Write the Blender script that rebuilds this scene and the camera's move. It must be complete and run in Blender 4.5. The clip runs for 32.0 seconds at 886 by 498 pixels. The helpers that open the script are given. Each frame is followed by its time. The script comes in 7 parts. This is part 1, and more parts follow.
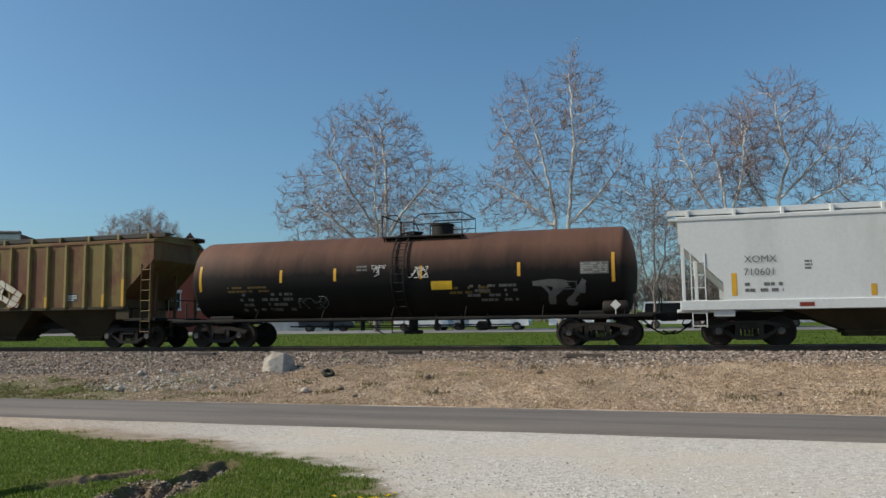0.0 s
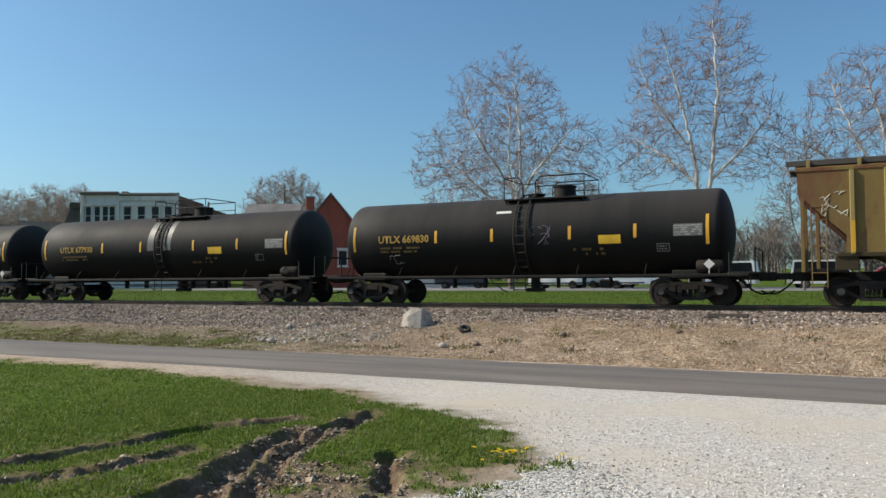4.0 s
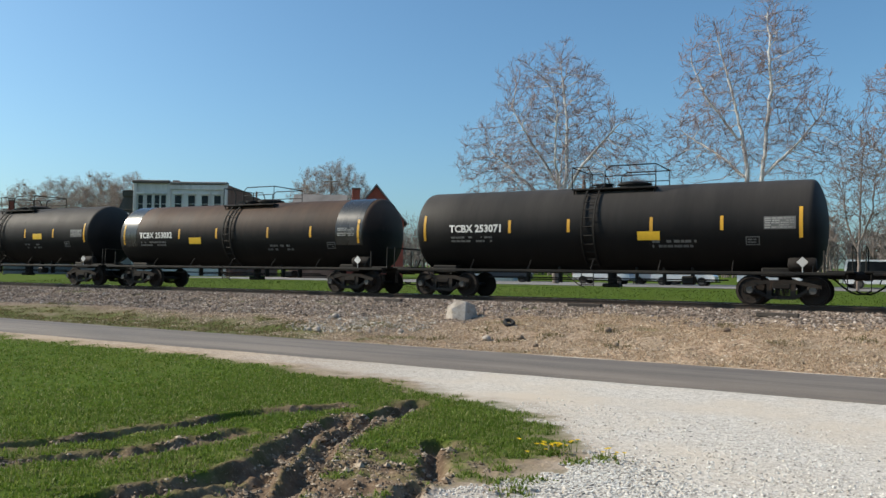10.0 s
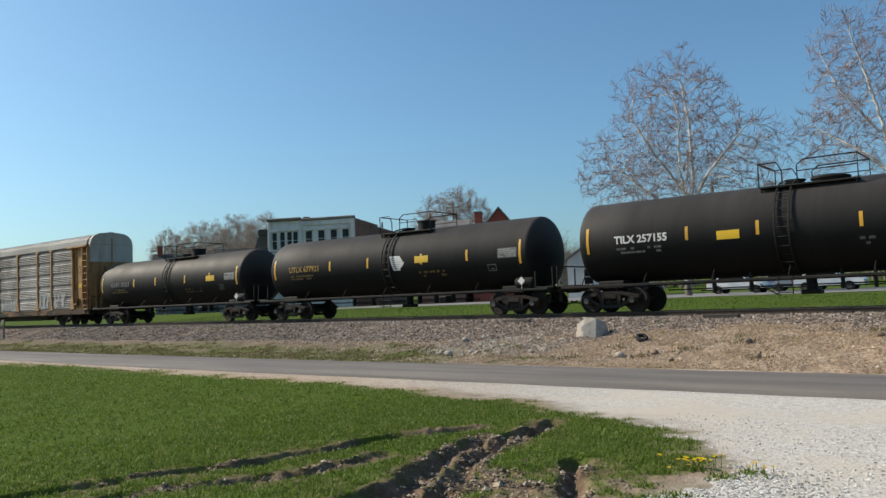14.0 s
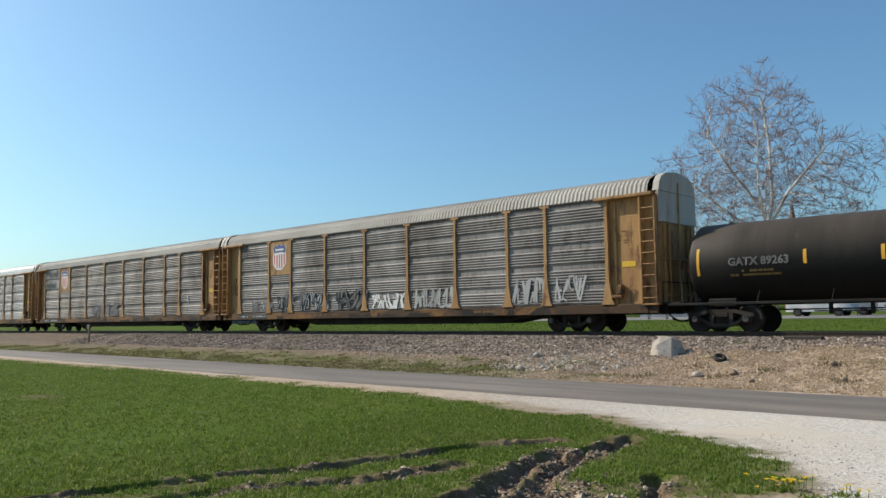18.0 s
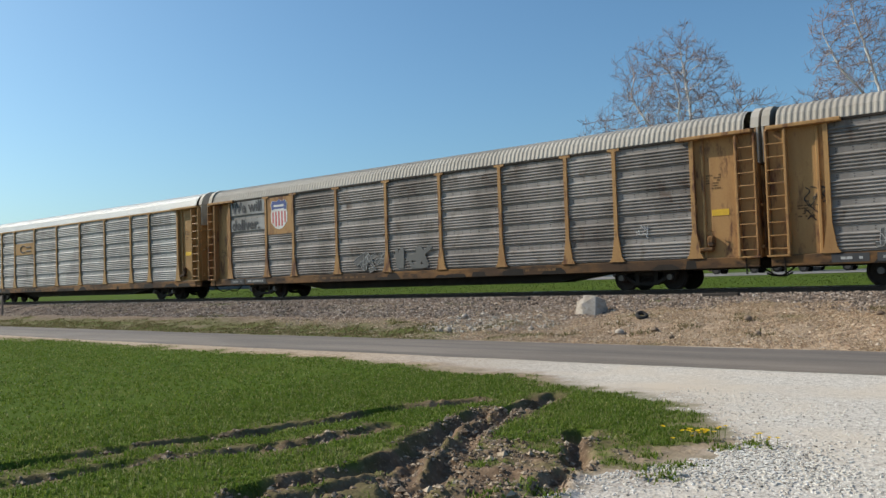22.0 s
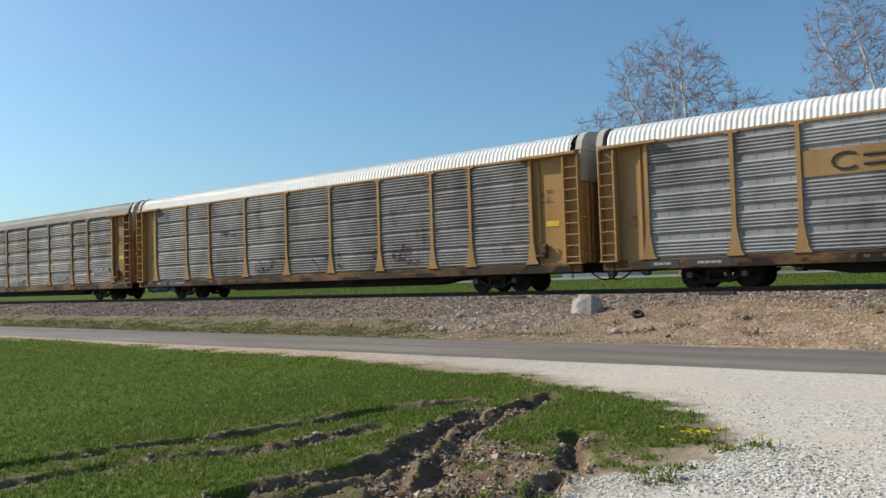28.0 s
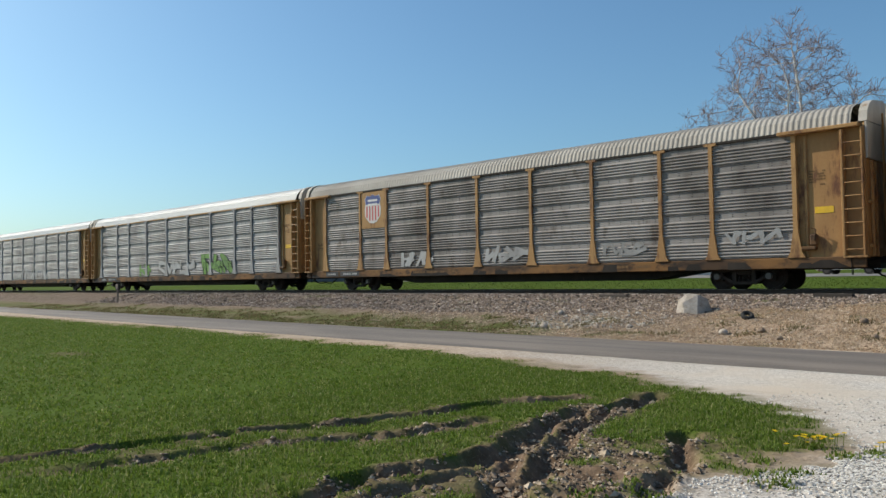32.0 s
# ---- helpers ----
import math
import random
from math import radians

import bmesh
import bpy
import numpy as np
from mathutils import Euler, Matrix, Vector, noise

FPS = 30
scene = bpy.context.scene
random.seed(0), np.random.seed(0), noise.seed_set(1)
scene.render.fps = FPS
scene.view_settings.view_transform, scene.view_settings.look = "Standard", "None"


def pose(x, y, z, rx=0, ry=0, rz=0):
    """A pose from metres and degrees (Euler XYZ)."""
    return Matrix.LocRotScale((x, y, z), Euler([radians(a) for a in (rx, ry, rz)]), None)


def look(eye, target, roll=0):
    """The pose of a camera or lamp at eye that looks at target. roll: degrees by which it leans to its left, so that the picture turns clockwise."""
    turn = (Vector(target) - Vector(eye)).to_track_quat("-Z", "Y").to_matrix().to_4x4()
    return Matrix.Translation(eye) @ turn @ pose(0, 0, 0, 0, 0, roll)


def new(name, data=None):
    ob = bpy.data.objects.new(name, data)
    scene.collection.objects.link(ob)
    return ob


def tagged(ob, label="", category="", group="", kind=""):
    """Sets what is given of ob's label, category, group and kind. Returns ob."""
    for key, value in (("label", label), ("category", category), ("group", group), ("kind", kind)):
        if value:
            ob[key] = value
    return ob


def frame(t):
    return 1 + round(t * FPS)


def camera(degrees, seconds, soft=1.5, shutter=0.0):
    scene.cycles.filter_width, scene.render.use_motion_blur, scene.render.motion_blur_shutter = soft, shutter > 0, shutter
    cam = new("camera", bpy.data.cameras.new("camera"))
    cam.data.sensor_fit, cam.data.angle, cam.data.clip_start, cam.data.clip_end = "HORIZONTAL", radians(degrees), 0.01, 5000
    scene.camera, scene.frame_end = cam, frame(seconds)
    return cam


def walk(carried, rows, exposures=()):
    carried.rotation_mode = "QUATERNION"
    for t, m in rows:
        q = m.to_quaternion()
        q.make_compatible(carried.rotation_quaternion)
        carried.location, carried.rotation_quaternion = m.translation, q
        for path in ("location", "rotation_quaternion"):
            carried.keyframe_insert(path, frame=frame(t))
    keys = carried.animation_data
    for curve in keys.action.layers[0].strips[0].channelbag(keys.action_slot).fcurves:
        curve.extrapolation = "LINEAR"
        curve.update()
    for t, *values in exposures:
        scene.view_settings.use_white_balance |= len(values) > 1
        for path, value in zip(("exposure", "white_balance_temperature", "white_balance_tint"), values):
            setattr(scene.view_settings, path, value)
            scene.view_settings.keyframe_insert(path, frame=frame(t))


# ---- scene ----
cam = camera(57.8, 32.0)
# seconds, x, y, z, yaw, pitch, roll: hand-held from one spot beside a gravel drive
PATH = [
    (0, 0.014, 0.268, 1.649, 17.74, 5.58, 0.61),
    (0.5, 0.018, 0.306, 1.690, 24.21, 3.48, 1.05),
    (1, -0.052, 0.270, 1.689, 28.31, 3.89, 1.99),
    (1.5, -0.057, 0.227, 1.641, 27.06, 0.74, 2.30),
    (2, -0.034, 0.200, 1.638, 30.00, 2.97, 1.06),
    (2.5, 0.007, 0.208, 1.658, 27.57, 3.21, 0.57),
    (4.5, 0.036, 0.112, 1.654, 27.44, 2.50, -0.01),
    (5, 0.044, 0.094, 1.634, 28.62, 2.64, 0.08),
    (5.5, 0.041, 0.086, 1.639, 29.67, 2.52, 6.16),
    (6, 0.008, 0.058, 1.624, 31.75, 1.63, 3.62),
    (6.5, 0.017, 0.090, 1.641, 32.21, 0.48, 4.02),
    (7, 0.017, 0.096, 1.622, 31.60, 1.35, -0.72),
    (7.5, 0.014, 0.133, 1.602, 31.37, 0.57, 1.18),
    (8, 0.048, 0.132, 1.614, 29.16, -0.33, 2.74),
    (8.5, 0.076, 0.132, 1.606, 28.07, 0.52, 3.06),
    (9, 0.088, 0.135, 1.613, 26.96, -0.27, 0.34),
    (9.5, 0.055, 0.093, 1.630, 27.16, 0.46, -1.51),
    (10, 0.023, 0.045, 1.652, 30.34, 2.07, -0.97),
    (10.5, 0.012, -0.023, 1.670, 33.56, 4.14, -0.46),
    (11, 0.025, -0.053, 1.668, 37.06, 4.76, 0.40),
    (11.5, 0.054, -0.103, 1.641, 38.26, 4.82, 0.92),
    (12, 0.080, -0.143, 1.638, 40.92, 4.28, 0.65),
    (12.5, 0.086, -0.165, 1.629, 43.29, 4.53, 0.66),
    (13, 0.069, -0.166, 1.633, 44.61, 3.99, 0.27),
    (13.5, 0.042, -0.133, 1.623, 43.70, 1.93, -1.72),
    (14, 0.078, -0.035, 1.634, 39.39, 3.73, 2.15),
    (14.5, 0.069, -0.008, 1.629, 36.35, 3.71, 3.38),
    (16.5, 0.034, -0.038, 1.600, 34.97, 2.67, 1.27),
    (17, 0.011, -0.087, 1.573, 38.89, 2.23, -1.49),
    (17.5, 0.004, -0.132, 1.581, 41.80, 4.10, 1.03),
    (18, -0.001, -0.174, 1.570, 44.16, 4.98, 0.77),
    (18.5, 0.008, -0.188, 1.562, 45.09, 5.17, 1.20),
    (19, 0.005, -0.188, 1.573, 44.42, 5.45, 1.73),
    (19.5, 0.062, -0.195, 1.595, 42.54, 6.31, 1.14),
    (20, 0.070, -0.194, 1.547, 43.02, 6.29, 0.91),
    (20.5, 0.060, -0.161, 1.561, 42.49, 5.85, 2.24),
    (21, 0.072, -0.090, 1.590, 38.95, 5.21, 2.21),
    (21.5, 0.026, -0.056, 1.561, 39.07, 3.35, 2.08),
    (22, -0.010, -0.040, 1.546, 39.22, 2.29, 1.82),
    (22.5, -0.012, -0.025, 1.549, 38.44, 1.20, 2.38),
    (23, -0.008, -0.018, 1.551, 38.09, 0.94, 2.46),
    (23.5, -0.006, -0.009, 1.552, 38.40, 1.65, 2.91),
    (24, -0.019, -0.015, 1.548, 39.57, 2.59, 2.29),
    (24.5, -0.044, -0.008, 1.540, 40.17, 2.33, 0.23),
    (25, -0.076, 0.015, 1.535, 39.51, 1.13, 0.12),
    (25.5, -0.084, 0.038, 1.530, 38.85, 1.98, 1.20),
    (27.5, -0.149, 0.166, 1.503, 38.93, 2.50, 2.11),
    (28, -0.141, 0.168, 1.513, 38.89, 2.27, 1.82),
    (28.5, -0.134, 0.105, 1.500, 41.00, 2.94, 2.31),
    (29, -0.117, 0.052, 1.527, 42.05, 2.78, -0.33),
    (29.5, -0.106, 0.006, 1.537, 43.14, 3.10, 1.36),
    (30, -0.088, -0.022, 1.539, 44.06, 3.84, 0.82),
    (30.5, -0.094, -0.036, 1.545, 44.25, 3.04, 0.40),
    (31, -0.099, -0.046, 1.526, 45.34, 3.03, 0.85),
    (31.5, -0.105, -0.041, 1.529, 45.99, 2.88, 0.34),
    (32, -0.102, -0.035, 1.528, 45.90, 2.12, 0.90),
]
walk(cam, [(t, pose(x, y, z, 90 + p, r, w)) for t, x, y, z, w, p, r in PATH],
     [(0, -0.16, 6480, 9), (0.5, -0.06, 6480, 9), (1, 0.05, 6480, 9), (2, 0.06, 6480, 9), (8, 0.13, 6480, 9), (11, 0.17, 6480, 9), (13, 0.06, 6480, 9), (18, 0.13, 6480, 9), (19, 0.0, 6480, 9), (20, -0.3, 6480, 9), (21, -0.12, 6480, 9), (22, 0.02, 6480, 9), (24, 0.1, 6480, 9), (25, -0.04, 6480, 9), (28, 0.06, 6480, 9), (29, 0.1, 6480, 9), (30, 0.0, 6480, 9), (32, 0.0, 6480, 9)])

# ---- light ----
SUN_FROM = Vector((-0.75, -0.30, 0.59))
world = bpy.data.worlds.new("sky")
scene.world = world
world.use_nodes = True
wn = world.node_tree.nodes
sky = wn.new("ShaderNodeTexSky")
sky.sky_type = "NISHITA"
sky.sun_disc = False
sky.sun_elevation = math.atan2(SUN_FROM.z, math.hypot(SUN_FROM.x, SUN_FROM.y))
sky.sun_rotation = math.atan2(SUN_FROM.x, SUN_FROM.y) % (2 * math.pi)
sky.air_density, sky.dust_density, sky.ozone_density = 1.0, 1.7, 3.5
wn["Background"].inputs["Strength"].default_value = 0.131
tint = wn.new("ShaderNodeMix")  # clear, slightly cyan spring sky
tint.data_type, tint.blend_type = "RGBA", "MULTIPLY"
tint.inputs[0].default_value, tint.inputs[7].default_value = 1.0, (0.73, 0.96, 1.01, 1)
world.node_tree.links.new(sky.outputs[0], tint.inputs[6])
world.node_tree.links.new(tint.outputs[2], wn["Background"].inputs["Color"])
sun = new("sun", bpy.data.lights.new("sun", "SUN"))
sun.data.energy, sun.data.angle, sun.data.color = 5.0, radians(0.55), (1.0, 0.895, 0.75)
sun.matrix_world = look(SUN_FROM * 100, (0, 0, 0))

# ---- plan ----
TRACK_Y, RAIL_Z, SPEED = 26.58, 1.01, 8.556
SLEW, PIVOT = math.radians(1.2), -20.0  # the track runs slightly askew to the road
# ---- helpers of this scene ----
class Build:
    """Collects vertices and faces for one mesh."""

    def __init__(self):
        self.v, self.f = [], []

    def face(self, *pts):
        n = len(self.v)
        self.v += [tuple(p) for p in pts]
        self.f.append(tuple(range(n, n + len(pts))))

    def box(self, x0, x1, y0, y1, z0, z1, m=None):
        n = len(self.v)
        pts = [(x, y, z) for x in (x0, x1) for y in (y0, y1) for z in (z0, z1)]
        if m:
            pts = [tuple(m @ Vector(p)) for p in pts]
        self.v += pts
        for q in ((0, 1, 3, 2), (4, 6, 7, 5), (0, 4, 5, 1), (2, 3, 7, 6), (0, 2, 6, 4), (1, 5, 7, 3)):
            self.f.append(tuple(n + i for i in q))
        return self

    def chamfer(self, x0, x1, y0, y1, z0, z1, c=0.02, m=None):
        """A box with all its edges cut by c."""
        n = len(self.v)
        cx, cy, cz = (x0 + x1) / 2, (y0 + y1) / 2, (z0 + z1) / 2
        hx, hy, hz = (x1 - x0) / 2, (y1 - y0) / 2, (z1 - z0) / 2
        c = min(c, hx * 0.9, hy * 0.9, hz * 0.9)
        idx, pts = {}, []
        for sx in (-1, 1):
            for sy in (-1, 1):
                for sz in (-1, 1):
                    for a, d in enumerate(((0, c, c), (c, 0, c), (c, c, 0))):
                        idx[sx, sy, sz, a] = n + len(pts)
                        pts.append((cx + sx * (hx - d[0]), cy + sy * (hy - d[1]), cz + sz * (hz - d[2])))
        if m:
            pts = [tuple(m @ Vector(p)) for p in pts]
        self.v += pts
        for s in (-1, 1):
            o = ((-1, -1), (1, -1), (1, 1), (-1, 1))
            o = o if s > 0 else o[::-1]
            self.f.append(tuple(idx[s, a, b, 0] for a, b in o))
            self.f.append(tuple(idx[b, s, a, 1] for a, b in o))
            self.f.append(tuple(idx[a, b, s, 2] for a, b in o))
        for a in (-1, 1):
            for b in (-1, 1):
                q = [idx[-1, a, b, 1], idx[1, a, b, 1], idx[1, a, b, 2], idx[-1, a, b, 2]]
                self.f.append(tuple(q if a * b > 0 else q[::-1]))
                q = [idx[a, -1, b, 2], idx[a, 1, b, 2], idx[a, 1, b, 0], idx[a, -1, b, 0]]
                self.f.append(tuple(q if a * b > 0 else q[::-1]))
                q = [idx[a, b, -1, 0], idx[a, b, 1, 0], idx[a, b, 1, 1], idx[a, b, -1, 1]]
                self.f.append(tuple(q if a * b > 0 else q[::-1]))
                for c3 in (-1, 1):
                    q = [idx[a, b, c3, k] for k in range(3)]
                    self.f.append(tuple(q if a * b * c3 > 0 else q[::-1]))
        return self

    def rod(self, p, q, r, seg=8, r2=None, caps=True):
        p, q = Vector(p), Vector(q)
        d = (q - p).normalized()
        u = d.orthogonal().normalized()
        w = d.cross(u)
        n = len(self.v)
        for c, rr in ((p, r), (q, r if r2 is None else r2)):
            for k in range(seg):
                a = 2 * math.pi * k / seg
                self.v.append(tuple(c + rr * (math.cos(a) * u + math.sin(a) * w)))
        for k in range(seg):
            self.f.append((n + k, n + (k + 1) % seg, n + seg + (k + 1) % seg, n + seg + k))
        if caps:
            self.f.append(tuple(n + k for k in reversed(range(seg))))
            self.f.append(tuple(n + seg + k for k in range(seg)))
        return self

    def path(self, pts, r, seg=6):
        """A bent round bar through the points, in one piece."""
        pts = [Vector(p) for p in pts]
        n = len(self.v)
        u = None
        for i, p in enumerate(pts):
            d = (pts[min(i + 1, len(pts) - 1)] - pts[max(i - 1, 0)])
            if d.length < 1e-4:
                d = p - pts[i - 1]
            d.normalize()
            u = d.orthogonal() if u is None else u - d * u.dot(d)
            if u.length < 0.05:
                u = d.orthogonal()
            u.normalize()
            w = d.cross(u)
            for k in range(seg):
                a = 2 * math.pi * k / seg
                self.v.append(tuple(p + r * (math.cos(a) * u + math.sin(a) * w)))
        for i in range(len(pts) - 1):
            for k in range(seg):
                j = (k + 1) % seg
                self.f.append((n + i * seg + k, n + i * seg + j, n + (i + 1) * seg + j, n + (i + 1) * seg + k))
        e = n + (len(pts) - 1) * seg
        self.f.append(tuple(n + k for k in reversed(range(seg))))
        self.f.append(tuple(e + k for k in range(seg)))
        return self

    def prism(self, outline, axis, a, b):
        """A closed outline of (u, w) pushed along axis 'x', 'y' or 'z' from a to b."""
        n, k = len(self.v), len(outline)
        for s in (a, b):
            for u, w in outline:
                self.v.append({"x": (s, u, w), "y": (u, s, w), "z": (u, w, s)}[axis])
        for i in range(k):
            j = (i + 1) % k
            self.f.append((n + i, n + j, n + k + j, n + k + i))
        self.f.append(tuple(n + i for i in reversed(range(k))))
        self.f.append(tuple(n + k + i for i in range(k)))
        return self

    def turn(self, profile, seg=24, m=None):
        """A body turned round the x axis: profile of (x, radius)."""
        n = len(self.v)
        for x, r in profile:
            for k in range(seg):
                a = 2 * math.pi * k / seg
                p = Vector((x, r * math.cos(a), r * math.sin(a)))
                self.v.append(tuple(m @ p if m else p))
        for i in range(len(profile) - 1):
            for k in range(seg):
                j = (k + 1) % seg
                self.f.append((n + i * seg + k, n + i * seg + j, n + (i + 1) * seg + j, n + (i + 1) * seg + k))
        self.f.append(tuple(n + k for k in reversed(range(seg))))
        e = n + (len(profile) - 1) * seg
        self.f.append(tuple(e + k for k in range(seg)))
        return self

    def sheet(self, xs, ys, fn):
        """A grid of points fn(x, y)."""
        n = len(self.v)
        self.v += [tuple(fn(x, y)) for y in ys for x in xs]
        k = len(xs)
        for j in range(len(ys) - 1):
            for i in range(k - 1):
                a = n + j * k + i
                self.f.append((a, a + 1, a + k + 1, a + k))
        return self

    def mesh(self, name, material, smooth=False):
        me = bpy.data.meshes.new(name)
        me.from_pydata(self.v, [], self.f)
        me.materials.append(material)
        if not smooth:
            bm = bmesh.new()
            bm.from_mesh(me)
            bmesh.ops.recalc_face_normals(bm, faces=bm.faces)
            bm.to_mesh(me)
            bm.free()
        else:
            me.polygons.foreach_set("use_smooth", [True] * len(me.polygons))
            me.update()
        return me


def part(name, made, material, parent=None, label="", smooth=False, at=None):
    """One mesh object; made is a Build or a ready mesh."""
    me = made if isinstance(made, bpy.types.Mesh) else made.mesh(name, material, smooth)
    ob = new(name, me)
    ob.parent = parent
    if at is not None:
        ob.matrix_basis = at
    return tagged(ob, label)


def pieces(name, builds, material, parent, label=""):
    """Alike parts, one object each."""
    return [part(name, b, material, parent, label) for b in builds]


def soft(me, angle=40):
    """Smooth shading with sharp edges past the angle."""
    me.polygons.foreach_set("use_smooth", [True] * len(me.polygons))
    me.set_sharp_from_angle(angle=radians(angle))
    return me


def thing(name, label, category, group="", at=None):
    ob = new(name)
    if at is not None:
        ob.matrix_basis = at
    return tagged(ob, label, category, group)


# ---- materials ----
def ramp_mix(nt, fac, a, b, lo=0.4, hi=0.6):
    r = nt.nodes.new("ShaderNodeMapRange")
    r.inputs[1].default_value, r.inputs[2].default_value = lo, hi
    nt.links.new(fac, r.inputs[0])
    return mixed(nt, r.outputs[0], a, b)


def mixed(nt, fac, a, b, mode="MIX"):
    m = nt.nodes.new("ShaderNodeMix")
    m.data_type, m.blend_type = "RGBA", mode
    for sock, val in ((m.inputs[0], fac), (m.inputs[6], a), (m.inputs[7], b)):
        if isinstance(val, (int, float)):
            sock.default_value = val
        elif isinstance(val, tuple):
            sock.default_value = (*val, 1)
        else:
            nt.links.new(val, sock)
    return m.outputs[2]


def noise_of(nt, vec, scale, detail=4, rough=0.6, stretch=None):
    if stretch:
        mp = nt.nodes.new("ShaderNodeMapping")
        mp.inputs["Scale"].default_value = stretch
        nt.links.new(vec, mp.inputs[0])
        vec = mp.outputs[0]
    n = nt.nodes.new("ShaderNodeTexNoise")
    n.inputs["Scale"].default_value, n.inputs["Detail"].default_value, n.inputs["Roughness"].default_value = scale, detail, rough
    nt.links.new(vec, n.inputs[0])
    return n.outputs["Fac"]


def bumped(nt, bsdf, height, strength, dist=0.01):
    b = nt.nodes.new("ShaderNodeBump")
    b.inputs["Strength"].default_value, b.inputs["Distance"].default_value = strength, dist
    nt.links.new(height, b.inputs["Height"])
    nt.links.new(b.outputs[0], bsdf.inputs["Normal"])


def start(name, rough=0.7, metal=0.0):
    m = bpy.data.materials.new(name)
    m.use_nodes = True
    nt = m.node_tree
    b = nt.nodes["Principled BSDF"]
    b.inputs["Roughness"].default_value, b.inputs["Metallic"].default_value = rough, metal
    co = nt.nodes.new("ShaderNodeTexCoord").outputs["Object"]
    return m, nt, b, co


def worn(name, col, dirt, rust=None, rough=0.6, metal=0.0, big=0.7, fine=14, dirt_at=(0.45, 0.7), rust_at=(0.62, 0.72),
         streak=(1.0, 1.0, 0.25), bump=0.12, shade=0.12, spread=0.0):
    """Painted or bare surface: base colour, dirt in large soft patches and streaks, rust spots, fine grain."""
    m, nt, b, co = start(name, rough, metal)
    own = nt.nodes.new("ShaderNodeObjectInfo")  # each piece weathers in its own way
    shift = nt.nodes.new("ShaderNodeVectorMath")
    shift.operation = "MULTIPLY_ADD"
    shift.inputs[1].default_value = (60, 37, 23)
    nt.links.new(own.outputs["Random"], shift.inputs[0])
    nt.links.new(co, shift.inputs[2])
    co = shift.outputs[0]
    n1 = noise_of(nt, co, big, 5, 0.62, streak)
    n2 = noise_of(nt, co, fine, 4, 0.6)
    c = ramp_mix(nt, n1, col, dirt, *dirt_at)
    if rust:
        n3 = noise_of(nt, co, big * 3.1, 6, 0.7, streak)
        c = ramp_mix(nt, n3, c, rust, *rust_at)
    g = mixed(nt, n2, tuple([1 - shade] * 3), tuple([1 + shade] * 3))
    c = mixed(nt, 1.0, c, g, "MULTIPLY")
    if spread:
        oi = nt.nodes.new("ShaderNodeObjectInfo")
        h = nt.nodes.new("ShaderNodeHueSaturation")
        r = nt.nodes.new("ShaderNodeMapRange")
        r.inputs[3].default_value, r.inputs[4].default_value = 1 - spread, 1 + spread
        nt.links.new(oi.outputs["Random"], r.inputs[0])
        nt.links.new(r.outputs[0], h.inputs["Value"])
        nt.links.new(c, h.inputs["Color"])
        c = h.outputs[0]
    nt.links.new(c, b.inputs["Base Color"])
    rr = nt.nodes.new("ShaderNodeMapRange")
    rr.inputs[3].default_value, rr.inputs[4].default_value = max(rough - 0.12, 0.05), min(rough + 0.15, 1)
    nt.links.new(n1, rr.inputs[0])
    nt.links.new(rr.outputs[0], b.inputs["Roughness"])
    b.inputs["Specular IOR Level"].default_value = 0.25 if rough > 0.5 else 0.5
    bumped(nt, b, n2, bump)
    return m


def tank_paint(name, col, top, lo, hi, rough=0.5, rust=None):
    """Tank shell: dark paint that passes to the top colour on the upper half, in uneven streaks running down."""
    m, nt, b, co = start(name, rough)
    sep = nt.nodes.new("ShaderNodeSeparateXYZ")
    nt.links.new(co, sep.inputs[0])
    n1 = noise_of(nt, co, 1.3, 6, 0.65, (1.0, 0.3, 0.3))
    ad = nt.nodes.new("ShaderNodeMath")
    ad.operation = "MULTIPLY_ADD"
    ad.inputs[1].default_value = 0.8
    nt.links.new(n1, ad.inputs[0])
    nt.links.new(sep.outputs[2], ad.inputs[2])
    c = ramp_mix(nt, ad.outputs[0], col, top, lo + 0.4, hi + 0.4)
    n2 = noise_of(nt, co, 1.6, 6, 0.68, (1.0, 0.12, 0.07))  # streaks washed down the sides
    c2 = mixed(nt, n2, (0.42, 0.42, 0.43), (1.6, 1.57, 1.52))
    c = mixed(nt, 1.0, c, c2, "MULTIPLY")
    if rust:
        n3 = noise_of(nt, co, 2.2, 6, 0.7, (1.0, 0.5, 0.5))
        c = ramp_mix(nt, n3, c, rust, 0.63, 0.75)
    nt.links.new(c, b.inputs["Base Color"])
    rr = nt.nodes.new("ShaderNodeMapRange")
    rr.inputs[3].default_value, rr.inputs[4].default_value = rough - 0.1, rough + 0.15
    nt.links.new(n1, rr.inputs[0])
    nt.links.new(rr.outputs[0], b.inputs["Roughness"])
    b.inputs["Specular IOR Level"].default_value = 0.2
    bumped(nt, b, noise_of(nt, co, 3.0, 3, 0.5), 0.08, 0.02)
    return m


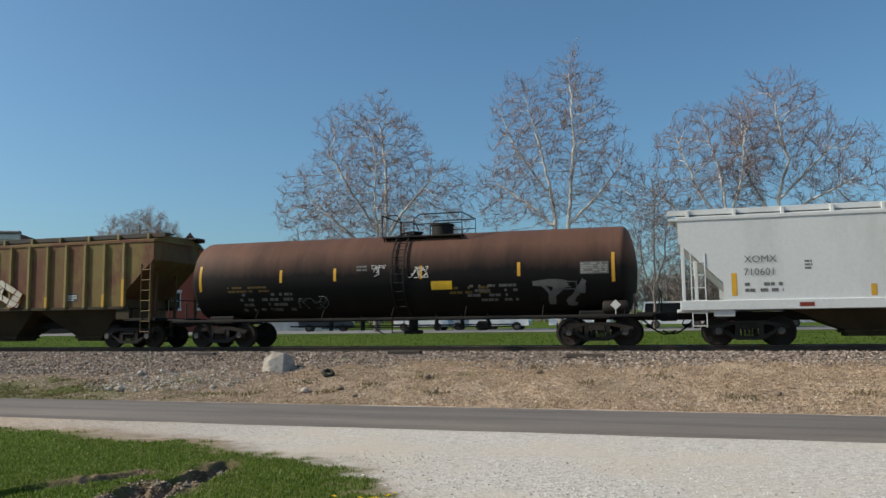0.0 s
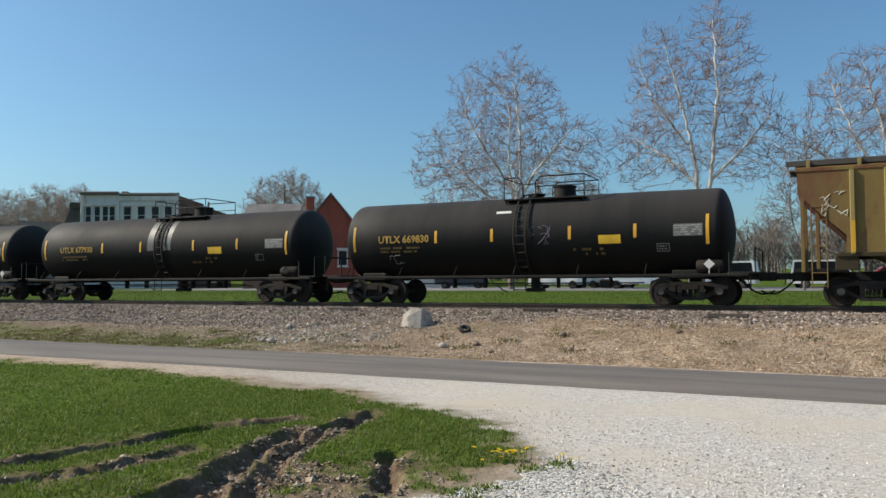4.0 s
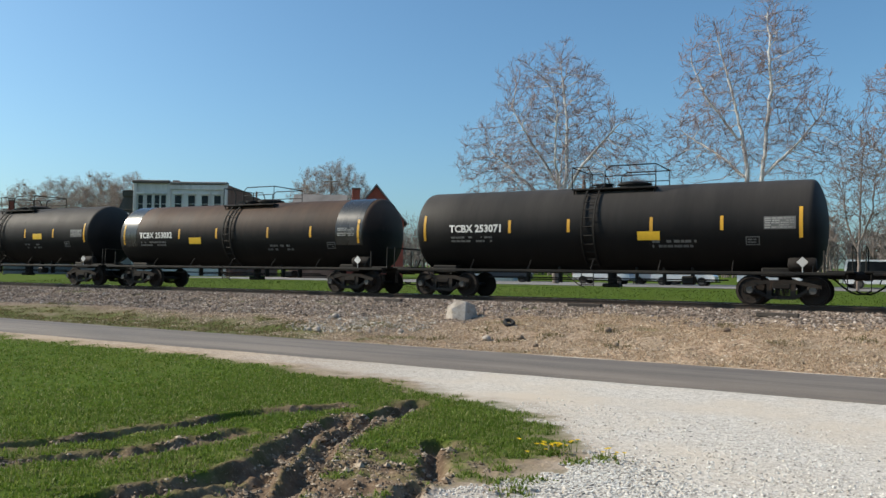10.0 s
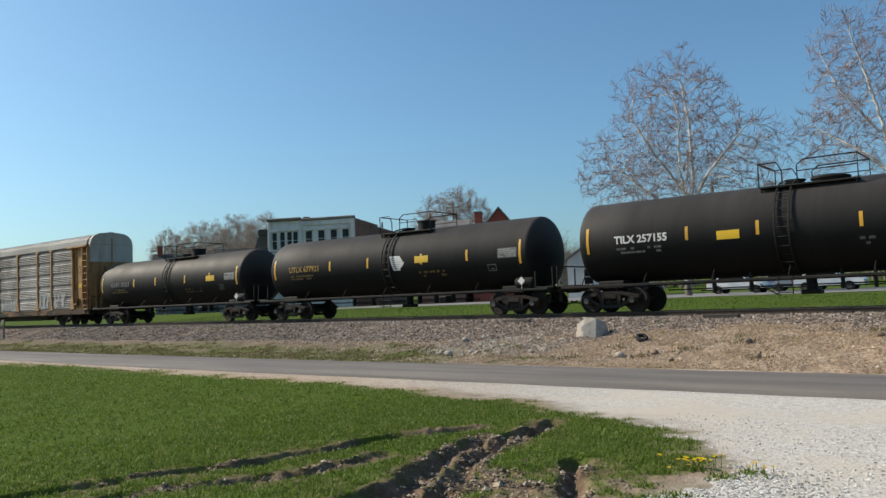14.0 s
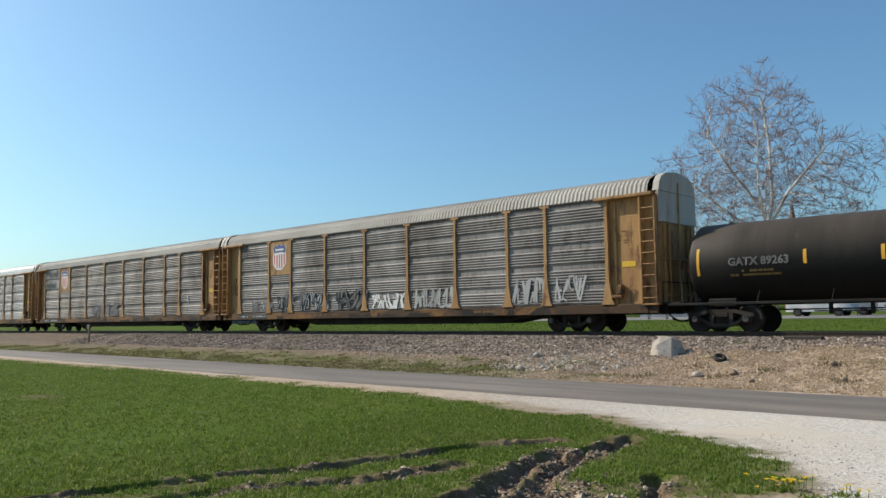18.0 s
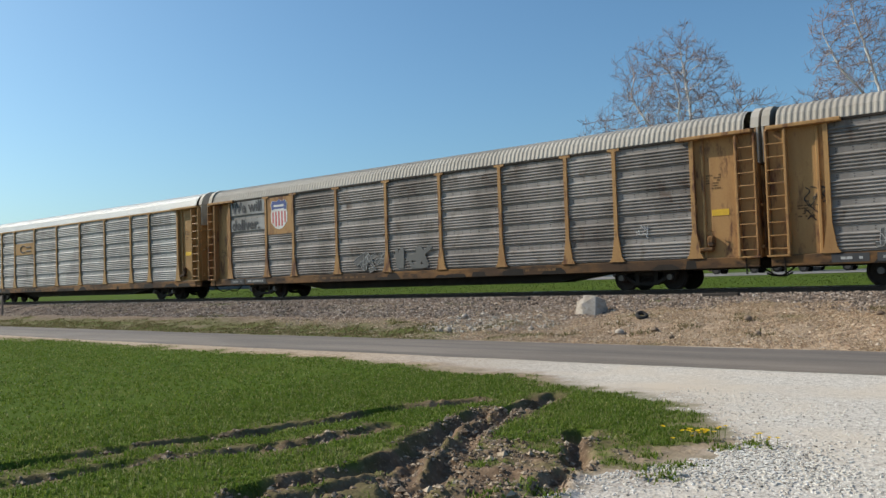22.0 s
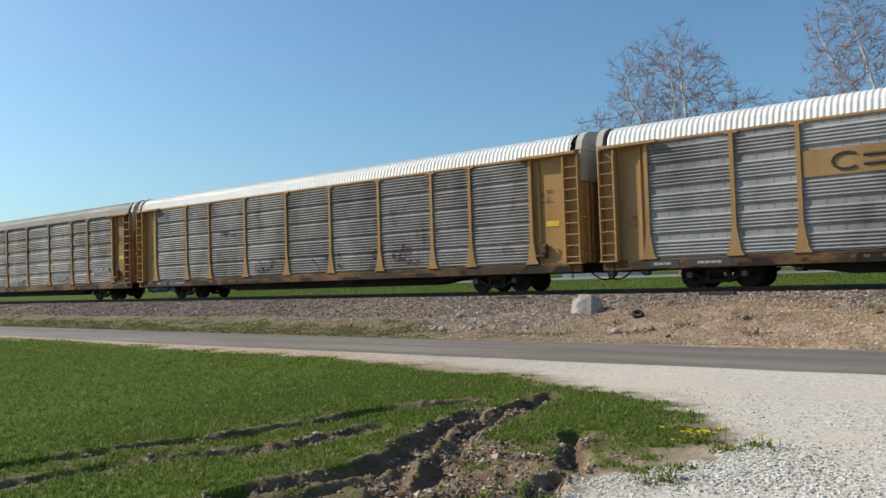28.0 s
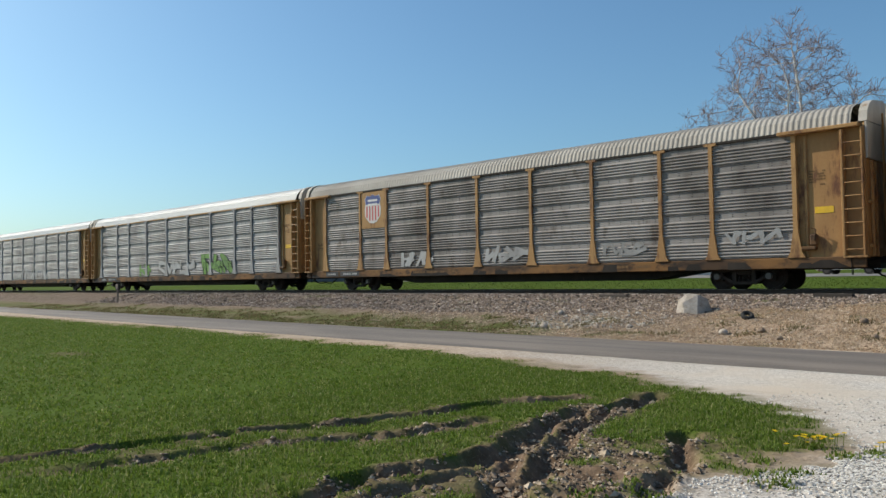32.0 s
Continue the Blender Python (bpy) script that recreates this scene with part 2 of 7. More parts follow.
M_BLACK = worn("black_underframe_paint", (0.009, 0.0085, 0.008), (0.03, 0.026, 0.021), (0.055, 0.03, 0.02), 0.7)
M_TRUCK = worn("truck_cast_steel", (0.016, 0.013, 0.011), (0.042, 0.034, 0.028), (0.06, 0.034, 0.023), 0.78, fine=25, bump=0.3)
M_WHEEL = worn("wheel_steel", (0.018, 0.014, 0.012), (0.04, 0.031, 0.026), (0.055, 0.032, 0.022), 0.75, 0.0, fine=20)
M_HUB = worn("bright_wheel_steel", (0.10, 0.09, 0.08), (0.05, 0.042, 0.036), rough=0.5, metal=0.4)
M_YELLOWTAPE = worn("yellow_reflective_tape", (0.62, 0.33, 0.02), (0.42, 0.22, 0.02), rough=0.45, fine=30, bump=0.03)
M_SIGN = worn("yellow_sign_plate", (0.68, 0.43, 0.02), (0.5, 0.3, 0.02), rough=0.45, bump=0.03)
M_WHITE = worn("white_stencil_paint", (0.62, 0.61, 0.58), (0.38, 0.37, 0.35), rough=0.6, fine=40, bump=0.03)
M_GREYSTEN = worn("grey_stencil_paint", (0.13, 0.13, 0.125), (0.06, 0.06, 0.06), rough=0.6, fine=40, bump=0.03)
M_PALESTEN = worn("dusty_pale_stencil_paint", (0.30, 0.295, 0.28), (0.15, 0.148, 0.14), rough=0.65, fine=40, bump=0.03)
M_YSTEN = worn("yellow_stencil_paint", (0.30, 0.19, 0.035), (0.14, 0.09, 0.025), rough=0.6, fine=40, bump=0.03)
M_YDIM = worn("faded_yellow_stencil_paint", (0.13, 0.085, 0.025), (0.07, 0.045, 0.018), rough=0.6, fine=40, bump=0.03)
M_STENDARK = worn("black_stencil_paint", (0.05, 0.05, 0.055), (0.09, 0.09, 0.09), rough=0.6, fine=40, bump=0.03)
M_PURPLE = worn("faded_purple_spray", (0.12, 0.10, 0.14), (0.05, 0.05, 0.06), rough=0.6, bump=0.03)

# ---- ground ----
RUTS = (  # centre line, half width, depth
    (((-8.1, 0.6), (-7.75, 2.8), (-7.45, 4.3), (-7.02, 5.29), (-6.84, 6.25), (-6.93, 6.93), (-6.72, 7.57), (-6.3, 8.3)), 0.17, 0.13),
    (((-7.1, 2.4), (-6.7, 4.2), (-6.33, 4.9), (-6.05, 5.33), (-6.08, 5.79), (-6.13, 6.4)), 0.15, 0.07),
    (((-5.62, 9.1), (-5.44, 8.11), (-5.36, 7.5), (-5.1, 6.7), (-4.77, 5.94), (-4.39, 5.26), (-4.1, 4.7)), 0.19, 0.15),
    (((-5.75, 7.7), (-5.4, 6.53), (-5.09, 5.76), (-4.55, 4.93), (-4.09, 4.41), (-3.63, 4.0)), 0.20, 0.15),
    (((-4.3, 1.8), (-4.7, 2.9), (-4.99, 3.68), (-5.06, 4.08), (-4.94, 4.48), (-4.91, 4.95), (-5.0, 5.6)), 0.17, 0.17),
    (((-4.4, 3.0), (-4.6, 3.82), (-4.63, 4.26), (-4.6, 4.69)), 0.13, 0.10),
    (((-4.12, 7.05), (-3.7, 6.3), (-3.38, 5.75)), 0.14, 0.17),
    (((-3.34, 5.42), (-3.2, 4.99)), 0.13, 0.08),
)
VERGE = ((-400, 12.6), (-44, 12.5), (-26, 12.55), (-16.0, 12.1), (-11.6, 11.7), (-8.6, 11.2), (-6.4, 10.6), (-5.0, 10.0), (-4.2, 9.4), (-3.5, 8.4), (-3.0, 7.8), (-2.7, 7.3), (-2.62, 6.6), (-2.95, 6.1), (-3.0, 5.3), (-2.95, 4.3), (-2.6, 3.0), (-1.5, 1.0), (-0.8, -3), (0, -60))


def seg_dist(px, py, line):
    best = np.full(px.shape, 1e9)
    for (ax, ay), (bx, by) in zip(line, line[1:]):
        dx, dy = bx - ax, by - ay
        t = np.clip(((px - ax) * dx + (py - ay) * dy) / (dx * dx + dy * dy), 0, 1)
        best = np.minimum(best, np.hypot(px - ax - t * dx, py - ay - t * dy))
    return best


def left_of(px, py, line):
    """Distance to the verge line, positive on the lawn side."""
    d = seg_dist(px, py, line)
    inside = np.zeros(px.shape, bool)
    poly = list(line) + [(-400, -60)]
    n = len(poly)
    for i in range(n):
        (ax, ay), (bx, by) = poly[i], poly[(i + 1) % n]
        if ay != by:
            c = (ay > py) != (by > py)
            inside ^= c & (px < (bx - ax) * (py - ay) / (by - ay) + ax)
    return np.where(inside, d, -d)


_rng = np.random.default_rng(7)
_tab = _rng.random((256, 256))


def value_noise(x, y, s):
    x, y = np.asarray(x) / s + 1000, np.asarray(y) / s + 1000
    i, j = np.floor(x).astype(int), np.floor(y).astype(int)
    u, w = x - i, y - j
    u, w = u * u * (3 - 2 * u), w * w * (3 - 2 * w)
    g = lambda a, b: _tab[a % 256, b % 256]
    return (g(i, j) * (1 - u) + g(i + 1, j) * u) * (1 - w) + (g(i, j + 1) * (1 - u) + g(i + 1, j + 1) * u) * w


def fractal(x, y, s):
    return (value_noise(x, y, s) + 0.5 * value_noise(x, y, s / 2.1) + 0.25 * value_noise(x, y, s / 4.3)) / 1.75


PROFILE = ((-60, 0), (16.5, 0), (18.0, 0.10), (21.5, 0.50), (23.6, 0.76), (24.6, 0.84), (28.6, 0.84), (30.4, 0.50), (33, 0.60), (44, 1.18), (52, 1.30), (140, 2.1), (400, 9), (3000, 14))


def land(x, y):
    """Height of the ground, and the shares of mud, gravel, ballast, dry straw and green on it."""
    x, y = np.asarray(x, float), np.asarray(y, float)
    ye = y - math.tan(SLEW) * (np.clip(x, -150, 60) - PIVOT) * np.clip((y - 19) / 4, 0, 1) * np.clip((60 - y) / 20, 0, 1)
    z = np.interp(ye, [p[0] for p in PROFILE], [p[1] for p in PROFILE])
    lawn = left_of(x, y, VERGE) + (fractal(x, y, 0.9) - 0.5) * 1.0 + (fractal(x + 5, y, 0.22) - 0.5) * 0.55
    near = (np.abs(x) < 40) & (y < 25)
    grass = np.clip(lawn / 0.55 + 0.2, 0, 1)
    rim = np.clip(1.3 - np.abs(lawn - 0.15) / 0.5, 0, 1) * np.clip(fractal(x, y, 1.7) * 2.2 - 0.35, 0, 1)
    mud = np.zeros(x.shape)
    off = np.full(x.shape, 9.0)
    dig = np.zeros(x.shape)
    wob = (fractal(x, y, 0.35) - 0.5)
    for k, (line, half, depth) in enumerate(RUTS):
        d = np.maximum(seg_dist(x, y, line) + wob * 0.26, 0)
        off = np.minimum(off, d)
        dig = np.minimum(dig, -depth * 0.95 * np.exp(-(d / (half * 0.8)) ** 3.4))
        berm = np.exp(-((d - half * 1.3) / (half * 0.5)) ** 2) * depth * 0.6 * (1.9 * fractal(x + 9, y, 0.17) - 0.3)
        dig = dig + berm * (dig > -0.02)
        mud = np.maximum(mud, np.clip((1.25 if k < 2 else 1.45) - d / half + wob * 2.2, 0, 1))
    patch_d = np.hypot((x + 3.95) / 0.95, (y - 5.2) / 1.5)
    mud = np.maximum(mud, np.clip(1.15 - patch_d + (fractal(x, y, 0.45) - 0.5) * 2.2, 0, 1))
    patch_d = np.hypot((x + 18.5) / 1.2, (y - 6.4) / 0.7)
    mud = np.maximum(mud, np.clip(0.9 - patch_d + wob, 0, 1) * 0.8)
    dig = dig + np.sqrt(mud) * ((fractal(x, y, 0.2) - 0.5) * 0.10 + (np.abs(value_noise(x, y, 0.09) - 0.5) - 0.25) * -0.085 + (value_noise(x + 3, y, 0.05) - 0.5) * 0.03)
    z = z + np.where(near, dig, 0)
    worn_turf = np.exp(-(off / 0.55) ** 2) * np.clip(fractal(x + 3, y, 0.3) * 4.2 - 1.7, 0, 1)
    z = z + np.where(y < 12.5, (fractal(x, y, 2.5) - 0.5) * 0.05, 0) * np.clip((12.5 - y) / 1.0, 0, 1)
    z = z + np.where((y > 16.3) & (y < 24.0), (fractal(x, y, 1.6) - 0.5) * 0.22 + (fractal(x, y, 0.3) - 0.5) * 0.06, 0) * np.clip((y - 16.4) / 0.8, 0, 1) * np.clip((24.2 - y) / 0.6, 0, 1)
    on_bank = (y > 16.1) & (ye < 30.3)
    ballast = np.where(on_bank, np.clip((ye - 22.3 + 2.4 * np.clip((-x - 9) / 10, 0, 1)) / 1.2 + 0.5 + (fractal(x, y, 1.1) - 0.5) * 2, 0, 1), 0)
    bankgrass = np.where(on_bank, np.clip(1.0 - (y - 17.9) / 1.8, 0, 1) * np.clip((-x - 12.5) / 4, 0, 1) + np.clip((fractal(x, y, 0.8) - 0.64) * 5, 0, 1) * np.clip((-x - 3) / 8, 0.12, 1), 0)
    bankgrass = np.clip(bankgrass * (1.9 * fractal(x, y, 0.5) - 0.2), 0, 0.8)
    green = np.where(y < 13.5, grass * (1 - mud) * (1 - 0.7 * worn_turf) * (1 - 0.75 * rim * (fractal(x, y, 0.25) > 0.45)), np.where(on_bank, bankgrass, np.where(ye > 30, 1.0, 0)))
    straw = np.where(on_bank, 0.2 + 0.8 * np.clip((x + 14) / 8, 0, 1), np.maximum(rim * 0.55, np.where(y > 11, np.clip((-6 - x) / 6, 0, 1), 0)))
    return z, mud * (y < 13), np.where(y < 16.4, 1 - grass, 0) * (1 - mud * 0.8) * (1 - 0.85 * rim) * (0.3 + 0.7 * np.clip((x + 13) / 7, 0, 1)), ballast, straw, green


def steps(stops):
    out = []
    for (a, h), (b, _) in zip(stops, stops[1:]):
        n = max(int(round((b - a) / h)), 1)
        out += [a + (b - a) * i / n for i in range(n)]
    out.append(stops[-1][0])
    return np.array(out)


def ground_material():
    m, nt, b, co = start("ground_soil_grass_gravel", 0.9)

    def attr(n):
        a = nt.nodes.new("ShaderNodeAttribute")
        a.attribute_name = n
        return a.outputs["Fac"]
    nbig = noise_of(nt, co, 0.35, 5, 0.6)
    nmid = noise_of(nt, co, 2.5, 5, 0.65)
    nfine = noise_of(nt, co, 28, 4, 0.7)
    vor = nt.nodes.new("ShaderNodeTexVoronoi")
    vor.inputs["Scale"].default_value = 26
    nt.links.new(co, vor.inputs[0])
    vor2 = nt.nodes.new("ShaderNodeTexVoronoi")
    vor2.inputs["Scale"].default_value = 13
    nt.links.new(co, vor2.inputs[0])

    def stone_cols(v, dark, mid, light):
        s = nt.nodes.new("ShaderNodeSeparateColor")
        nt.links.new(v.outputs["Color"], s.inputs[0])
        r = nt.nodes.new("ShaderNodeValToRGB")
        r.color_ramp.elements[0].color, r.color_ramp.elements[1].color = (*dark, 1), (*light, 1)
        e = r.color_ramp.elements.new(0.45)
        e.color = (*mid, 1)
        nt.links.new(s.outputs[0], r.inputs[0])
        return r.outputs[0]
    white = stone_cols(vor, (0.30, 0.275, 0.24), (0.53, 0.495, 0.44), (0.70, 0.665, 0.605))
    vor3 = nt.nodes.new("ShaderNodeTexVoronoi")
    vor3.inputs["Scale"].default_value = 64
    nt.links.new(co, vor3.inputs[0])
    white = mixed(nt, 0.45, white, stone_cols(vor3, (0.26, 0.24, 0.21), (0.53, 0.495, 0.44), (0.74, 0.71, 0.66)))
    white = ramp_mix(nt, nbig, white, (0.56, 0.49, 0.40), 0.45, 0.66)
    soil = ramp_mix(nt, nmid, (0.105, 0.073, 0.049), (0.235, 0.168, 0.115), 0.36, 0.66)
    soil = ramp_mix(nt, nfine, soil, (0.40, 0.31, 0.22), 0.56, 0.8)
    turf = ramp_mix(nt, nmid, (0.058, 0.094, 0.013), (0.08, 0.122, 0.019), 0.35, 0.65)
    turf = ramp_mix(nt, nfine, turf, (0.098, 0.13, 0.028), 0.55, 0.8)
    turf = ramp_mix(nt, nbig, turf, (0.09, 0.118, 0.024), 0.50, 0.72)
    strawc = ramp_mix(nt, nmid, (0.29, 0.20, 0.13), (0.45, 0.335, 0.228), 0.35, 0.65)
    tan = stone_cols(vor2, (0.15, 0.10, 0.068), (0.38, 0.275, 0.185), (0.60, 0.485, 0.36))
    strawc = ramp_mix(nt, nfine, strawc, tan, 0.3, 0.6)
    strawc = ramp_mix(nt, nbig, strawc, (0.37, 0.295, 0.215), 0.45, 0.7)
    grey = stone_cols(vor2, (0.06, 0.046, 0.037), (0.155, 0.12, 0.096), (0.28, 0.23, 0.19))
    bankc = ramp_mix(nt, nmid, (0.11, 0.085, 0.066), (0.225, 0.175, 0.135), 0.35, 0.65)
    bankc = ramp_mix(nt, nfine, bankc, grey, 0.40, 0.7)
    soil = mixed(nt, attr("bank"), soil, bankc)
    c = mixed(nt, attr("straw"), soil, strawc)
    c = mixed(nt, attr("ballast"), c, grey)
    c = mixed(nt, attr("gravel"), c, white)
    c = mixed(nt, attr("green"), c, turf)
    c = mixed(nt, 1.0, c, (0.95, 0.935, 0.93), "MULTIPLY")
    nt.links.new(c, b.inputs["Base Color"])
    hsum = nt.nodes.new("ShaderNodeMath")
    hsum.operation = "ADD"
    nt.links.new(nfine, hsum.inputs[0])
    nt.links.new(vor.outputs["Distance"], hsum.inputs[1])
    bumped(nt, b, hsum.outputs[0], 0.45, 0.016)
    b.inputs["Specular IOR Level"].default_value = 0.03
    return m


M_GROUND = ground_material()
gx = steps([(-3000, 600), (-600, 60), (-120, 4), (-48, 0.8), (-22, 0.25), (-8.4, 0.032), (-2.2, 0.055), (-2.0, 0.2), (6, 0.5), (24, 3), (80, 20), (300, 120), (3000, 600)])
gy = steps([(-3000, 600), (-200, 40), (-30, 4), (-2, 0.5), (2.6, 0.03), (9.2, 0.055), (10, 0.12), (13, 0.3), (16, 0.12), (24.6, 0.5), (31, 1), (56, 5), (160, 30), (500, 200), (3000, 800)])
GX, GY = np.meshgrid(gx, gy)
gz, g_mud, g_gravel, g_ballast, g_straw, g_green = land(GX, GY)
nx, ny = len(gx), len(gy)
ii = (np.arange(ny - 1)[:, None] * nx + np.arange(nx - 1)[None, :]).ravel()
gm = bpy.data.meshes.new("ground")
gm.from_pydata(np.stack([GX.ravel(), GY.ravel(), gz.ravel()], 1).tolist(), [], np.stack([ii, ii + 1, ii + nx + 1, ii + nx], 1).tolist())
gm.materials.append(M_GROUND)
gm.polygons.foreach_set("use_smooth", [True] * len(gm.polygons))
for nm, arr in (("mud", g_mud), ("gravel", g_gravel), ("ballast", g_ballast), ("straw", g_straw), ("green", g_green), ("bank", ((GY > 16.1) & (GY < 30.3)) * 1.0)):
    gm.attributes.new(nm, "FLOAT", "POINT").data.foreach_set("value", arr.ravel().astype(np.float32))
tagged(new("ground", gm), "grass, rutted mud and pale gravel ground with a rail embankment", "ground", kind="structure")


# ---- road ----
def asphalt():
    m, nt, b, co = start("worn_asphalt", 0.85)
    n1 = noise_of(nt, co, 0.8, 5, 0.6, (0.25, 1.2, 1))
    n2 = noise_of(nt, co, 60, 3, 0.7)
    n3 = noise_of(nt, co, 1.1, 5, 0.65, (0.05, 1.6, 1))
    c = ramp_mix(nt, n1, (0.178, 0.15, 0.126), (0.115, 0.098, 0.085), 0.38, 0.66)
    c = ramp_mix(nt, n3, c, (0.10, 0.087, 0.078), 0.5, 0.64)
    c = ramp_mix(nt, n2, c, (0.28, 0.245, 0.21), 0.55, 0.85)
    nt.links.new(c, b.inputs["Base Color"])
    bumped(nt, b, n2, 0.3, 0.01)
    return m


M_ROAD = asphalt()
rx = np.concatenate([np.arange(-420, -60, 12), np.arange(-60, 30, 0.4), np.arange(30, 400, 14)])
r = Build()
bend = lambda x: 1.6 * np.clip((-x - 20) / 40, 0, 1) ** 1.2 + np.clip((-x - 60) / 60, 0, 4) * 3
edge = lambda x, s: (fractal(np.array([x]), np.array([s * 40.0]), 1.3)[0] - 0.5) * 0.22
cross = ((0.0, 0.004), (0.05, 0.035), (1.65, 0.062), (3.25, 0.035), (3.3, 0.004))
r.sheet(range(len(rx)), range(5), lambda i, j: (rx[i], 12.78 + bend(rx[i]) + cross[j][0] + (edge(rx[i], 1) if j < 2 else edge(rx[i], 2) if j > 2 else 0), cross[j][1]))
tagged(part("road", soft(r.mesh("road", M_ROAD), 60), M_ROAD), "narrow worn grey asphalt road", "road", kind="structure")

# ---- track ----
M_RAIL = worn("rusty_rail_steel", (0.055, 0.042, 0.035), (0.09, 0.065, 0.05), (0.12, 0.065, 0.04), 0.7, 0.2)
M_RAILTOP = worn("polished_rail_head", (0.30, 0.29, 0.28), (0.22, 0.2, 0.19), rough=0.3, metal=0.9, bump=0.02)
M_TIE = worn("creosoted_timber", (0.06, 0.05, 0.043), (0.12, 0.10, 0.085), rough=0.9, fine=22, streak=(0.3, 2, 1), spread=0.25)
track = tagged(new("track"), "single rail track on timber sleepers and stone ballast", "track", kind="structure")
track.matrix_basis = pose(PIVOT, TRACK_Y, 0, 0, 0, math.degrees(SLEW)) @ pose(-PIVOT, -TRACK_Y, 0)
prof = [(-0.07, 0), (0.07, 0), (0.07, 0.02), (0.012, 0.04), (0.012, 0.125), (0.036, 0.135), (0.036, 0.168), (-0.036, 0.168), (-0.036, 0.135), (-0.012, 0.125), (-0.012, 0.04), (-0.07, 0.02)]
for s in (-1, 1):
    y = TRACK_Y + s * 0.755
    rail = part("rail", Build().prism([(y + u, RAIL_Z - 0.17 + w) for u, w in prof], "x", -900, 900), M_RAIL, track)
    part("rail_head", Build().box(-900, 900, y - 0.034, y + 0.034, RAIL_Z - 0.004, RAIL_Z), M_RAILTOP, rail, "polished running surface")
tie_me = Build().chamfer(-0.115, 0.115, -1.3, 1.3, -0.17, 0.0, 0.015).mesh("tie", M_TIE)
tr = random.Random(4)
for i in range(240):
    part("tie", tie_me, M_TIE, track, at=pose(-100 + i * 0.52 + tr.uniform(-0.03, 0.03), TRACK_Y + tr.uniform(-0.05, 0.05), RAIL_Z - 0.165 + tr.uniform(-0.02, 0.008), 0, tr.uniform(-0.4, 0.4), tr.uniform(-1.5, 1.5)))
far = Build()
for i in range(300):
    far.box(-260 + i * 0.533 - 0.115, -260 + i * 0.533 + 0.115, TRACK_Y - 1.3, TRACK_Y + 1.3, RAIL_Z - 0.33, RAIL_Z - 0.165)
    if i < 120:
        far.box(26 + i * 0.533 - 0.115, 26 + i * 0.533 + 0.115, TRACK_Y - 1.3, TRACK_Y + 1.3, RAIL_Z - 0.33, RAIL_Z - 0.165)
tagged(part("far_ties", far, M_TIE, track), kind="stuff")


# ---- stones, grass ----
def island_material(name, cols, rough=0.85, bump=0.2):
    m, nt, b, co = start(name, rough)
    g = nt.nodes.new("ShaderNodeNewGeometry")
    r = nt.nodes.new("ShaderNodeValToRGB")
    el = r.color_ramp.elements
    el[0].color, el[1].color = (*cols[0], 1), (*cols[-1], 1)
    for k, c in enumerate(cols[1:-1]):
        el.new((k + 1) / (len(cols) - 1)).color = (*c, 1)
    nt.links.new(g.outputs["Random Per Island"], r.inputs[0])
    n = noise_of(nt, co, 30, 3, 0.6)
    c = mixed(nt, 1.0, r.outputs[0], mixed(nt, n, (0.8, 0.8, 0.8), (1.2, 1.2, 1.2)), "MULTIPLY")
    nt.links.new(c, b.inputs["Base Color"])
    bumped(nt, b, n, bump)
    b.inputs["Specular IOR Level"].default_value = 0.25
    return m


OCT = np.array([(1, 0, 0), (-1, 0, 0), (0, 1, 0), (0, -1, 0), (0, 0, 1), (0, 0, -1)], float)
OCT_F = np.array([(0, 2, 4), (2, 1, 4), (1, 3, 4), (3, 0, 4), (2, 0, 5), (1, 2, 5), (3, 1, 5), (0, 3, 5)])
CUBE = np.array([(x, y, z) for x in (-1, 1) for y in (-1, 1) for z in (-1, 1)], float) * 0.62
CUBE_F = np.array([(0, 1, 3), (0, 3, 2), (4, 6, 7), (4, 7, 5), (0, 4, 5), (0, 5, 1), (2, 3, 7), (2, 7, 6), (0, 2, 6), (0, 6, 4), (1, 5, 7), (1, 7, 3)])


def stones(name, xy, size, material, label, seed, sink=0.25, flat=0.65, square=False):
    """Loose broken stones lying on the ground, as one object."""
    rg = np.random.default_rng(seed)
    n = len(xy)
    base, faces = (CUBE, CUBE_F) if square else (OCT, OCT_F)
    k = len(base)
    sz = size(rg, n)
    v = base[None] * (1 + rg.uniform(-0.35, 0.35, (n, k, 3))) * sz[:, None, None] * np.array([1, 1, flat]) * rg.uniform(0.7, 1.3, (n, 1, 3))
    a = rg.uniform(0, 2 * np.pi, n)
    ca, sa = np.cos(a)[:, None], np.sin(a)[:, None]
    x, y = v[..., 0] * ca - v[..., 1] * sa, v[..., 0] * sa + v[..., 1] * ca
    z0 = land(xy[:, 0], xy[:, 1])[0]
    v = np.stack([x + xy[:, :1], y + xy[:, 1:], v[..., 2] + (z0 + sz * flat * (0.5 - sink))[:, None]], -1).reshape(-1, 3)
    f = (faces[None] + (np.arange(n) * k)[:, None, None]).reshape(-1, 3)
    me = bpy.data.meshes.new(name)
    me.from_pydata(v.tolist(), [], f.tolist())
    me.materials.append(material)
    return tagged(new(name, me), label, "stones", kind="stuff")


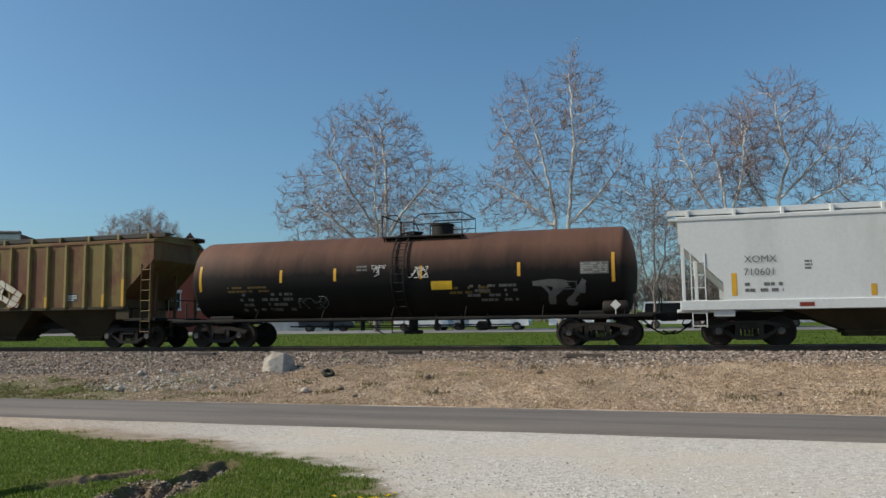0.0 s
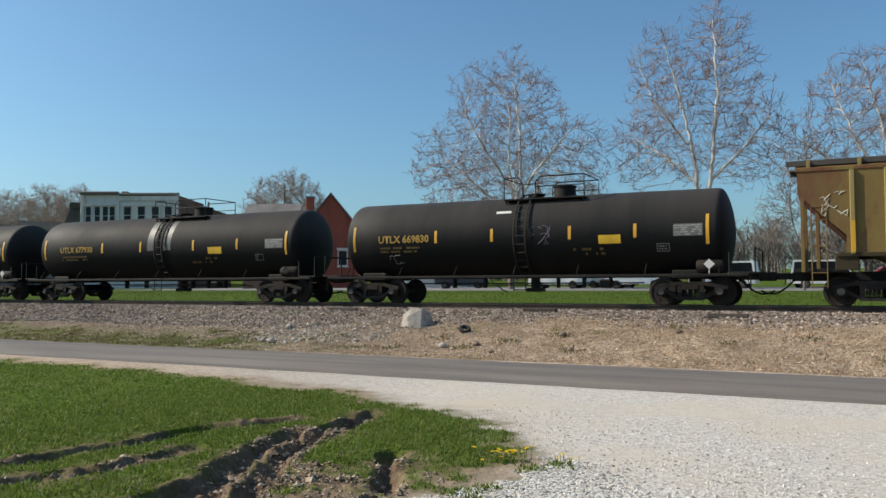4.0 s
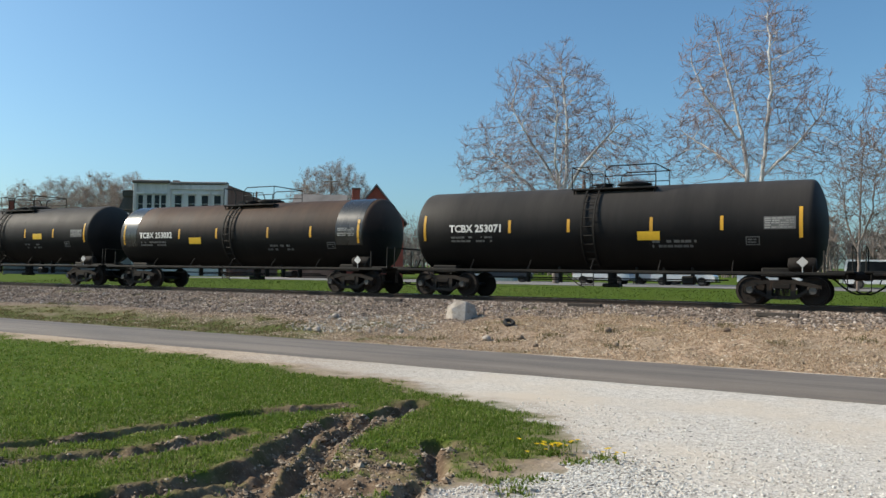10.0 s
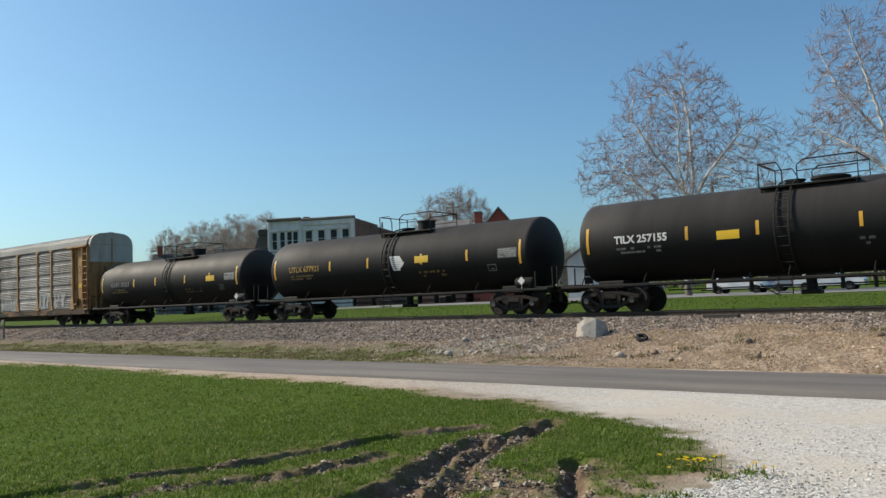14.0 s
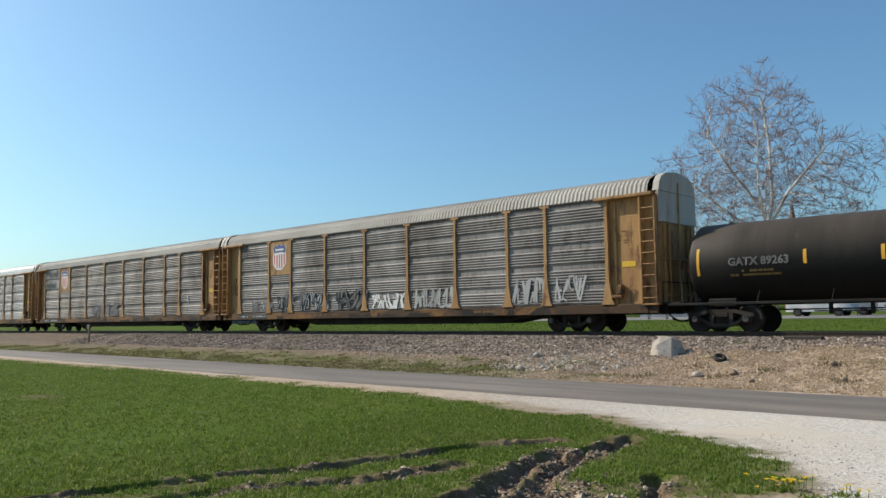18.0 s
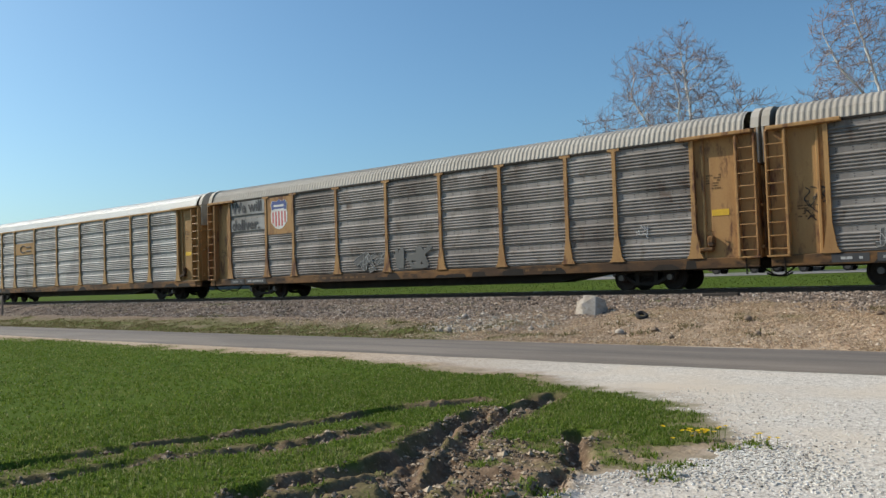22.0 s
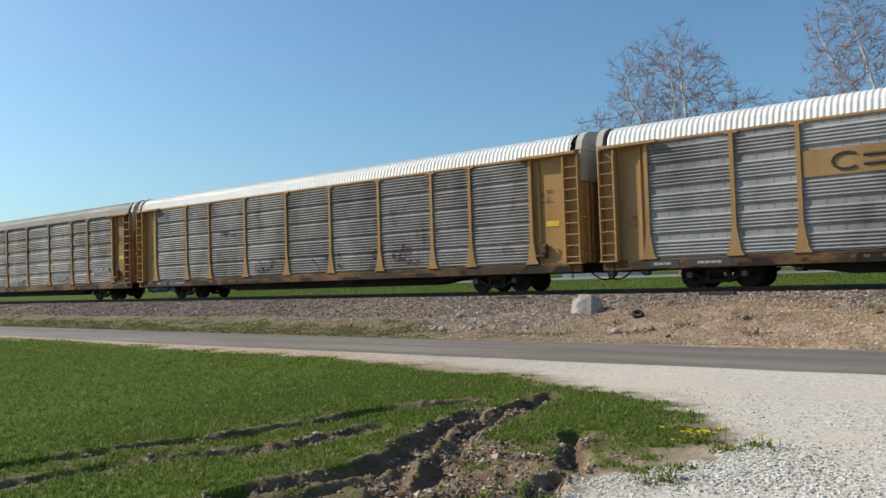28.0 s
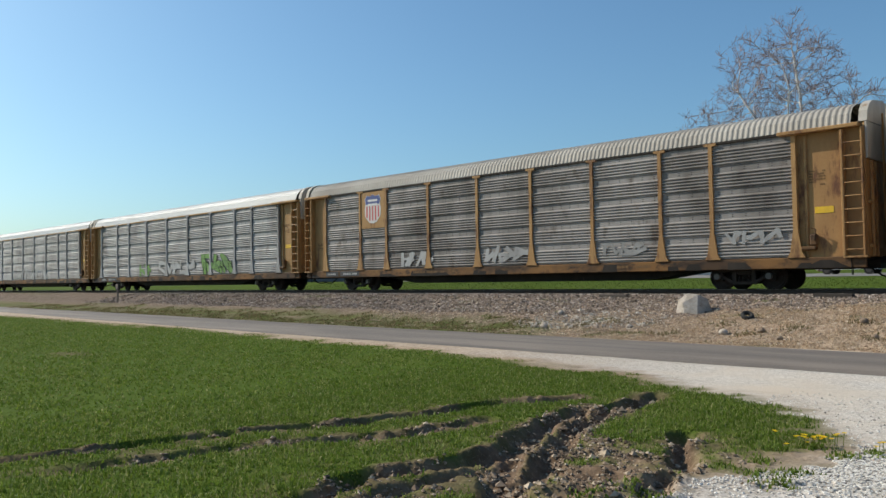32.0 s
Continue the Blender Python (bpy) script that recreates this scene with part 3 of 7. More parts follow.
M_BALLAST = island_material("ballast_stone", ((0.06, 0.046, 0.037), (0.18, 0.14, 0.112), (0.29, 0.235, 0.19), (0.20, 0.14, 0.105), (0.50, 0.43, 0.37)))
M_TANSTONE = island_material("tan_bank_stone", ((0.19, 0.13, 0.088), (0.40, 0.30, 0.205), (0.52, 0.405, 0.29), (0.32, 0.215, 0.142), (0.66, 0.56, 0.44)))
M_WHITESTONE = island_material("pale_limestone_gravel", ((0.17, 0.155, 0.135), (0.56, 0.525, 0.47), (0.68, 0.65, 0.60), (0.48, 0.43, 0.365), (0.74, 0.715, 0.67)))
M_CLOD = island_material("mud_clod", ((0.09, 0.062, 0.042), (0.17, 0.122, 0.082), (0.25, 0.185, 0.128), (0.42, 0.34, 0.25), (0.13, 0.09, 0.06)))
M_WHITEROCK = island_material("white_broken_limestone", ((0.26, 0.20, 0.15), (0.40, 0.33, 0.265), (0.54, 0.48, 0.41), (0.66, 0.61, 0.54)))
rg = np.random.default_rng(21)
n = 38000
xy = np.stack([rg.uniform(-55, 12, n), rg.uniform(20.0, 25.6, n)], 1)
xy = xy[(rg.random(n) < np.interp(xy[:, 0], [-55, -25, 12], [0.45, 1, 1])) & (land(xy[:, 0], xy[:, 1])[3] > rg.random(n) * 0.8)]
stones("ballast", xy, lambda g, k: g.uniform(0.025, 0.065, k), M_BALLAST, "grey broken stone ballast below the rails", 22)
n = 30000
xy = np.stack([rg.uniform(-24, 10, n), rg.uniform(16.6, 23.4, n)], 1)
xy = xy[(land(xy[:, 0], xy[:, 1])[5] < 0.4)]
stones("bank_gravel", xy, lambda g, k: g.uniform(0.012, 0.04, k) * g.uniform(0.5, 1.2, k), M_TANSTONE, "tan gravel on the embankment slope", 23)
n = 80000
xy = np.stack([rg.uniform(-4.5, 5.5, n), rg.uniform(3.0, 10.5, n)], 1)
gr = land(xy[:, 0], xy[:, 1])
keep = (gr[2] > 0.5) & (rg.random(n) < np.interp(xy[:, 1], [3, 6.5, 8.5, 10.5], [1, 0.8, 0.25, 0.08]) * (0.2 + 1.0 * np.clip((fractal(xy[:, 0], xy[:, 1], 0.8) - 0.36) * 5, 0, 1)))
stones("drive_gravel", xy[keep], lambda g, k: g.uniform(0.005, 0.016, k) * g.uniform(0.7, 1.25, k), M_WHITESTONE, "loose pale limestone gravel on the drive", 24)
n = 5200
xy = np.stack([rg.normal(-2.5, 0.42, n), rg.normal(6.55, 0.42, n)], 1)
xy = xy[land(xy[:, 0], xy[:, 1])[2] > 0.4]
stones("coarse_gravel", xy, lambda g, k: g.uniform(0.007, 0.018, k), M_WHITESTONE, "coarser white limestone lumps beside the verge", 27, 0.2, 0.65, True)
n = 60000
xy = np.stack([rg.uniform(-8.4, -2.6, n), rg.uniform(2.6, 9.2, n)], 1)
gr = land(xy[:, 0], xy[:, 1])
keep = (gr[1] > 0.12 + 0.75 * rg.random(n)) & (fractal(xy[:, 0], xy[:, 1], 0.3) > 0.33 + 0.3 * rg.random(n))
stones("mud_clods", xy[keep], lambda g, k: np.exp(g.normal(-4.35, 0.5, k)).clip(0.005, 0.05), M_CLOD, "churned clods of brown mud", 25)
n = 1900
a, q = rg.uniform(0, 2 * np.pi, n), rg.random(n) ** 0.7
xy = np.stack([-14.0 + 2.6 * q * np.cos(a), 19.4 + 1.7 * q * np.sin(a)], 1)
stones("rubble", xy, lambda g, k: np.exp(g.normal(-3.95, 0.5, k)).clip(0.01, 0.08), M_WHITEROCK, "spilled white broken rock on the bank", 26, 0.1, 0.8, True)


def blades(name, xy, height, material, label, seed, width=0.006, per=3, lean=0.5):
    """Grass as thin bent blades, one object."""
    rg = np.random.default_rng(seed)
    n = len(xy) * per
    p = np.repeat(xy, per, 0) + rg.normal(0, 0.02, (n, 2))
    z = land(p[:, 0], p[:, 1])[0]
    h = height(rg, n)
    a = rg.uniform(0, 2 * np.pi, n)
    l = rg.uniform(0.1, lean, n) * h
    b = a + np.pi / 2
    w = width * rg.uniform(0.7, 1.5, n)
    base = np.stack([p[:, 0], p[:, 1], z - 0.005], 1)
    side = np.stack([np.cos(b) * w, np.sin(b) * w, 0 * w], 1)
    mid = base + np.stack([np.cos(a) * l * 0.35, np.sin(a) * l * 0.35, h * 0.6], 1)
    tip = base + np.stack([np.cos(a) * l, np.sin(a) * l, h], 1)
    v = np.stack([base - side, base + side, mid + side * 0.7, mid - side * 0.7, tip], 1).reshape(-1, 3)
    o = (np.arange(n) * 5)[:, None]
    f = [tuple(q) for q in (o + np.array([0, 1, 2, 3])).tolist()] + [tuple(q) for q in (o + np.array([3, 2, 4])).tolist()]
    me = bpy.data.meshes.new(name)
    me.from_pydata(v.tolist(), [], f)
    me.materials.append(material)
    return tagged(new(name, me), label, "grass", kind="stuff")


def leaf_material(name, cols):
    m = island_material(name, cols, 0.6, 0.0)
    nt = m.node_tree
    b = nt.nodes["Principled BSDF"]
    b.inputs["Subsurface Weight"].default_value = 0.0
    b.inputs["Specular IOR Level"].default_value = 0.12
    tl = nt.nodes.new("ShaderNodeBsdfTranslucent")
    mx = nt.nodes.new("ShaderNodeMixShader")
    mx.inputs[0].default_value = 0.4
    nt.links.new(b.inputs["Base Color"].links[0].from_socket, tl.inputs[0])
    nt.links.new(b.outputs[0], mx.inputs[1])
    nt.links.new(tl.outputs[0], mx.inputs[2])
    nt.links.new(mx.outputs[0], nt.nodes["Material Output"].inputs[0])
    return m


M_BLADE = leaf_material("spring_grass_blade", ((0.075, 0.128, 0.016), (0.105, 0.166, 0.021), (0.136, 0.195, 0.03), (0.168, 0.22, 0.04), (0.30, 0.30, 0.13)))
# field blades: shade behind the train is put in as darker greens
M_FIELDBLADE = leaf_material("field_blade_with_shade_in_colour", ((0.045, 0.078, 0.014), (0.06, 0.095, 0.018), (0.075, 0.11, 0.024), (0.10, 0.115, 0.04)))
M_DRYBLADE = leaf_material("dry_grass_blade", ((0.07, 0.085, 0.022), (0.20, 0.155, 0.085), (0.085, 0.10, 0.027), (0.30, 0.235, 0.14), (0.13, 0.10, 0.055)))


def scatter(n, x0, x1, y0, y1, seed, thin=None):
    rg = np.random.default_rng(seed)
    xy = np.stack([rg.uniform(x0, x1, n), rg.uniform(y0, y1, n)], 1)
    g = land(xy[:, 0], xy[:, 1])
    keep = g[5] > 0.35 + 0.4 * rg.random(n)
    if thin:
        keep &= rg.random(n) < thin(xy)
    return xy[keep]


blades("lawn_grass", scatter(95000, -10.5, -2.3, 1.6, 10.8, 31, lambda p: (0.15 + 0.95 * fractal(p[:, 0], p[:, 1], 0.5)) * np.clip((p[:, 0] + 10.5) / 2.5, 0, 1)), lambda g, k: g.uniform(0.012, 0.04, k) * g.uniform(0.6, 1.7, k), M_BLADE, "short fresh green lawn grass", 32, 0.0055, 3, 0.8)
blades("lawn_grass", scatter(150000, -44, -5, 0.5, 12.8, 33, lambda p: np.interp(p[:, 0], [-44, -24, -12, -8, -5], [0.25, 0.7, 1, 0.6, 0.2]) * (0.25 + 0.9 * fractal(p[:, 0], p[:, 1], 0.7))), lambda g, k: g.uniform(0.014, 0.04, k) * g.uniform(0.6, 1.5, k), M_BLADE, "short fresh green lawn grass", 34, 0.011, 2, 0.8)
blades("bank_grass", scatter(40000, -60, -2, 16.4, 22.5, 35), lambda g, k: g.uniform(0.02, 0.075, k), M_DRYBLADE, "thin half-dry grass along the bank", 36, 0.012, 3)
M_STRAW = leaf_material("dead_straw_blade", ((0.30, 0.21, 0.135), (0.48, 0.36, 0.24), (0.60, 0.475, 0.33), (0.20, 0.135, 0.088), (0.70, 0.60, 0.45)))
rs = np.random.default_rng(39)
xy = np.stack([rs.uniform(-24, 10, 100000), rs.uniform(16.5, 23.2, 100000)], 1)
gr = land(xy[:, 0], xy[:, 1])
xy = xy[(gr[4] * (1 - gr[3]) > 0.1 + 0.6 * rs.random(100000)) & (fractal(xy[:, 0], xy[:, 1], 0.8) > 0.2 + 0.35 * rs.random(100000))]
blades("bank_straw", xy, lambda g, k: g.uniform(0.015, 0.05, k), M_STRAW, "flattened dead straw on the embankment", 40, 0.008, 2, 3.2)
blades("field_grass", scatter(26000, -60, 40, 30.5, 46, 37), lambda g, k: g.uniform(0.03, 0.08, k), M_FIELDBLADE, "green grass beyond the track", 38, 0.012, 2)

# ---- trees ----
def bark(name, pale, dark, lo=0.42, hi=0.6):
    m, nt, b, co = start(name, 0.8)
    n1 = noise_of(nt, co, 1.1, 4, 0.6, (1, 1, 0.5))
    n2 = noise_of(nt, co, 9, 4, 0.6)
    c = ramp_mix(nt, n1, pale, dark, lo, hi)
    c = mixed(nt, 1.0, c, mixed(nt, n2, (0.75, 0.75, 0.75), (1.2, 1.2, 1.2)), "MULTIPLY")
    nt.links.new(c, b.inputs["Base Color"])
    bumped(nt, b, n2, 0.3, 0.03)
    return m


M_BARK = bark("mottled_sycamore_bark", (0.70, 0.67, 0.63), (0.24, 0.195, 0.17), 0.50, 0.68)
M_TRUNK = bark("grey_brown_trunk_bark", (0.34, 0.30, 0.26), (0.13, 0.105, 0.088))
M_TWIG = bark("grey_brown_twig_bark", (0.32, 0.245, 0.235), (0.20, 0.148, 0.14))
M_TWIGDARK = bark("dark_twig_bark", (0.24, 0.19, 0.165), (0.16, 0.125, 0.105))
M_BUD = leaf_material("pale_opening_buds", ((0.27, 0.22, 0.175), (0.33, 0.275, 0.225), (0.22, 0.18, 0.14), (0.37, 0.32, 0.27)))
M_BUDGREEN = leaf_material("young_green_leaves", ((0.20, 0.22, 0.06), (0.28, 0.27, 0.09), (0.17, 0.20, 0.05)))


class Wood:
    """Tapered branch pieces gathered as arrays."""

    def __init__(self):
        self.a, self.b, self.r, self.q = [], [], [], []

    def add(self, a, b, r, q):
        self.a.append(a), self.b.append(b), self.r.append(r), self.q.append(q)

    def mesh(self, name, material, sides):
        A, B = np.array(self.a, float), np.array(self.b, float)
        r, q = np.array(self.r)[:, None], np.array(self.q)[:, None]
        d = B - A
        d /= np.linalg.norm(d, axis=1, keepdims=True) + 1e-9
        up = np.where(np.abs(d[:, 2:3]) < 0.9, np.array([[0, 0, 1.0]]), np.array([[1.0, 0, 0]]))
        u = np.cross(d, up)
        u /= np.linalg.norm(u, axis=1, keepdims=True)
        w = np.cross(d, u)
        rings = []
        for base, rad in ((A, r), (B, q)):
            for k in range(sides):
                t = 2 * math.pi * k / sides
                rings.append(base + rad * (math.cos(t) * u + math.sin(t) * w))
        v = np.stack(rings, 1).reshape(-1, 3)
        o = (np.arange(len(A)) * 2 * sides)[:, None]
        f = [(o + np.array([k, (k + 1) % sides, sides + (k + 1) % sides, sides + k])) for k in range(sides)]
        me = bpy.data.meshes.new(name)
        me.from_pydata(v.tolist(), [], np.concatenate(f).tolist())
        me.materials.append(material)
        me.polygons.foreach_set("use_smooth", [True] * len(me.polygons))
        return me


def branch_mesh(name, A, B, r, q, sides, material):
    """Tapered pieces from points A to B with radii r and q, as one mesh."""
    w = Wood()
    w.a, w.b, w.r, w.q = A, B, r, q
    return w.mesh(name, material, sides)


def grow(stems, lobes, n, rg, step=0.34, reach=3.4, clear=0.62, rise=0.16):
    """Branches that grow from the stems towards scattered points of the crown until each point is reached."""
    pts = []
    vol = np.array([l[3] * l[4] * l[5] for l in lobes])
    for l, share in zip(lobes, vol / vol.sum()):
        k = max(int(n * share), 8)
        d = rg.normal(0, 1, (k, 3))
        d /= np.linalg.norm(d, axis=1, keepdims=True)
        d *= (rg.random((k, 1)) ** 0.42)
        d *= 1 + 0.16 * np.sin(d[:, :1] * 9 + l[0]) * np.cos(d[:, 2:] * 8)
        pts.append(np.array(l[:3]) + d * np.array(l[3:6]))
    goal = np.concatenate(pts)
    nodes, parent = [], []
    for st in stems:
        st = np.array(st, float)
        seg = np.linalg.norm(np.diff(st, axis=0), axis=1)
        along = np.concatenate([[0], np.cumsum(seg)])
        u = np.arange(0, along[-1], step)
        line = np.stack([np.interp(u, along, st[:, k]) for k in range(3)], 1)
        line[1:, :2] += np.cumsum(rg.normal(0, 0.035, (len(line) - 1, 2)), 0)
        first = -1
        if nodes:
            first = int(np.argmin(np.linalg.norm(np.array(nodes) - line[0], axis=1)))
        for i, p in enumerate(line):
            parent.append(first if i == 0 else len(nodes) - 1)
            nodes.append(p)
    nodes, parent = np.array(nodes), list(parent)
    dist = np.linalg.norm(goal[:, None] - nodes[None], axis=2)
    near, best, stall = dist.argmin(1), dist.min(1), np.zeros(len(goal), int)
    for _ in range(90):
        if not len(goal):
            break
        act = best < reach
        if not act.any():
            act = best < 1e9
        src = near[act]
        way = goal[act] - nodes[src]
        way /= np.linalg.norm(way, axis=1, keepdims=True) + 1e-9
        u, inv = np.unique(src, return_inverse=True)
        pull = np.zeros((len(u), 3))
        np.add.at(pull, inv, way)
        pull /= np.linalg.norm(pull, axis=1, keepdims=True) + 1e-9
        par = np.array(parent)[u]
        back = nodes[u] - nodes[np.maximum(par, 0)]
        back /= np.linalg.norm(back, axis=1, keepdims=True) + 1e-9
        d = pull + 0.35 * back + np.array([0, 0, rise]) + rg.normal(0, 0.09, (len(u), 3))
        d /= np.linalg.norm(d, axis=1, keepdims=True) + 1e-9
        fresh = nodes[u] + d * step
        i0 = len(nodes)
        nodes = np.concatenate([nodes, fresh])
        parent += u.tolist()
        nd = np.linalg.norm(goal[:, None] - fresh[None], axis=2)
        j = nd.argmin(1)
        closer = nd.min(1) < best
        stall = stall + (act & ~closer)
        near = np.where(closer, i0 + j, near)
        best = np.minimum(best, nd.min(1))
        left = (best > clear) & (stall < 2)  # reached points, and those pulled two ways, drop out
        goal, near, best, stall = goal[left], near[left], best[left], stall[left]
    return nodes, np.array(parent)


def bare_tree(name, label, x, y, seed, stems, lobes, n, tip=0.0125, twigs=1.7, length=0.66, wood_mats=(M_TRUNK, M_BARK, M_TWIG), buds=None, bud_n=0, rise=0.16, reach=3.4, clear=0.62, step=0.34):
    """A leafless tree. stems: points of each stem from its base; lobes: ellipsoids of the crown (centre, half sizes)."""
    rg = np.random.default_rng(seed)
    z0 = float(land(np.array([x]), np.array([y]))[0][0]) + 0.42
    stems = (((0, 0, -0.6), *stems[0]), *stems[1:])
    tree = thing(name, label, "tree", at=pose(x, y, z0))
    nodes, parent = grow(stems, lobes, n, rg, step, reach, clear, rise)
    k = len(nodes)
    power = 2.25
    load = np.zeros(k)
    kids = np.bincount(parent[parent >= 0], minlength=k)
    load[kids == 0] = tip ** power
    for i in range(k - 1, 0, -1):
        if parent[i] >= 0:
            load[parent[i]] += load[i]
    r = load ** (1 / power)
    i = np.nonzero(parent >= 0)[0]
    p = parent[i]
    rb = np.minimum(r[p], r[i] * 1.25)
    for nm, lo, hi, sides, mat in (("trunk", 0.17, 9, 10, wood_mats[0]), ("limb_structure", 0.021, 0.17, 6, wood_mats[1])):
        m = (r[i] >= lo) & (r[i] < hi)
        if m.any():
            part(nm, branch_mesh(nm, nodes[p[m]], nodes[i[m]], rb[m], r[i[m]], sides, mat), mat, tree)
    m = r[i] < 0.021
    A, B, ra, rb2 = [nodes[p[m]]], [nodes[i[m]]], [rb[m]], [r[i[m]]]
    thin = np.nonzero((r < 0.034) & (parent >= 0))[0]
    src = np.repeat(thin, rg.poisson(twigs, len(thin)))
    d0 = nodes[src] - nodes[parent[src]]
    d0 /= np.linalg.norm(d0, axis=1, keepdims=True) + 1e-9
    d = 0.75 * d0 + rg.normal(0, 0.5, d0.shape) + np.array([0, 0, 0.28])
    d /= np.linalg.norm(d, axis=1, keepdims=True)
    ln = length * rg.uniform(0.45, 1.3, (len(src), 1))
    a = nodes[src] - d0 * rg.random((len(src), 1)) * step
    mid = a + d * ln * 0.5
    end = mid + (d + rg.normal(0, 0.22, d.shape) + np.array([0, 0, 0.14])) * ln * 0.5
    side = mid + (d + rg.normal(0, 0.55, d.shape)) * ln * 0.42
    for q0, q1, w0, w1 in ((a, mid, 0.014, 0.0115), (mid, end, 0.0115, 0.008), (mid, side, 0.010, 0.0075)):
        A.append(q0), B.append(q1), ra.append(np.full(len(q0), w0)), rb2.append(np.full(len(q0), w1))
    tagged(part("crown", branch_mesh("crown", np.concatenate(A), np.concatenate(B), np.concatenate(ra), np.concatenate(rb2), 3, wood_mats[2]), wood_mats[2], tree), kind="stuff")
    if buds:
        tips = np.concatenate([end, side])
        c = tips[rg.integers(0, len(tips), bud_n)] + rg.normal(0, 0.14, (bud_n, 3))
        e1, e2 = rg.normal(0, 0.06, c.shape), rg.normal(0, 0.06, c.shape)
        v = np.stack([c, c + e1, c + e2], 1).reshape(-1, 3)
        me = bpy.data.meshes.new("bud_mass")
        me.from_pydata(v.tolist(), [], np.arange(len(v)).reshape(-1, 3).tolist())
        me.materials.append(buds)
        tagged(part("bud_mass", me, buds, tree), kind="stuff")
    return tree


bare_tree("sycamore_tree", "tall leafless sycamore with pale mottled limbs, broad crown", -23.8, 58, 3,
          (((0, 0, 0), (0.05, 0, 4.5), (0.25, 0.1, 8.5), (0.2, 0.3, 12.5), (-0.2, 0.2, 16.4)), ((0.1, 0, 5.5), (1.6, -0.5, 7.5), (3.4, -0.8, 9.6), (5.2, -0.9, 11.4)), ((0.05, 0, 5.0), (-2.4, 0.6, 7.2), (-4.8, 0.9, 9.3), (-6.6, 1.0, 10.6)), ((0.15, 0, 7.2), (-1.6, -1.2, 10.2), (-3.2, -1.8, 13.2)), ((0.1, 0, 5.2), (-0.8, 2.2, 7.6), (-1.2, 4.0, 10.5)), ((0.2, 0, 6.4), (0.9, -2.2, 9.2), (1.3, -3.4, 12.4))),
          ((-0.4, 0, 12.6, 4.9, 4.8, 5.4), (-4.6, 0, 9.2, 4.0, 4.4, 4.3), (5.2, -0.6, 9.2, 2.9, 3.8, 4.0), (-0.5, 0, 8.4, 5.4, 5.0, 3.0)), 4600, clear=0.44)
bare_tree("sycamore_tree", "tall leafless sycamore forking into two pale stems", -9.5, 58, 8,
          (((0, 0, 0), (-0.1, 0, 5.0), (-0.6, 0, 8.6), (-1.2, 0.2, 12.0), (-2.2, 0.2, 17.4)), ((-0.1, 0, 4.2), (0.6, -0.2, 6.6), (1.0, -0.3, 9.0), (1.2, 0, 13.0), (0.9, 0.2, 18.6)), ((-0.5, 0, 7.2), (-2.6, 0.4, 9.0), (-4.8, 0.6, 10.6)), ((0.8, -0.2, 7.2), (2.6, -0.8, 8.8), (4.4, -0.8, 10.9)), ((-0.9, 0, 9.8), (-2.8, -1.4, 12.6), (-3.9, -1.6, 15.2))),
          ((-2.4, 0, 13.6, 2.9, 3.6, 5.0), (1.3, 0, 14.6, 2.9, 3.6, 5.6), (-4.0, 0, 9.4, 2.5, 3.4, 3.0), (3.4, 0, 10.0, 2.7, 3.4, 4.0), (-0.4, 0, 8.4, 3.2, 3.4, 1.8)), 3500, clear=0.44)
bare_tree("sycamore_tree", "leafless sycamore with white upper limbs", 2.2, 58, 15,
          (((0, 0, 0), (0.1, 0, 4.0), (-0.1, 0, 8.5), (-0.9, 0.2, 13.2)), ((0, 0, 4.2), (-2.0, 0.3, 6.4), (-4.0, 0.4, 8.4), (-5.6, 0.5, 9.6)), ((0, 0, 7.0), (1.0, -0.8, 10.0), (1.2, -1.2, 13.4)), ((-0.1, 0, 6.0), (-2.2, -1.0, 9.4), (-3.2, -1.2, 12.0))),
          ((-1.9, 0, 10.8, 3.3, 3.6, 4.2), (-4.6, 0, 8.4, 2.6, 3.2, 2.9), (0.8, 0, 11.2, 2.4, 3.4, 4.0)), 2400, clear=0.44)
bare_tree("sycamore_tree", "leafless sycamore with white trunk and wide crown", 5.2, 60, 22,
          (((0, 0, 0), (-0.1, 0, 5.0), (0.3, 0, 8.6), (1.2, 0.2, 11.2), (0.4, 0.2, 16.0)), ((0.3, 0, 8.4), (2.0, 0.4, 10.2), (4.2, 0.5, 12.2)), ((0, 0, 6.4), (2.2, -0.8, 8.2), (5.0, -1.0, 9.4)), ((0, 0, 7.2), (-1.6, -0.6, 9.8), (-2.2, -0.8, 13.6))),
          ((0.6, 0, 13.4, 3.6, 3.6, 4.0), (4.0, 0, 10.2, 3.4, 3.6, 3.8), (-1.6, 0, 11.4, 2.4, 3.2, 4.0)), 2900, clear=0.44)
bare_tree("small_tree", "small dark leafless tree with upright branches", -2.7, 52, 27,
          (((0, 0, 0), (0.05, 0, 2.6), (0.1, 0, 5.2), (0.2, 0, 8.0)), ((0, 0, 1.8), (-0.7, 0.2, 3.8), (-1.2, 0.3, 6.2)), ((0, 0, 2.2), (0.8, -0.2, 4.0), (1.3, -0.3, 6.4))),
          ((0.1, 0, 5.6, 2.0, 2.0, 2.9), (-0.9, 0, 4.2, 1.7, 1.7, 2.0), (1.1, 0, 4.4, 1.6, 1.7, 2.2)), 900, 0.009, 1.8, 0.6, (M_TRUNK, M_TWIGDARK, M_TWIGDARK), rise=0.35, reach=2.2, clear=0.3)
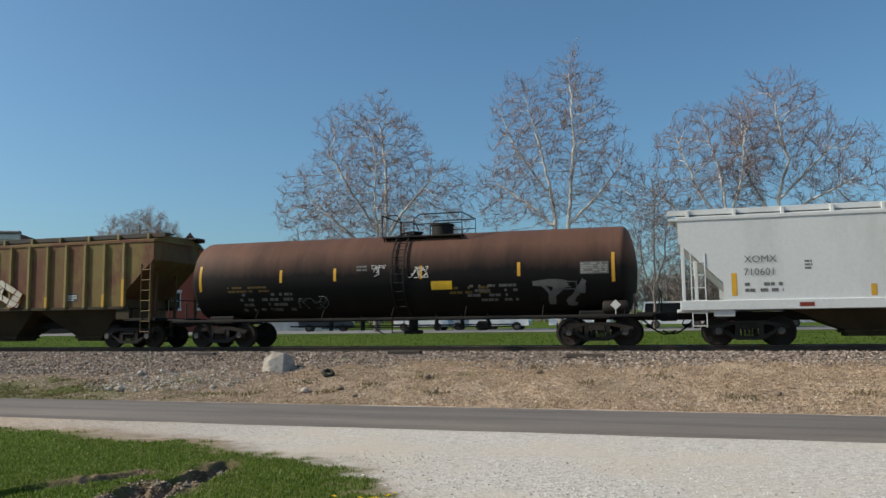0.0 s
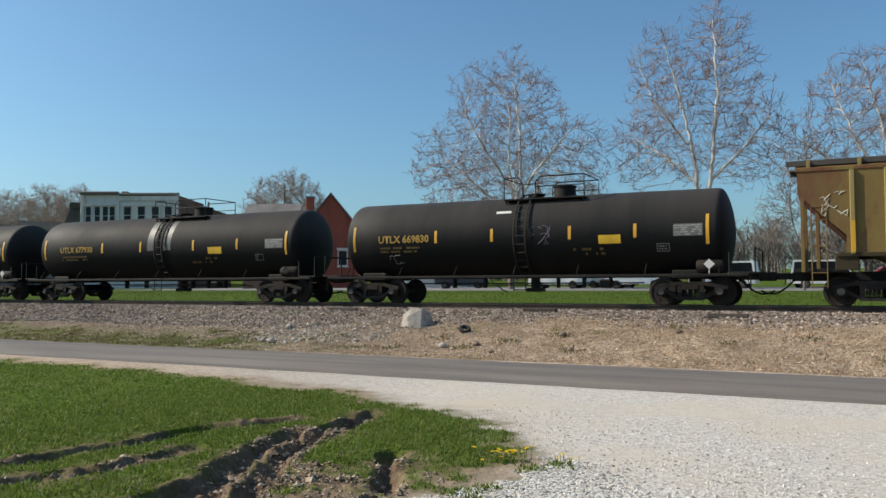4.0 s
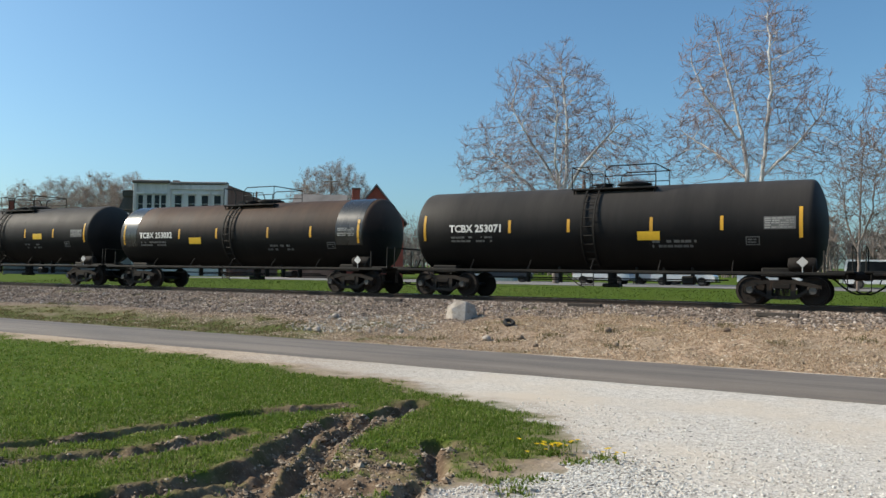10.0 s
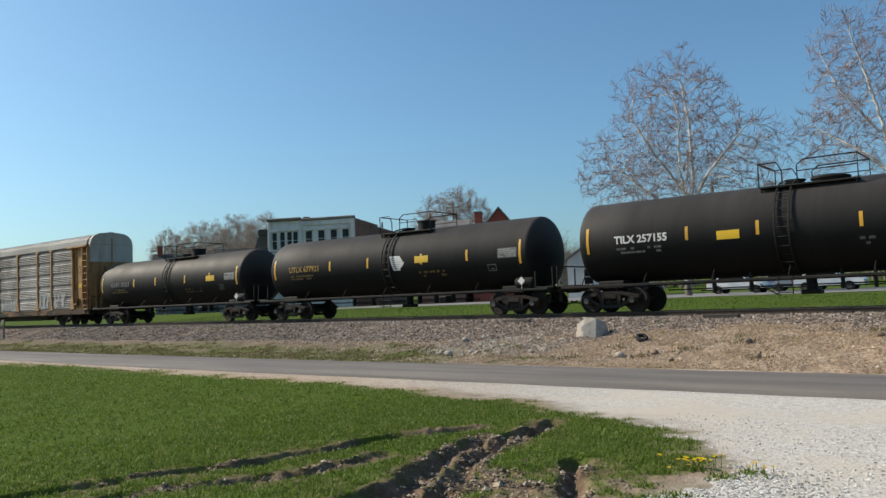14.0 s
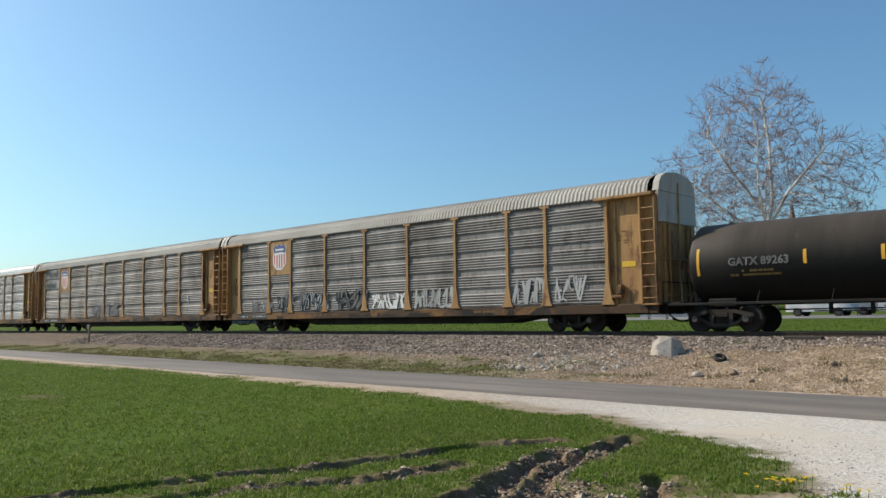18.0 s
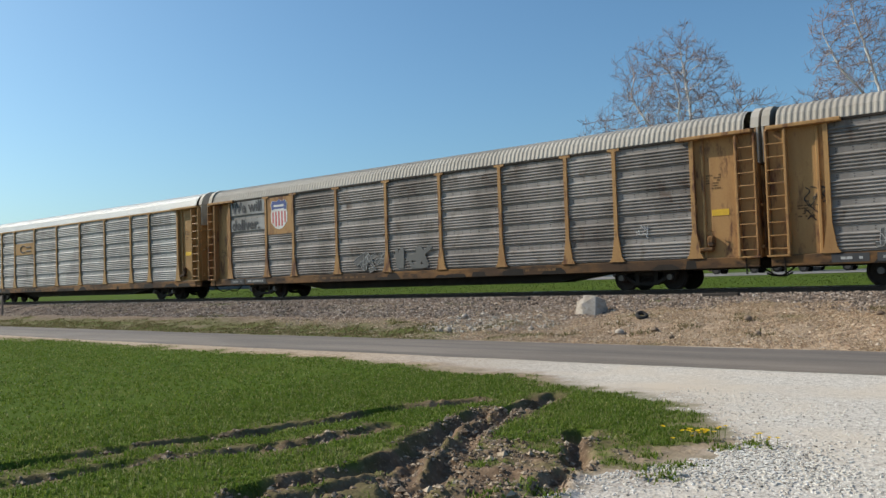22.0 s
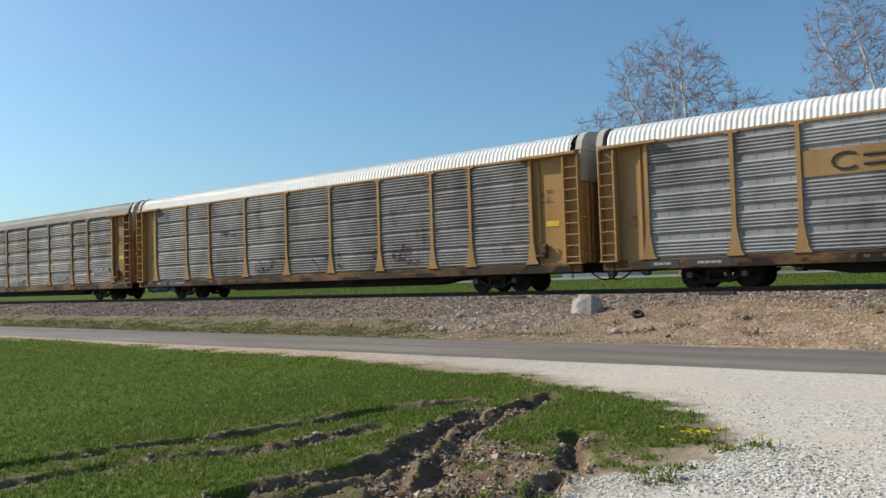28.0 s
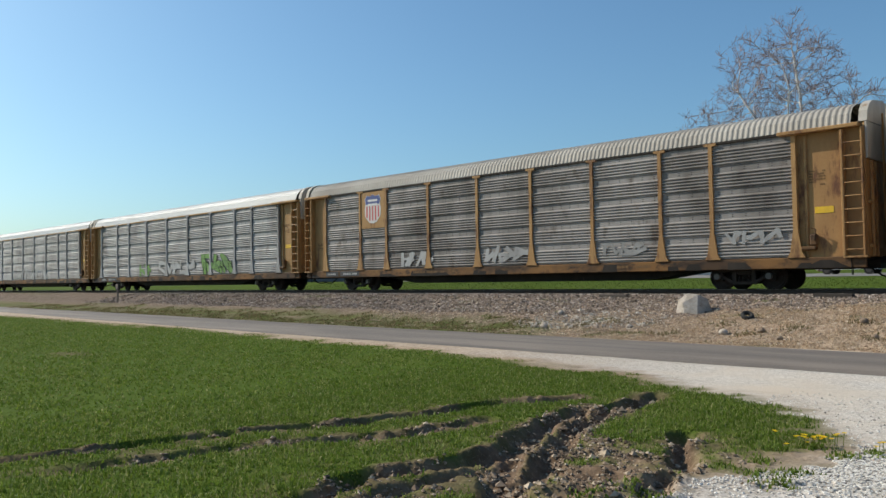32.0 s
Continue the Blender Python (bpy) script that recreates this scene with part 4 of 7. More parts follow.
bare_tree("small_tree", "small dark leafless tree beside the lot", -19.5, 64, 29,
          (((0, 0, 0), (0.1, 0, 3.0), (0.4, 0, 8.2)), ((0, 0, 2.0), (-0.8, 0.2, 4.4), (-1.2, 0.3, 6.8))),
          ((0.1, 0, 5.6, 2.3, 2.2, 3.0), (-0.6, 0, 4.4, 1.9, 1.9, 2.2)), 300, 0.009, 1.5, 0.6, (M_TRUNK, M_TWIGDARK, M_TWIGDARK), rise=0.35, reach=2.2, clear=0.42)
bare_tree("budding_tree", "round budding tree behind the brick houses", -68, 86, 33,
          (((0, 0, 0), (0.2, 0, 4.0), (0.8, 0, 8.4), (1.0, 0, 12.0)), ((0, 0, 3.4), (-2.6, 0, 7.4), (-4.2, 0, 10.2)), ((0, 0, 3.6), (2.8, 0, 7.6), (4.4, 0, 10.6))),
          ((0, 0, 9.6, 6.2, 4.6, 5.2), (-3.4, 0, 7.6, 3.6, 3.2, 3.6), (3.6, 0, 8.0, 3.6, 3.2, 4.0)), 1500, 0.015, 2.6, 0.8, (M_TRUNK, M_TRUNK, M_TWIG), M_BUD, 60000, clear=0.6)
for i, (tx, ty, th) in enumerate(((-122, 77, 13.5), (-114, 78, 14.5), (-106, 78, 14.6), (-98, 77, 13.8))):
    bare_tree("budding_tree", "pale budding tree above the rooftops", tx, ty, 40 + i,
              (((0, 0, 0), (0.2, 0, 4.0), (0.6, 0, th * 0.8)), ((0, 0, 3.0), (-2.4, 0.4, th * 0.68)), ((0, 0, 3.2), (2.4, 0.2, th * 0.7))),
              ((0, 0, th * 0.66, 4.6, 4.0, th * 0.34), (-2.6, 0, th * 0.52, 3.2, 3.0, th * 0.24), (2.6, 0, th * 0.54, 3.2, 3.0, th * 0.26)), 950, 0.016, 2.6, 0.85, (M_TRUNK, M_TRUNK, M_TWIG), M_BUD, 42000, clear=0.6)

# ---- houses beyond the track ----
M_BRICKBROWN = worn("brown_brick_wall", (0.21, 0.125, 0.088), (0.15, 0.088, 0.062), (0.26, 0.18, 0.14), 0.85, fine=30)
M_BRICKRED = worn("red_brick_wall", (0.30, 0.085, 0.055), (0.22, 0.065, 0.045), (0.34, 0.14, 0.10), 0.85, fine=30)
M_TRIM = worn("grimy_white_painted_trim", (0.66, 0.63, 0.58), (0.46, 0.43, 0.39), rough=0.7)
M_CORNICE = worn("dark_cornice_paint", (0.16, 0.13, 0.115), (0.11, 0.09, 0.08), rough=0.7)
M_ROOFGREY = worn("grey_shingle_roof", (0.24, 0.22, 0.205), (0.17, 0.155, 0.145), rough=0.9, fine=30)
M_ROOFDARK = worn("dark_green_grey_roof", (0.06, 0.065, 0.055), (0.09, 0.09, 0.08), rough=0.85)
M_SIDING = worn("white_board_siding", (0.60, 0.585, 0.55), (0.46, 0.44, 0.41), rough=0.75)


def glass(name, tint):
    m, nt, b, co = start(name, 0.08)
    b.inputs["Base Color"].default_value = (*tint, 1)
    n = noise_of(nt, co, 1.5, 2, 0.5)
    bumped(nt, b, n, 0.03)
    return m


M_PANE = glass("dark_window_pane", (0.012, 0.014, 0.016))
M_PANE.node_tree.nodes["Principled BSDF"].inputs["Specular IOR Level"].default_value = 0.2


def window(house, x, z, w, h, yf, frame, arch=False):
    """A sash window in a front that faces -y: frame, sill, hood and two panes."""
    win = part("window", Build().box(x - w / 2 - 0.1, x + w / 2 + 0.1, yf - 0.05, yf + 0.02, z - 0.1, z + h + 0.1), frame, house)
    part("pane", Build().box(x - w / 2, x + w / 2, yf - 0.062, yf - 0.054, z, z + h / 2 - 0.03), M_PANE, win)
    part("pane", Build().box(x - w / 2, x + w / 2, yf - 0.066, yf - 0.058, z + h / 2 + 0.03, z + h), M_PANE, win)
    part("sill", Build().chamfer(x - w / 2 - 0.18, x + w / 2 + 0.18, yf - 0.2, yf + 0.0, z - 0.22, z - 0.1, 0.02), frame, win)
    part("hood", Build().chamfer(x - w / 2 - 0.2, x + w / 2 + 0.2, yf - 0.22, yf + 0.0, z + h + 0.08, z + h + 0.32, 0.04), frame, win)
    return win


def ground_z(x, y):
    return float(land(np.array([x]), np.array([y]))[0][0])


# two-storey commercial building; local x along the front, front faces local -y
cx, cy, ang = -71.75, 63.35, 27.0
hall = thing("commercial_building", "two-storey brown brick building with white trimmed windows", "building", at=pose(cx, cy, ground_z(cx, cy) + 1.2, 0, 0, ang))
part("wall", Build().box(-5.4, 5.45, 0, 22, -1.8, 8.6), M_BRICKBROWN, hall)
part("front", Build().box(-5.42, 5.47, -0.12, 0.0, -1.8, 9.3), M_TRIM, hall, "white painted front")
part("parapet", Build().prism([(0.0, 9.15), (9, 9.1), (9, 8.85), (22, 8.8), (22, 8.4), (0.0, 8.5)], "x", 5.2, 5.5), M_BRICKBROWN, hall)
part("parapet", Build().prism([(0.0, 9.15), (22, 8.8), (22, 8.4), (0.0, 8.5)], "x", -5.45, -5.15), M_BRICKBROWN, hall)
part("cornice", Build().chamfer(-5.5, -1.2, -0.5, 0.2, 9.25, 9.6, 0.08), M_CORNICE, hall, "dark bracketed cornice")
part("cornice", Build().chamfer(-1.15, 5.5, -0.45, 0.2, 9.15, 9.45, 0.08), M_ROOFGREY, hall)
part("frieze", Build().chamfer(-1.15, 5.42, -0.3, 0.0, 8.55, 9.1, 0.04), M_TRIM, hall)
part("pier", Build().chamfer(-1.45, -1.05, -0.3, 0.0, 0, 9.3, 0.03), M_TRIM, hall)
for s in (-5.2, 5.2):
    part("pier", Build().chamfer(s - 0.2, s + 0.2, -0.28, 0.0, 0, 9.3, 0.03), M_TRIM, hall)
for x in (-4.55, -3.55, -2.65, -1.9):
    window(hall, x, 5.9, 0.55, 2.0, -0.12, M_TRIM)
for x in (-0.2, 1.35, 2.9, 4.35):
    window(hall, x, 6.0, 0.75, 1.9, -0.12, M_TRIM)
for x in (-4.3, -2.6, 0.2, 2.2, 4.2):
    window(hall, x, 1.0, 1.2, 2.2, -0.12, M_TRIM)
part("chimney", Build().chamfer(-2.2, -1.5, 3, 3.7, 9.0, 10.0, 0.03), M_BRICKBROWN, hall)
part("vent_pipe", Build().rod((4.6, 14, 8.2), (4.6, 14, 9.9), 0.12, 10), M_CORNICE, hall)
part("roof", Build().box(-5.1, 5.1, 0.1, 21.9, 8.65, 8.72), M_ROOFDARK, hall)

# dark cupola tower beside it
tx, ty = -77.5, 60.3
tower = thing("cupola_tower", "dark tapered cupola over a grey house", "tower", at=pose(tx, ty, ground_z(tx, ty) + 0.3, 0, 0, 35))
part("body", Build().chamfer(-2.6, 2.6, 0, 6, -0.8, 6.0, 0.05), M_ROOFGREY, tower)
b = Build()
n0 = len(b.v)
for zz, hw in ((6.0, 0.85), (7.1, 0.85), (7.2, 1.0), (7.3, 0.95), (8.7, 0.5), (8.85, 0.62), (9.5, 0.6)):
    b.v += [(-hw, 2 - hw, zz), (hw, 2 - hw, zz), (hw, 2 + hw, zz), (-hw, 2 + hw, zz)]
for i in range(6):
    for k in range(4):
        b.f.append((n0 + i * 4 + k, n0 + i * 4 + (k + 1) % 4, n0 + i * 4 + 4 + (k + 1) % 4, n0 + i * 4 + 4 + k))
b.f.append((n0 + 24, n0 + 25, n0 + 26, n0 + 27))
part("cupola", b, M_ROOFDARK, tower)
part("window", Build().box(-0.28, 0.28, 1.1, 1.145, 6.2, 6.9), M_TRIM, tower)


def gable_house(name, label, x, y, turn, w, d, eave, ridge, wall, roof, chimneys=(), windows=()):
    """Ridge along local y; the gable faces local -y."""
    h = thing(name, label, "house", at=pose(x, y, ground_z(x, y) + 0.3, 0, 0, turn))
    part("wall", Build().prism([(-w / 2, -0.8), (w / 2, -0.8), (w / 2, eave), (0, ridge), (-w / 2, eave)], "y", 0, d), wall, h)
    k = (ridge - eave) / (w / 2)
    for s in (-1, 1):
        b = Build().prism([(0, ridge + 0.08), (0, ridge + 0.26), (s * (w / 2 + 0.35), eave - 0.35 * k + 0.24), (s * (w / 2 + 0.35), eave - 0.35 * k + 0.06)], "y", -0.3, d + 0.3)
        part("roof", b, roof, h)
    for px, py, top in chimneys:
        c = part("chimney", Build().chamfer(px - 0.4, px + 0.4, py - 0.3, py + 0.3, eave, top, 0.03), M_BRICKRED, h)
        part("cap", Build().chamfer(px - 0.48, px + 0.48, py - 0.38, py + 0.38, top, top + 0.15, 0.03), M_CORNICE, c)
    for wx, wz in windows:
        window(h, wx, wz, 0.8, 1.4, 0.0, M_TRIM)
    return h


gable_house("brick_house", "red brick gabled house with tall chimney", -46.5, 66, 38, 5.6, 12, 5.6, 9.0, M_BRICKRED, M_ROOFGREY, ((-2.0, 1.0, 8.75),), ((-1.2, 2.0), (1.2, 2.0)))
gable_house("grey_roof_house", "low house with grey shingle roof", -50.8, 66.5, 118, 6, 5, 5.0, 8.1, M_BRICKBROWN, M_ROOFGREY, ((1.0, 4.4, 8.3),), ())
gable_house("dark_roof_house", "house with dark green-grey roof", -90, 54, -31, 7, 7, 4.4, 6.9, M_ROOFGREY, M_ROOFDARK, ((0.0, 0.6, 8.0),), ())
gable_house("dark_roof_house", "house with dark green-grey roof", -84, 58.8, -33, 7, 8, 4.6, 7.2, M_ROOFGREY, M_ROOFDARK, ((0.0, 7.0, 8.0),), ())
gable_house("white_house", "white sided house with grey roof", -36, 68, 20, 7, 9, 3.4, 5.6, M_SIDING, M_ROOFGREY, (), ((-1.5, 1.0), (1.5, 1.0)))
gable_house("brown_house", "low brown house behind the trees", 24, 96, -15, 11, 10, 3.4, 6.0, M_BRICKBROWN, M_ROOFGREY, (), ((-2.5, 1.0), (2.5, 1.0)))


# ---- parked cars ----
def car_paint(name, col):
    m, nt, b, co = start(name, 0.3)
    c = mixed(nt, noise_of(nt, co, 2, 4), tuple(v * 0.85 for v in col), col)
    nt.links.new(c, b.inputs["Base Color"])
    b.inputs["Coat Weight"].default_value = 0.6
    return m


M_RUBBER = worn("tyre_rubber", (0.025, 0.025, 0.025), (0.06, 0.055, 0.05), rough=0.85)
M_TAIL = worn("red_lamp_lens", (0.35, 0.02, 0.02), (0.3, 0.02, 0.02), rough=0.3)


def parked_car(label, x, y, turn, paint, van=False):
    car = thing("parked_car", label, "car", "cars parked beyond the track", at=pose(x, y, ground_z(x, y), 0, 0, turn))
    L, top = 4.6, (1.95 if van else 1.45)
    if van:
        o = [(-2.3, 0.35), (2.3, 0.35), (2.3, 0.8), (2.05, 1.0), (1.4, 1.1), (0.75, top - 0.05), (0.5, top), (-2.15, top), (-2.3, 1.1)]
        g = [(1.3, 1.12), (0.72, top - 0.12), (-2.05, top - 0.12), (-2.15, 1.12)]
    else:
        o = [(-2.25, 0.35), (2.3, 0.35), (2.3, 0.7), (2.1, 0.85), (0.95, 0.95), (0.3, top), (-1.1, top), (-1.75, 1.0), (-2.25, 0.92)]
        g = [(0.82, 0.98), (0.26, top - 0.07), (-1.05, top - 0.07), (-1.58, 0.98)]
    part("body", Build().prism(o, "y", -0.88, 0.88), paint, car)
    for s in (-1, 1):
        part("side_glass", Build().prism(g, "y", s * 0.885 - 0.008, s * 0.885 + 0.008), M_PANE, car)
    for wx in (-1.4, 1.4):
        for s in (-1, 1):
            w = part("wheel", Build().rod((wx, s * 0.72, 0.32), (wx, s * 0.93, 0.32), 0.32, 16), M_RUBBER, car)
            part("rim", Build().rod((wx, s * 0.92, 0.32), (wx, s * 0.945, 0.32), 0.19, 12), M_HUB, w)
    part("windscreen", Build().prism([(0.96, 0.97), (0.33, top - 0.04), (0.36, top - 0.02), (1.0, 0.98)] if not van else [(1.36, 1.12), (0.77, top - 0.06), (0.80, top - 0.05), (1.42, 1.12)], "y", -0.75, 0.75), M_PANE, car)
    for s in (-1, 1):
        part("tail_lamp", Build().box(-2.32, -2.24, s * 0.7 - 0.12, s * 0.7 + 0.12, 0.7, 0.88), M_TAIL, car)
    return car


P_WHITE, P_SILVER, P_DARK, P_RED = (car_paint(n, c) for n, c in (("white_car_paint", (0.75, 0.75, 0.74)), ("silver_car_paint", (0.45, 0.46, 0.47)), ("dark_car_paint", (0.04, 0.045, 0.055)), ("red_car_paint", (0.35, 0.03, 0.03))))
for lab, px, py, tn, pt, vn in (("grey sedan parked in the lot", -2.2, 64.0, 12, P_SILVER, False), ("white van parked in the lot", 7.6, 62, 4, P_WHITE, True), ("silver sedan parked in the lot", 10.0, 58, 3, P_SILVER, False), ("silver sedan parked on the grass edge", 13.5, 54, 178, P_SILVER, False),
                                 ("white sedan parked by the road", -14.5, 60, 2, P_WHITE, False), ("silver van parked by the road", -17.8, 65, 5, P_SILVER, True), ("white pickup-like van by the trees", -8.5, 61, 176, P_WHITE, True), ("white van parked by the trees", -1.7, 60.5, 3, P_WHITE, True), ("red sedan parked in the lot", 2.6, 60, 4, P_RED, False), ("dark sedan parked by the houses", -30, 62, 20, P_DARK, False), ("white sedan parked by the houses", -21, 61, 1, P_WHITE, False)):
    parked_car(lab, px, py, tn, pt, vn)

# paved lot under the cars
M_LOT = worn("pale_worn_paving", (0.22, 0.21, 0.20), (0.16, 0.15, 0.145), rough=0.9, fine=30)
lot = Build()
lot.sheet(list(range(-60, 44, 4)), [50.5, 53, 56, 60, 64, 68], lambda x, y: (x, y, ground_z(x, y) + 0.03))
tagged(part("parking_lot", lot, M_LOT), "pale paved lot and street beyond the track", "pavement", kind="structure")

# far poles, water tower top
M_POLE = worn("grey_weathered_pole", (0.16, 0.135, 0.115), (0.22, 0.2, 0.18), rough=0.9)
for px, py, hh in ((-52.3, 66, 10.7),):
    po = thing("utility_pole", "grey wooden utility pole with crossarm", "pole", at=pose(px, py, ground_z(px, py) - 0.1))
    part("shaft", Build().rod((0, 0, 0), (0, 0, hh), 0.13, 10, 0.09), M_POLE, po)
    part("crossarm", Build().chamfer(-0.9, 0.9, -0.06, 0.06, hh - 0.6, hh - 0.48, 0.01), M_POLE, po)
px, py = -190, 63.8
lm = thing("yard_light_mast", "distant mast with a lamp head", "mast", at=pose(px, py, ground_z(px, py)))
part("shaft", Build().rod((0, 0, 0), (0, 0, 12.5), 0.12, 8, 0.1), M_POLE, lm)
part("head", Build().chamfer(-0.35, 0.35, -0.35, 0.35, 11.9, 12.9, 0.1), M_POLE, lm)

# church spire behind the trees
px, py = -34.9, 93.7
sp = thing("church_spire", "slender brown pointed church spire on a brick tower", "spire", at=pose(px, py, ground_z(px, py) - 0.2, 0, 0, 20))
part("tower", Build().chamfer(-0.85, 0.85, -0.85, 0.85, 0, 7.0, 0.05), M_BRICKBROWN, sp)
part("belfry_cornice", Build().chamfer(-1.0, 1.0, -1.0, 1.0, 7.0, 7.25, 0.05), M_CORNICE, sp)
part("spire", Build().rod((0, 0, 7.25), (0, 0, 13.2), 0.8, 8, 0.06), M_BRICKBROWN, sp)

# ---- woods on the horizon ----
M_WOODS = bark("hazy_bare_woods", (0.22, 0.185, 0.165), (0.15, 0.125, 0.11))


def far_woods(name, label, x0, x1, y, h, seed, n):
    rg = np.random.default_rng(seed)
    w = Wood()
    for _ in range(n):
        x, yy = rg.uniform(x0, x1), y + rg.uniform(-14, 14)
        z = ground_z(x, yy)
        hh = h * rg.uniform(0.6, 1.05)
        w.add((x, yy, z), (x + rg.normal(0, 0.5), yy, z + hh * 0.7), 0.22, 0.1)
        for _ in range(16):
            f = rg.uniform(0.2, 0.95)
            a = rg.uniform(0, 6.28)
            l = hh * rg.uniform(0.15, 0.32)
            q = (x + math.cos(a) * l * 0.7, yy + math.sin(a) * l * 0.7, z + hh * f + l * 0.5)
            w.add((x, yy, z + hh * f * 0.75), q, 0.09, 0.04)
            for _ in range(3):
                w.add(q, (q[0] + rg.normal(0, 0.9), q[1] + rg.normal(0, 0.9), q[2] + rg.uniform(0.3, 1.6)), 0.05, 0.02)
    ob = new(name, w.mesh(name, M_WOODS, 3))
    return tagged(ob, label, "woods", kind="stuff")


far_woods("far_woods", "bare brown woods on the far rise", -130, 150, 170, 11, 61, 700)
far_woods("far_woods", "bare woods behind the train far down the line", -330, -120, 190, 15, 62, 420)

# ---- loose things by the track ----
def boulder(name, label, x, y, sx, sy, sz, material, seed, sub=3, sink=0.12, turn=0, cat="rock", rough=0.16):
    bm = bmesh.new()
    bmesh.ops.create_icosphere(bm, subdivisions=sub, radius=1)
    for v in bm.verts:
        p = v.co.normalized()
        q = Vector((round(p.x * 2.2) / 2.2, round(p.y * 2.2) / 2.2, round(p.z * 1.8) / 1.8))
        p = p.lerp(q.normalized() if q.length > 0 else p, 0.55)
        d = 1 + rough * noise.noise(p * 1.7 + Vector((seed, 0, 0))) + rough * 0.45 * noise.noise(p * 4.1 + Vector((0, seed, 0)))
        v.co = Vector((p.x * sx, p.y * sy, (p.z * 0.9 + 0.25 * (0.5 - abs(p.x))) * sz)) * d
    me = bpy.data.meshes.new(name)
    bm.to_mesh(me)
    bm.free()
    me.materials.append(material)
    soft(me, 28)
    ob = new(name, me)
    ob.matrix_basis = pose(x, y, ground_z(x, y) + sz * (1 - sink * 2), 0, 0, turn)
    return tagged(ob, label, cat)


M_ROCK = worn("pale_limestone_boulder", (0.46, 0.41, 0.355), (0.36, 0.305, 0.25), (0.24, 0.195, 0.155), 0.85, 0, 3.0, 22, (0.42, 0.62), (0.56, 0.70), (1, 1, 1), 0.5, 0.2)
M_DARKROCK = worn("brown_stone", (0.20, 0.15, 0.11), (0.14, 0.10, 0.075), rough=0.9, big=2, bump=0.4)
bm = bmesh.new()
for p in ((-0.50, 0.05, -0.05), (-0.30, -0.24, -0.05), (0.06, -0.36, -0.05), (0.30, -0.16, -0.05), (0.47, 0.06, -0.05), (0.40, 0.40, -0.05), (-0.36, 0.40, -0.05), (-0.43, 0.02, 0.38), (-0.32, -0.16, 0.30), (-0.14, 0.0, 0.58), (0.12, -0.13, 0.535), (0.40, 0.04, 0.43), (0.49, 0.08, 0.18), (0.22, 0.32, 0.46), (-0.16, 0.30, 0.52), (0.08, -0.31, 0.12)):
    bm.verts.new(p)
bmesh.ops.convex_hull(bm, input=bm.verts)
bmesh.ops.delete(bm, geom=[v for v in bm.verts if not v.link_faces], context="VERTS")
bmesh.ops.bevel(bm, geom=bm.edges[:], offset=0.012, segments=1, affect="EDGES")
bmesh.ops.triangulate(bm, faces=bm.faces[:])
bmesh.ops.subdivide_edges(bm, edges=[e for e in bm.edges if e.calc_length() > 0.10], cuts=2)
bmesh.ops.triangulate(bm, faces=bm.faces[:])
for v in bm.verts:
    v.co += Vector((noise.noise(v.co * 9), noise.noise(v.co * 9 + Vector((9, 0, 0))), noise.noise(v.co * 9 + Vector((0, 9, 0))))) * 0.011
me = bpy.data.meshes.new("boulder")
bm.to_mesh(me)
bm.free()
me.materials.append(M_ROCK)
bo = new("boulder", me)
bo.matrix_basis = pose(-11.83, 21.45, ground_z(-11.83, 21.45) - 0.02, 0, 0, 34)
tagged(bo, "large pale limestone boulder on the embankment", "rock")
for bx, by, s, mt in ((-14.34, 17.67, 0.11, M_ROCK), (-14.75, 17.8, 0.08, M_ROCK), (-14.0, 18.3, 0.08, M_ROCK), (-9.4, 18.4, 0.10, M_ROCK), (-7.6, 17.4, 0.07, M_DARKROCK), (-8.5, 18.5, 0.09, M_DARKROCK), (-6.7, 19.9, 0.10, M_DARKROCK), (-5.9, 18.1, 0.08, M_DARKROCK), (-12.1, 18.5, 0.08, M_ROCK), (-15.6, 20.1, 0.11, M_ROCK), (-4.0, 21.0, 0.08, M_DARKROCK), (1.5, 18.8, 0.09, M_DARKROCK), (4.2, 20.2, 0.08, M_DARKROCK)):
    boulder("stone", "broken pale stone on the bank" if mt is M_ROCK else "weathered brown stone on the bank", bx, by, s * 1.2, s, s * 0.8, mt, bx, 2, 0.15, bx * 40, "stone")
# discarded tyre, half on its side
ty = thing("old_tyre", "small black worn tyre lying on the bank", "tyre", at=pose(-9.55, 20.03, ground_z(-9.55, 20.03) + 0.075, 32, 14, 20))
b = Build()
nr, ns = 20, 10
for i in range(nr):
    a = 2 * math.pi * i / nr
    for k in range(ns):
        q = 2 * math.pi * k / ns
        rr = 0.12 + 0.052 * math.cos(q)
        b.v.append((rr * math.cos(a), rr * math.sin(a), 0.06 * math.sin(q)))
for i in range(nr):
    for k in range(ns):
        b.f.append((i * ns + k, ((i + 1) % nr) * ns + k, ((i + 1) % nr) * ns + (k + 1) % ns, i * ns + (k + 1) % ns))
part("casing", b, M_RUBBER, ty, smooth=True)
st = thing("marker_stake", "thin dark marker stake with a small plate", "stake", at=pose(-50.8, 20.5, ground_z(-50.8, 20.5) - 0.1))
part("post", Build().chamfer(-0.05, 0.05, -0.05, 0.05, 0, 1.25, 0.01), M_POLE, st)
part("plate", Build().box(-0.16, 0.16, -0.07, -0.055, 0.95, 1.25), M_CORNICE, st)
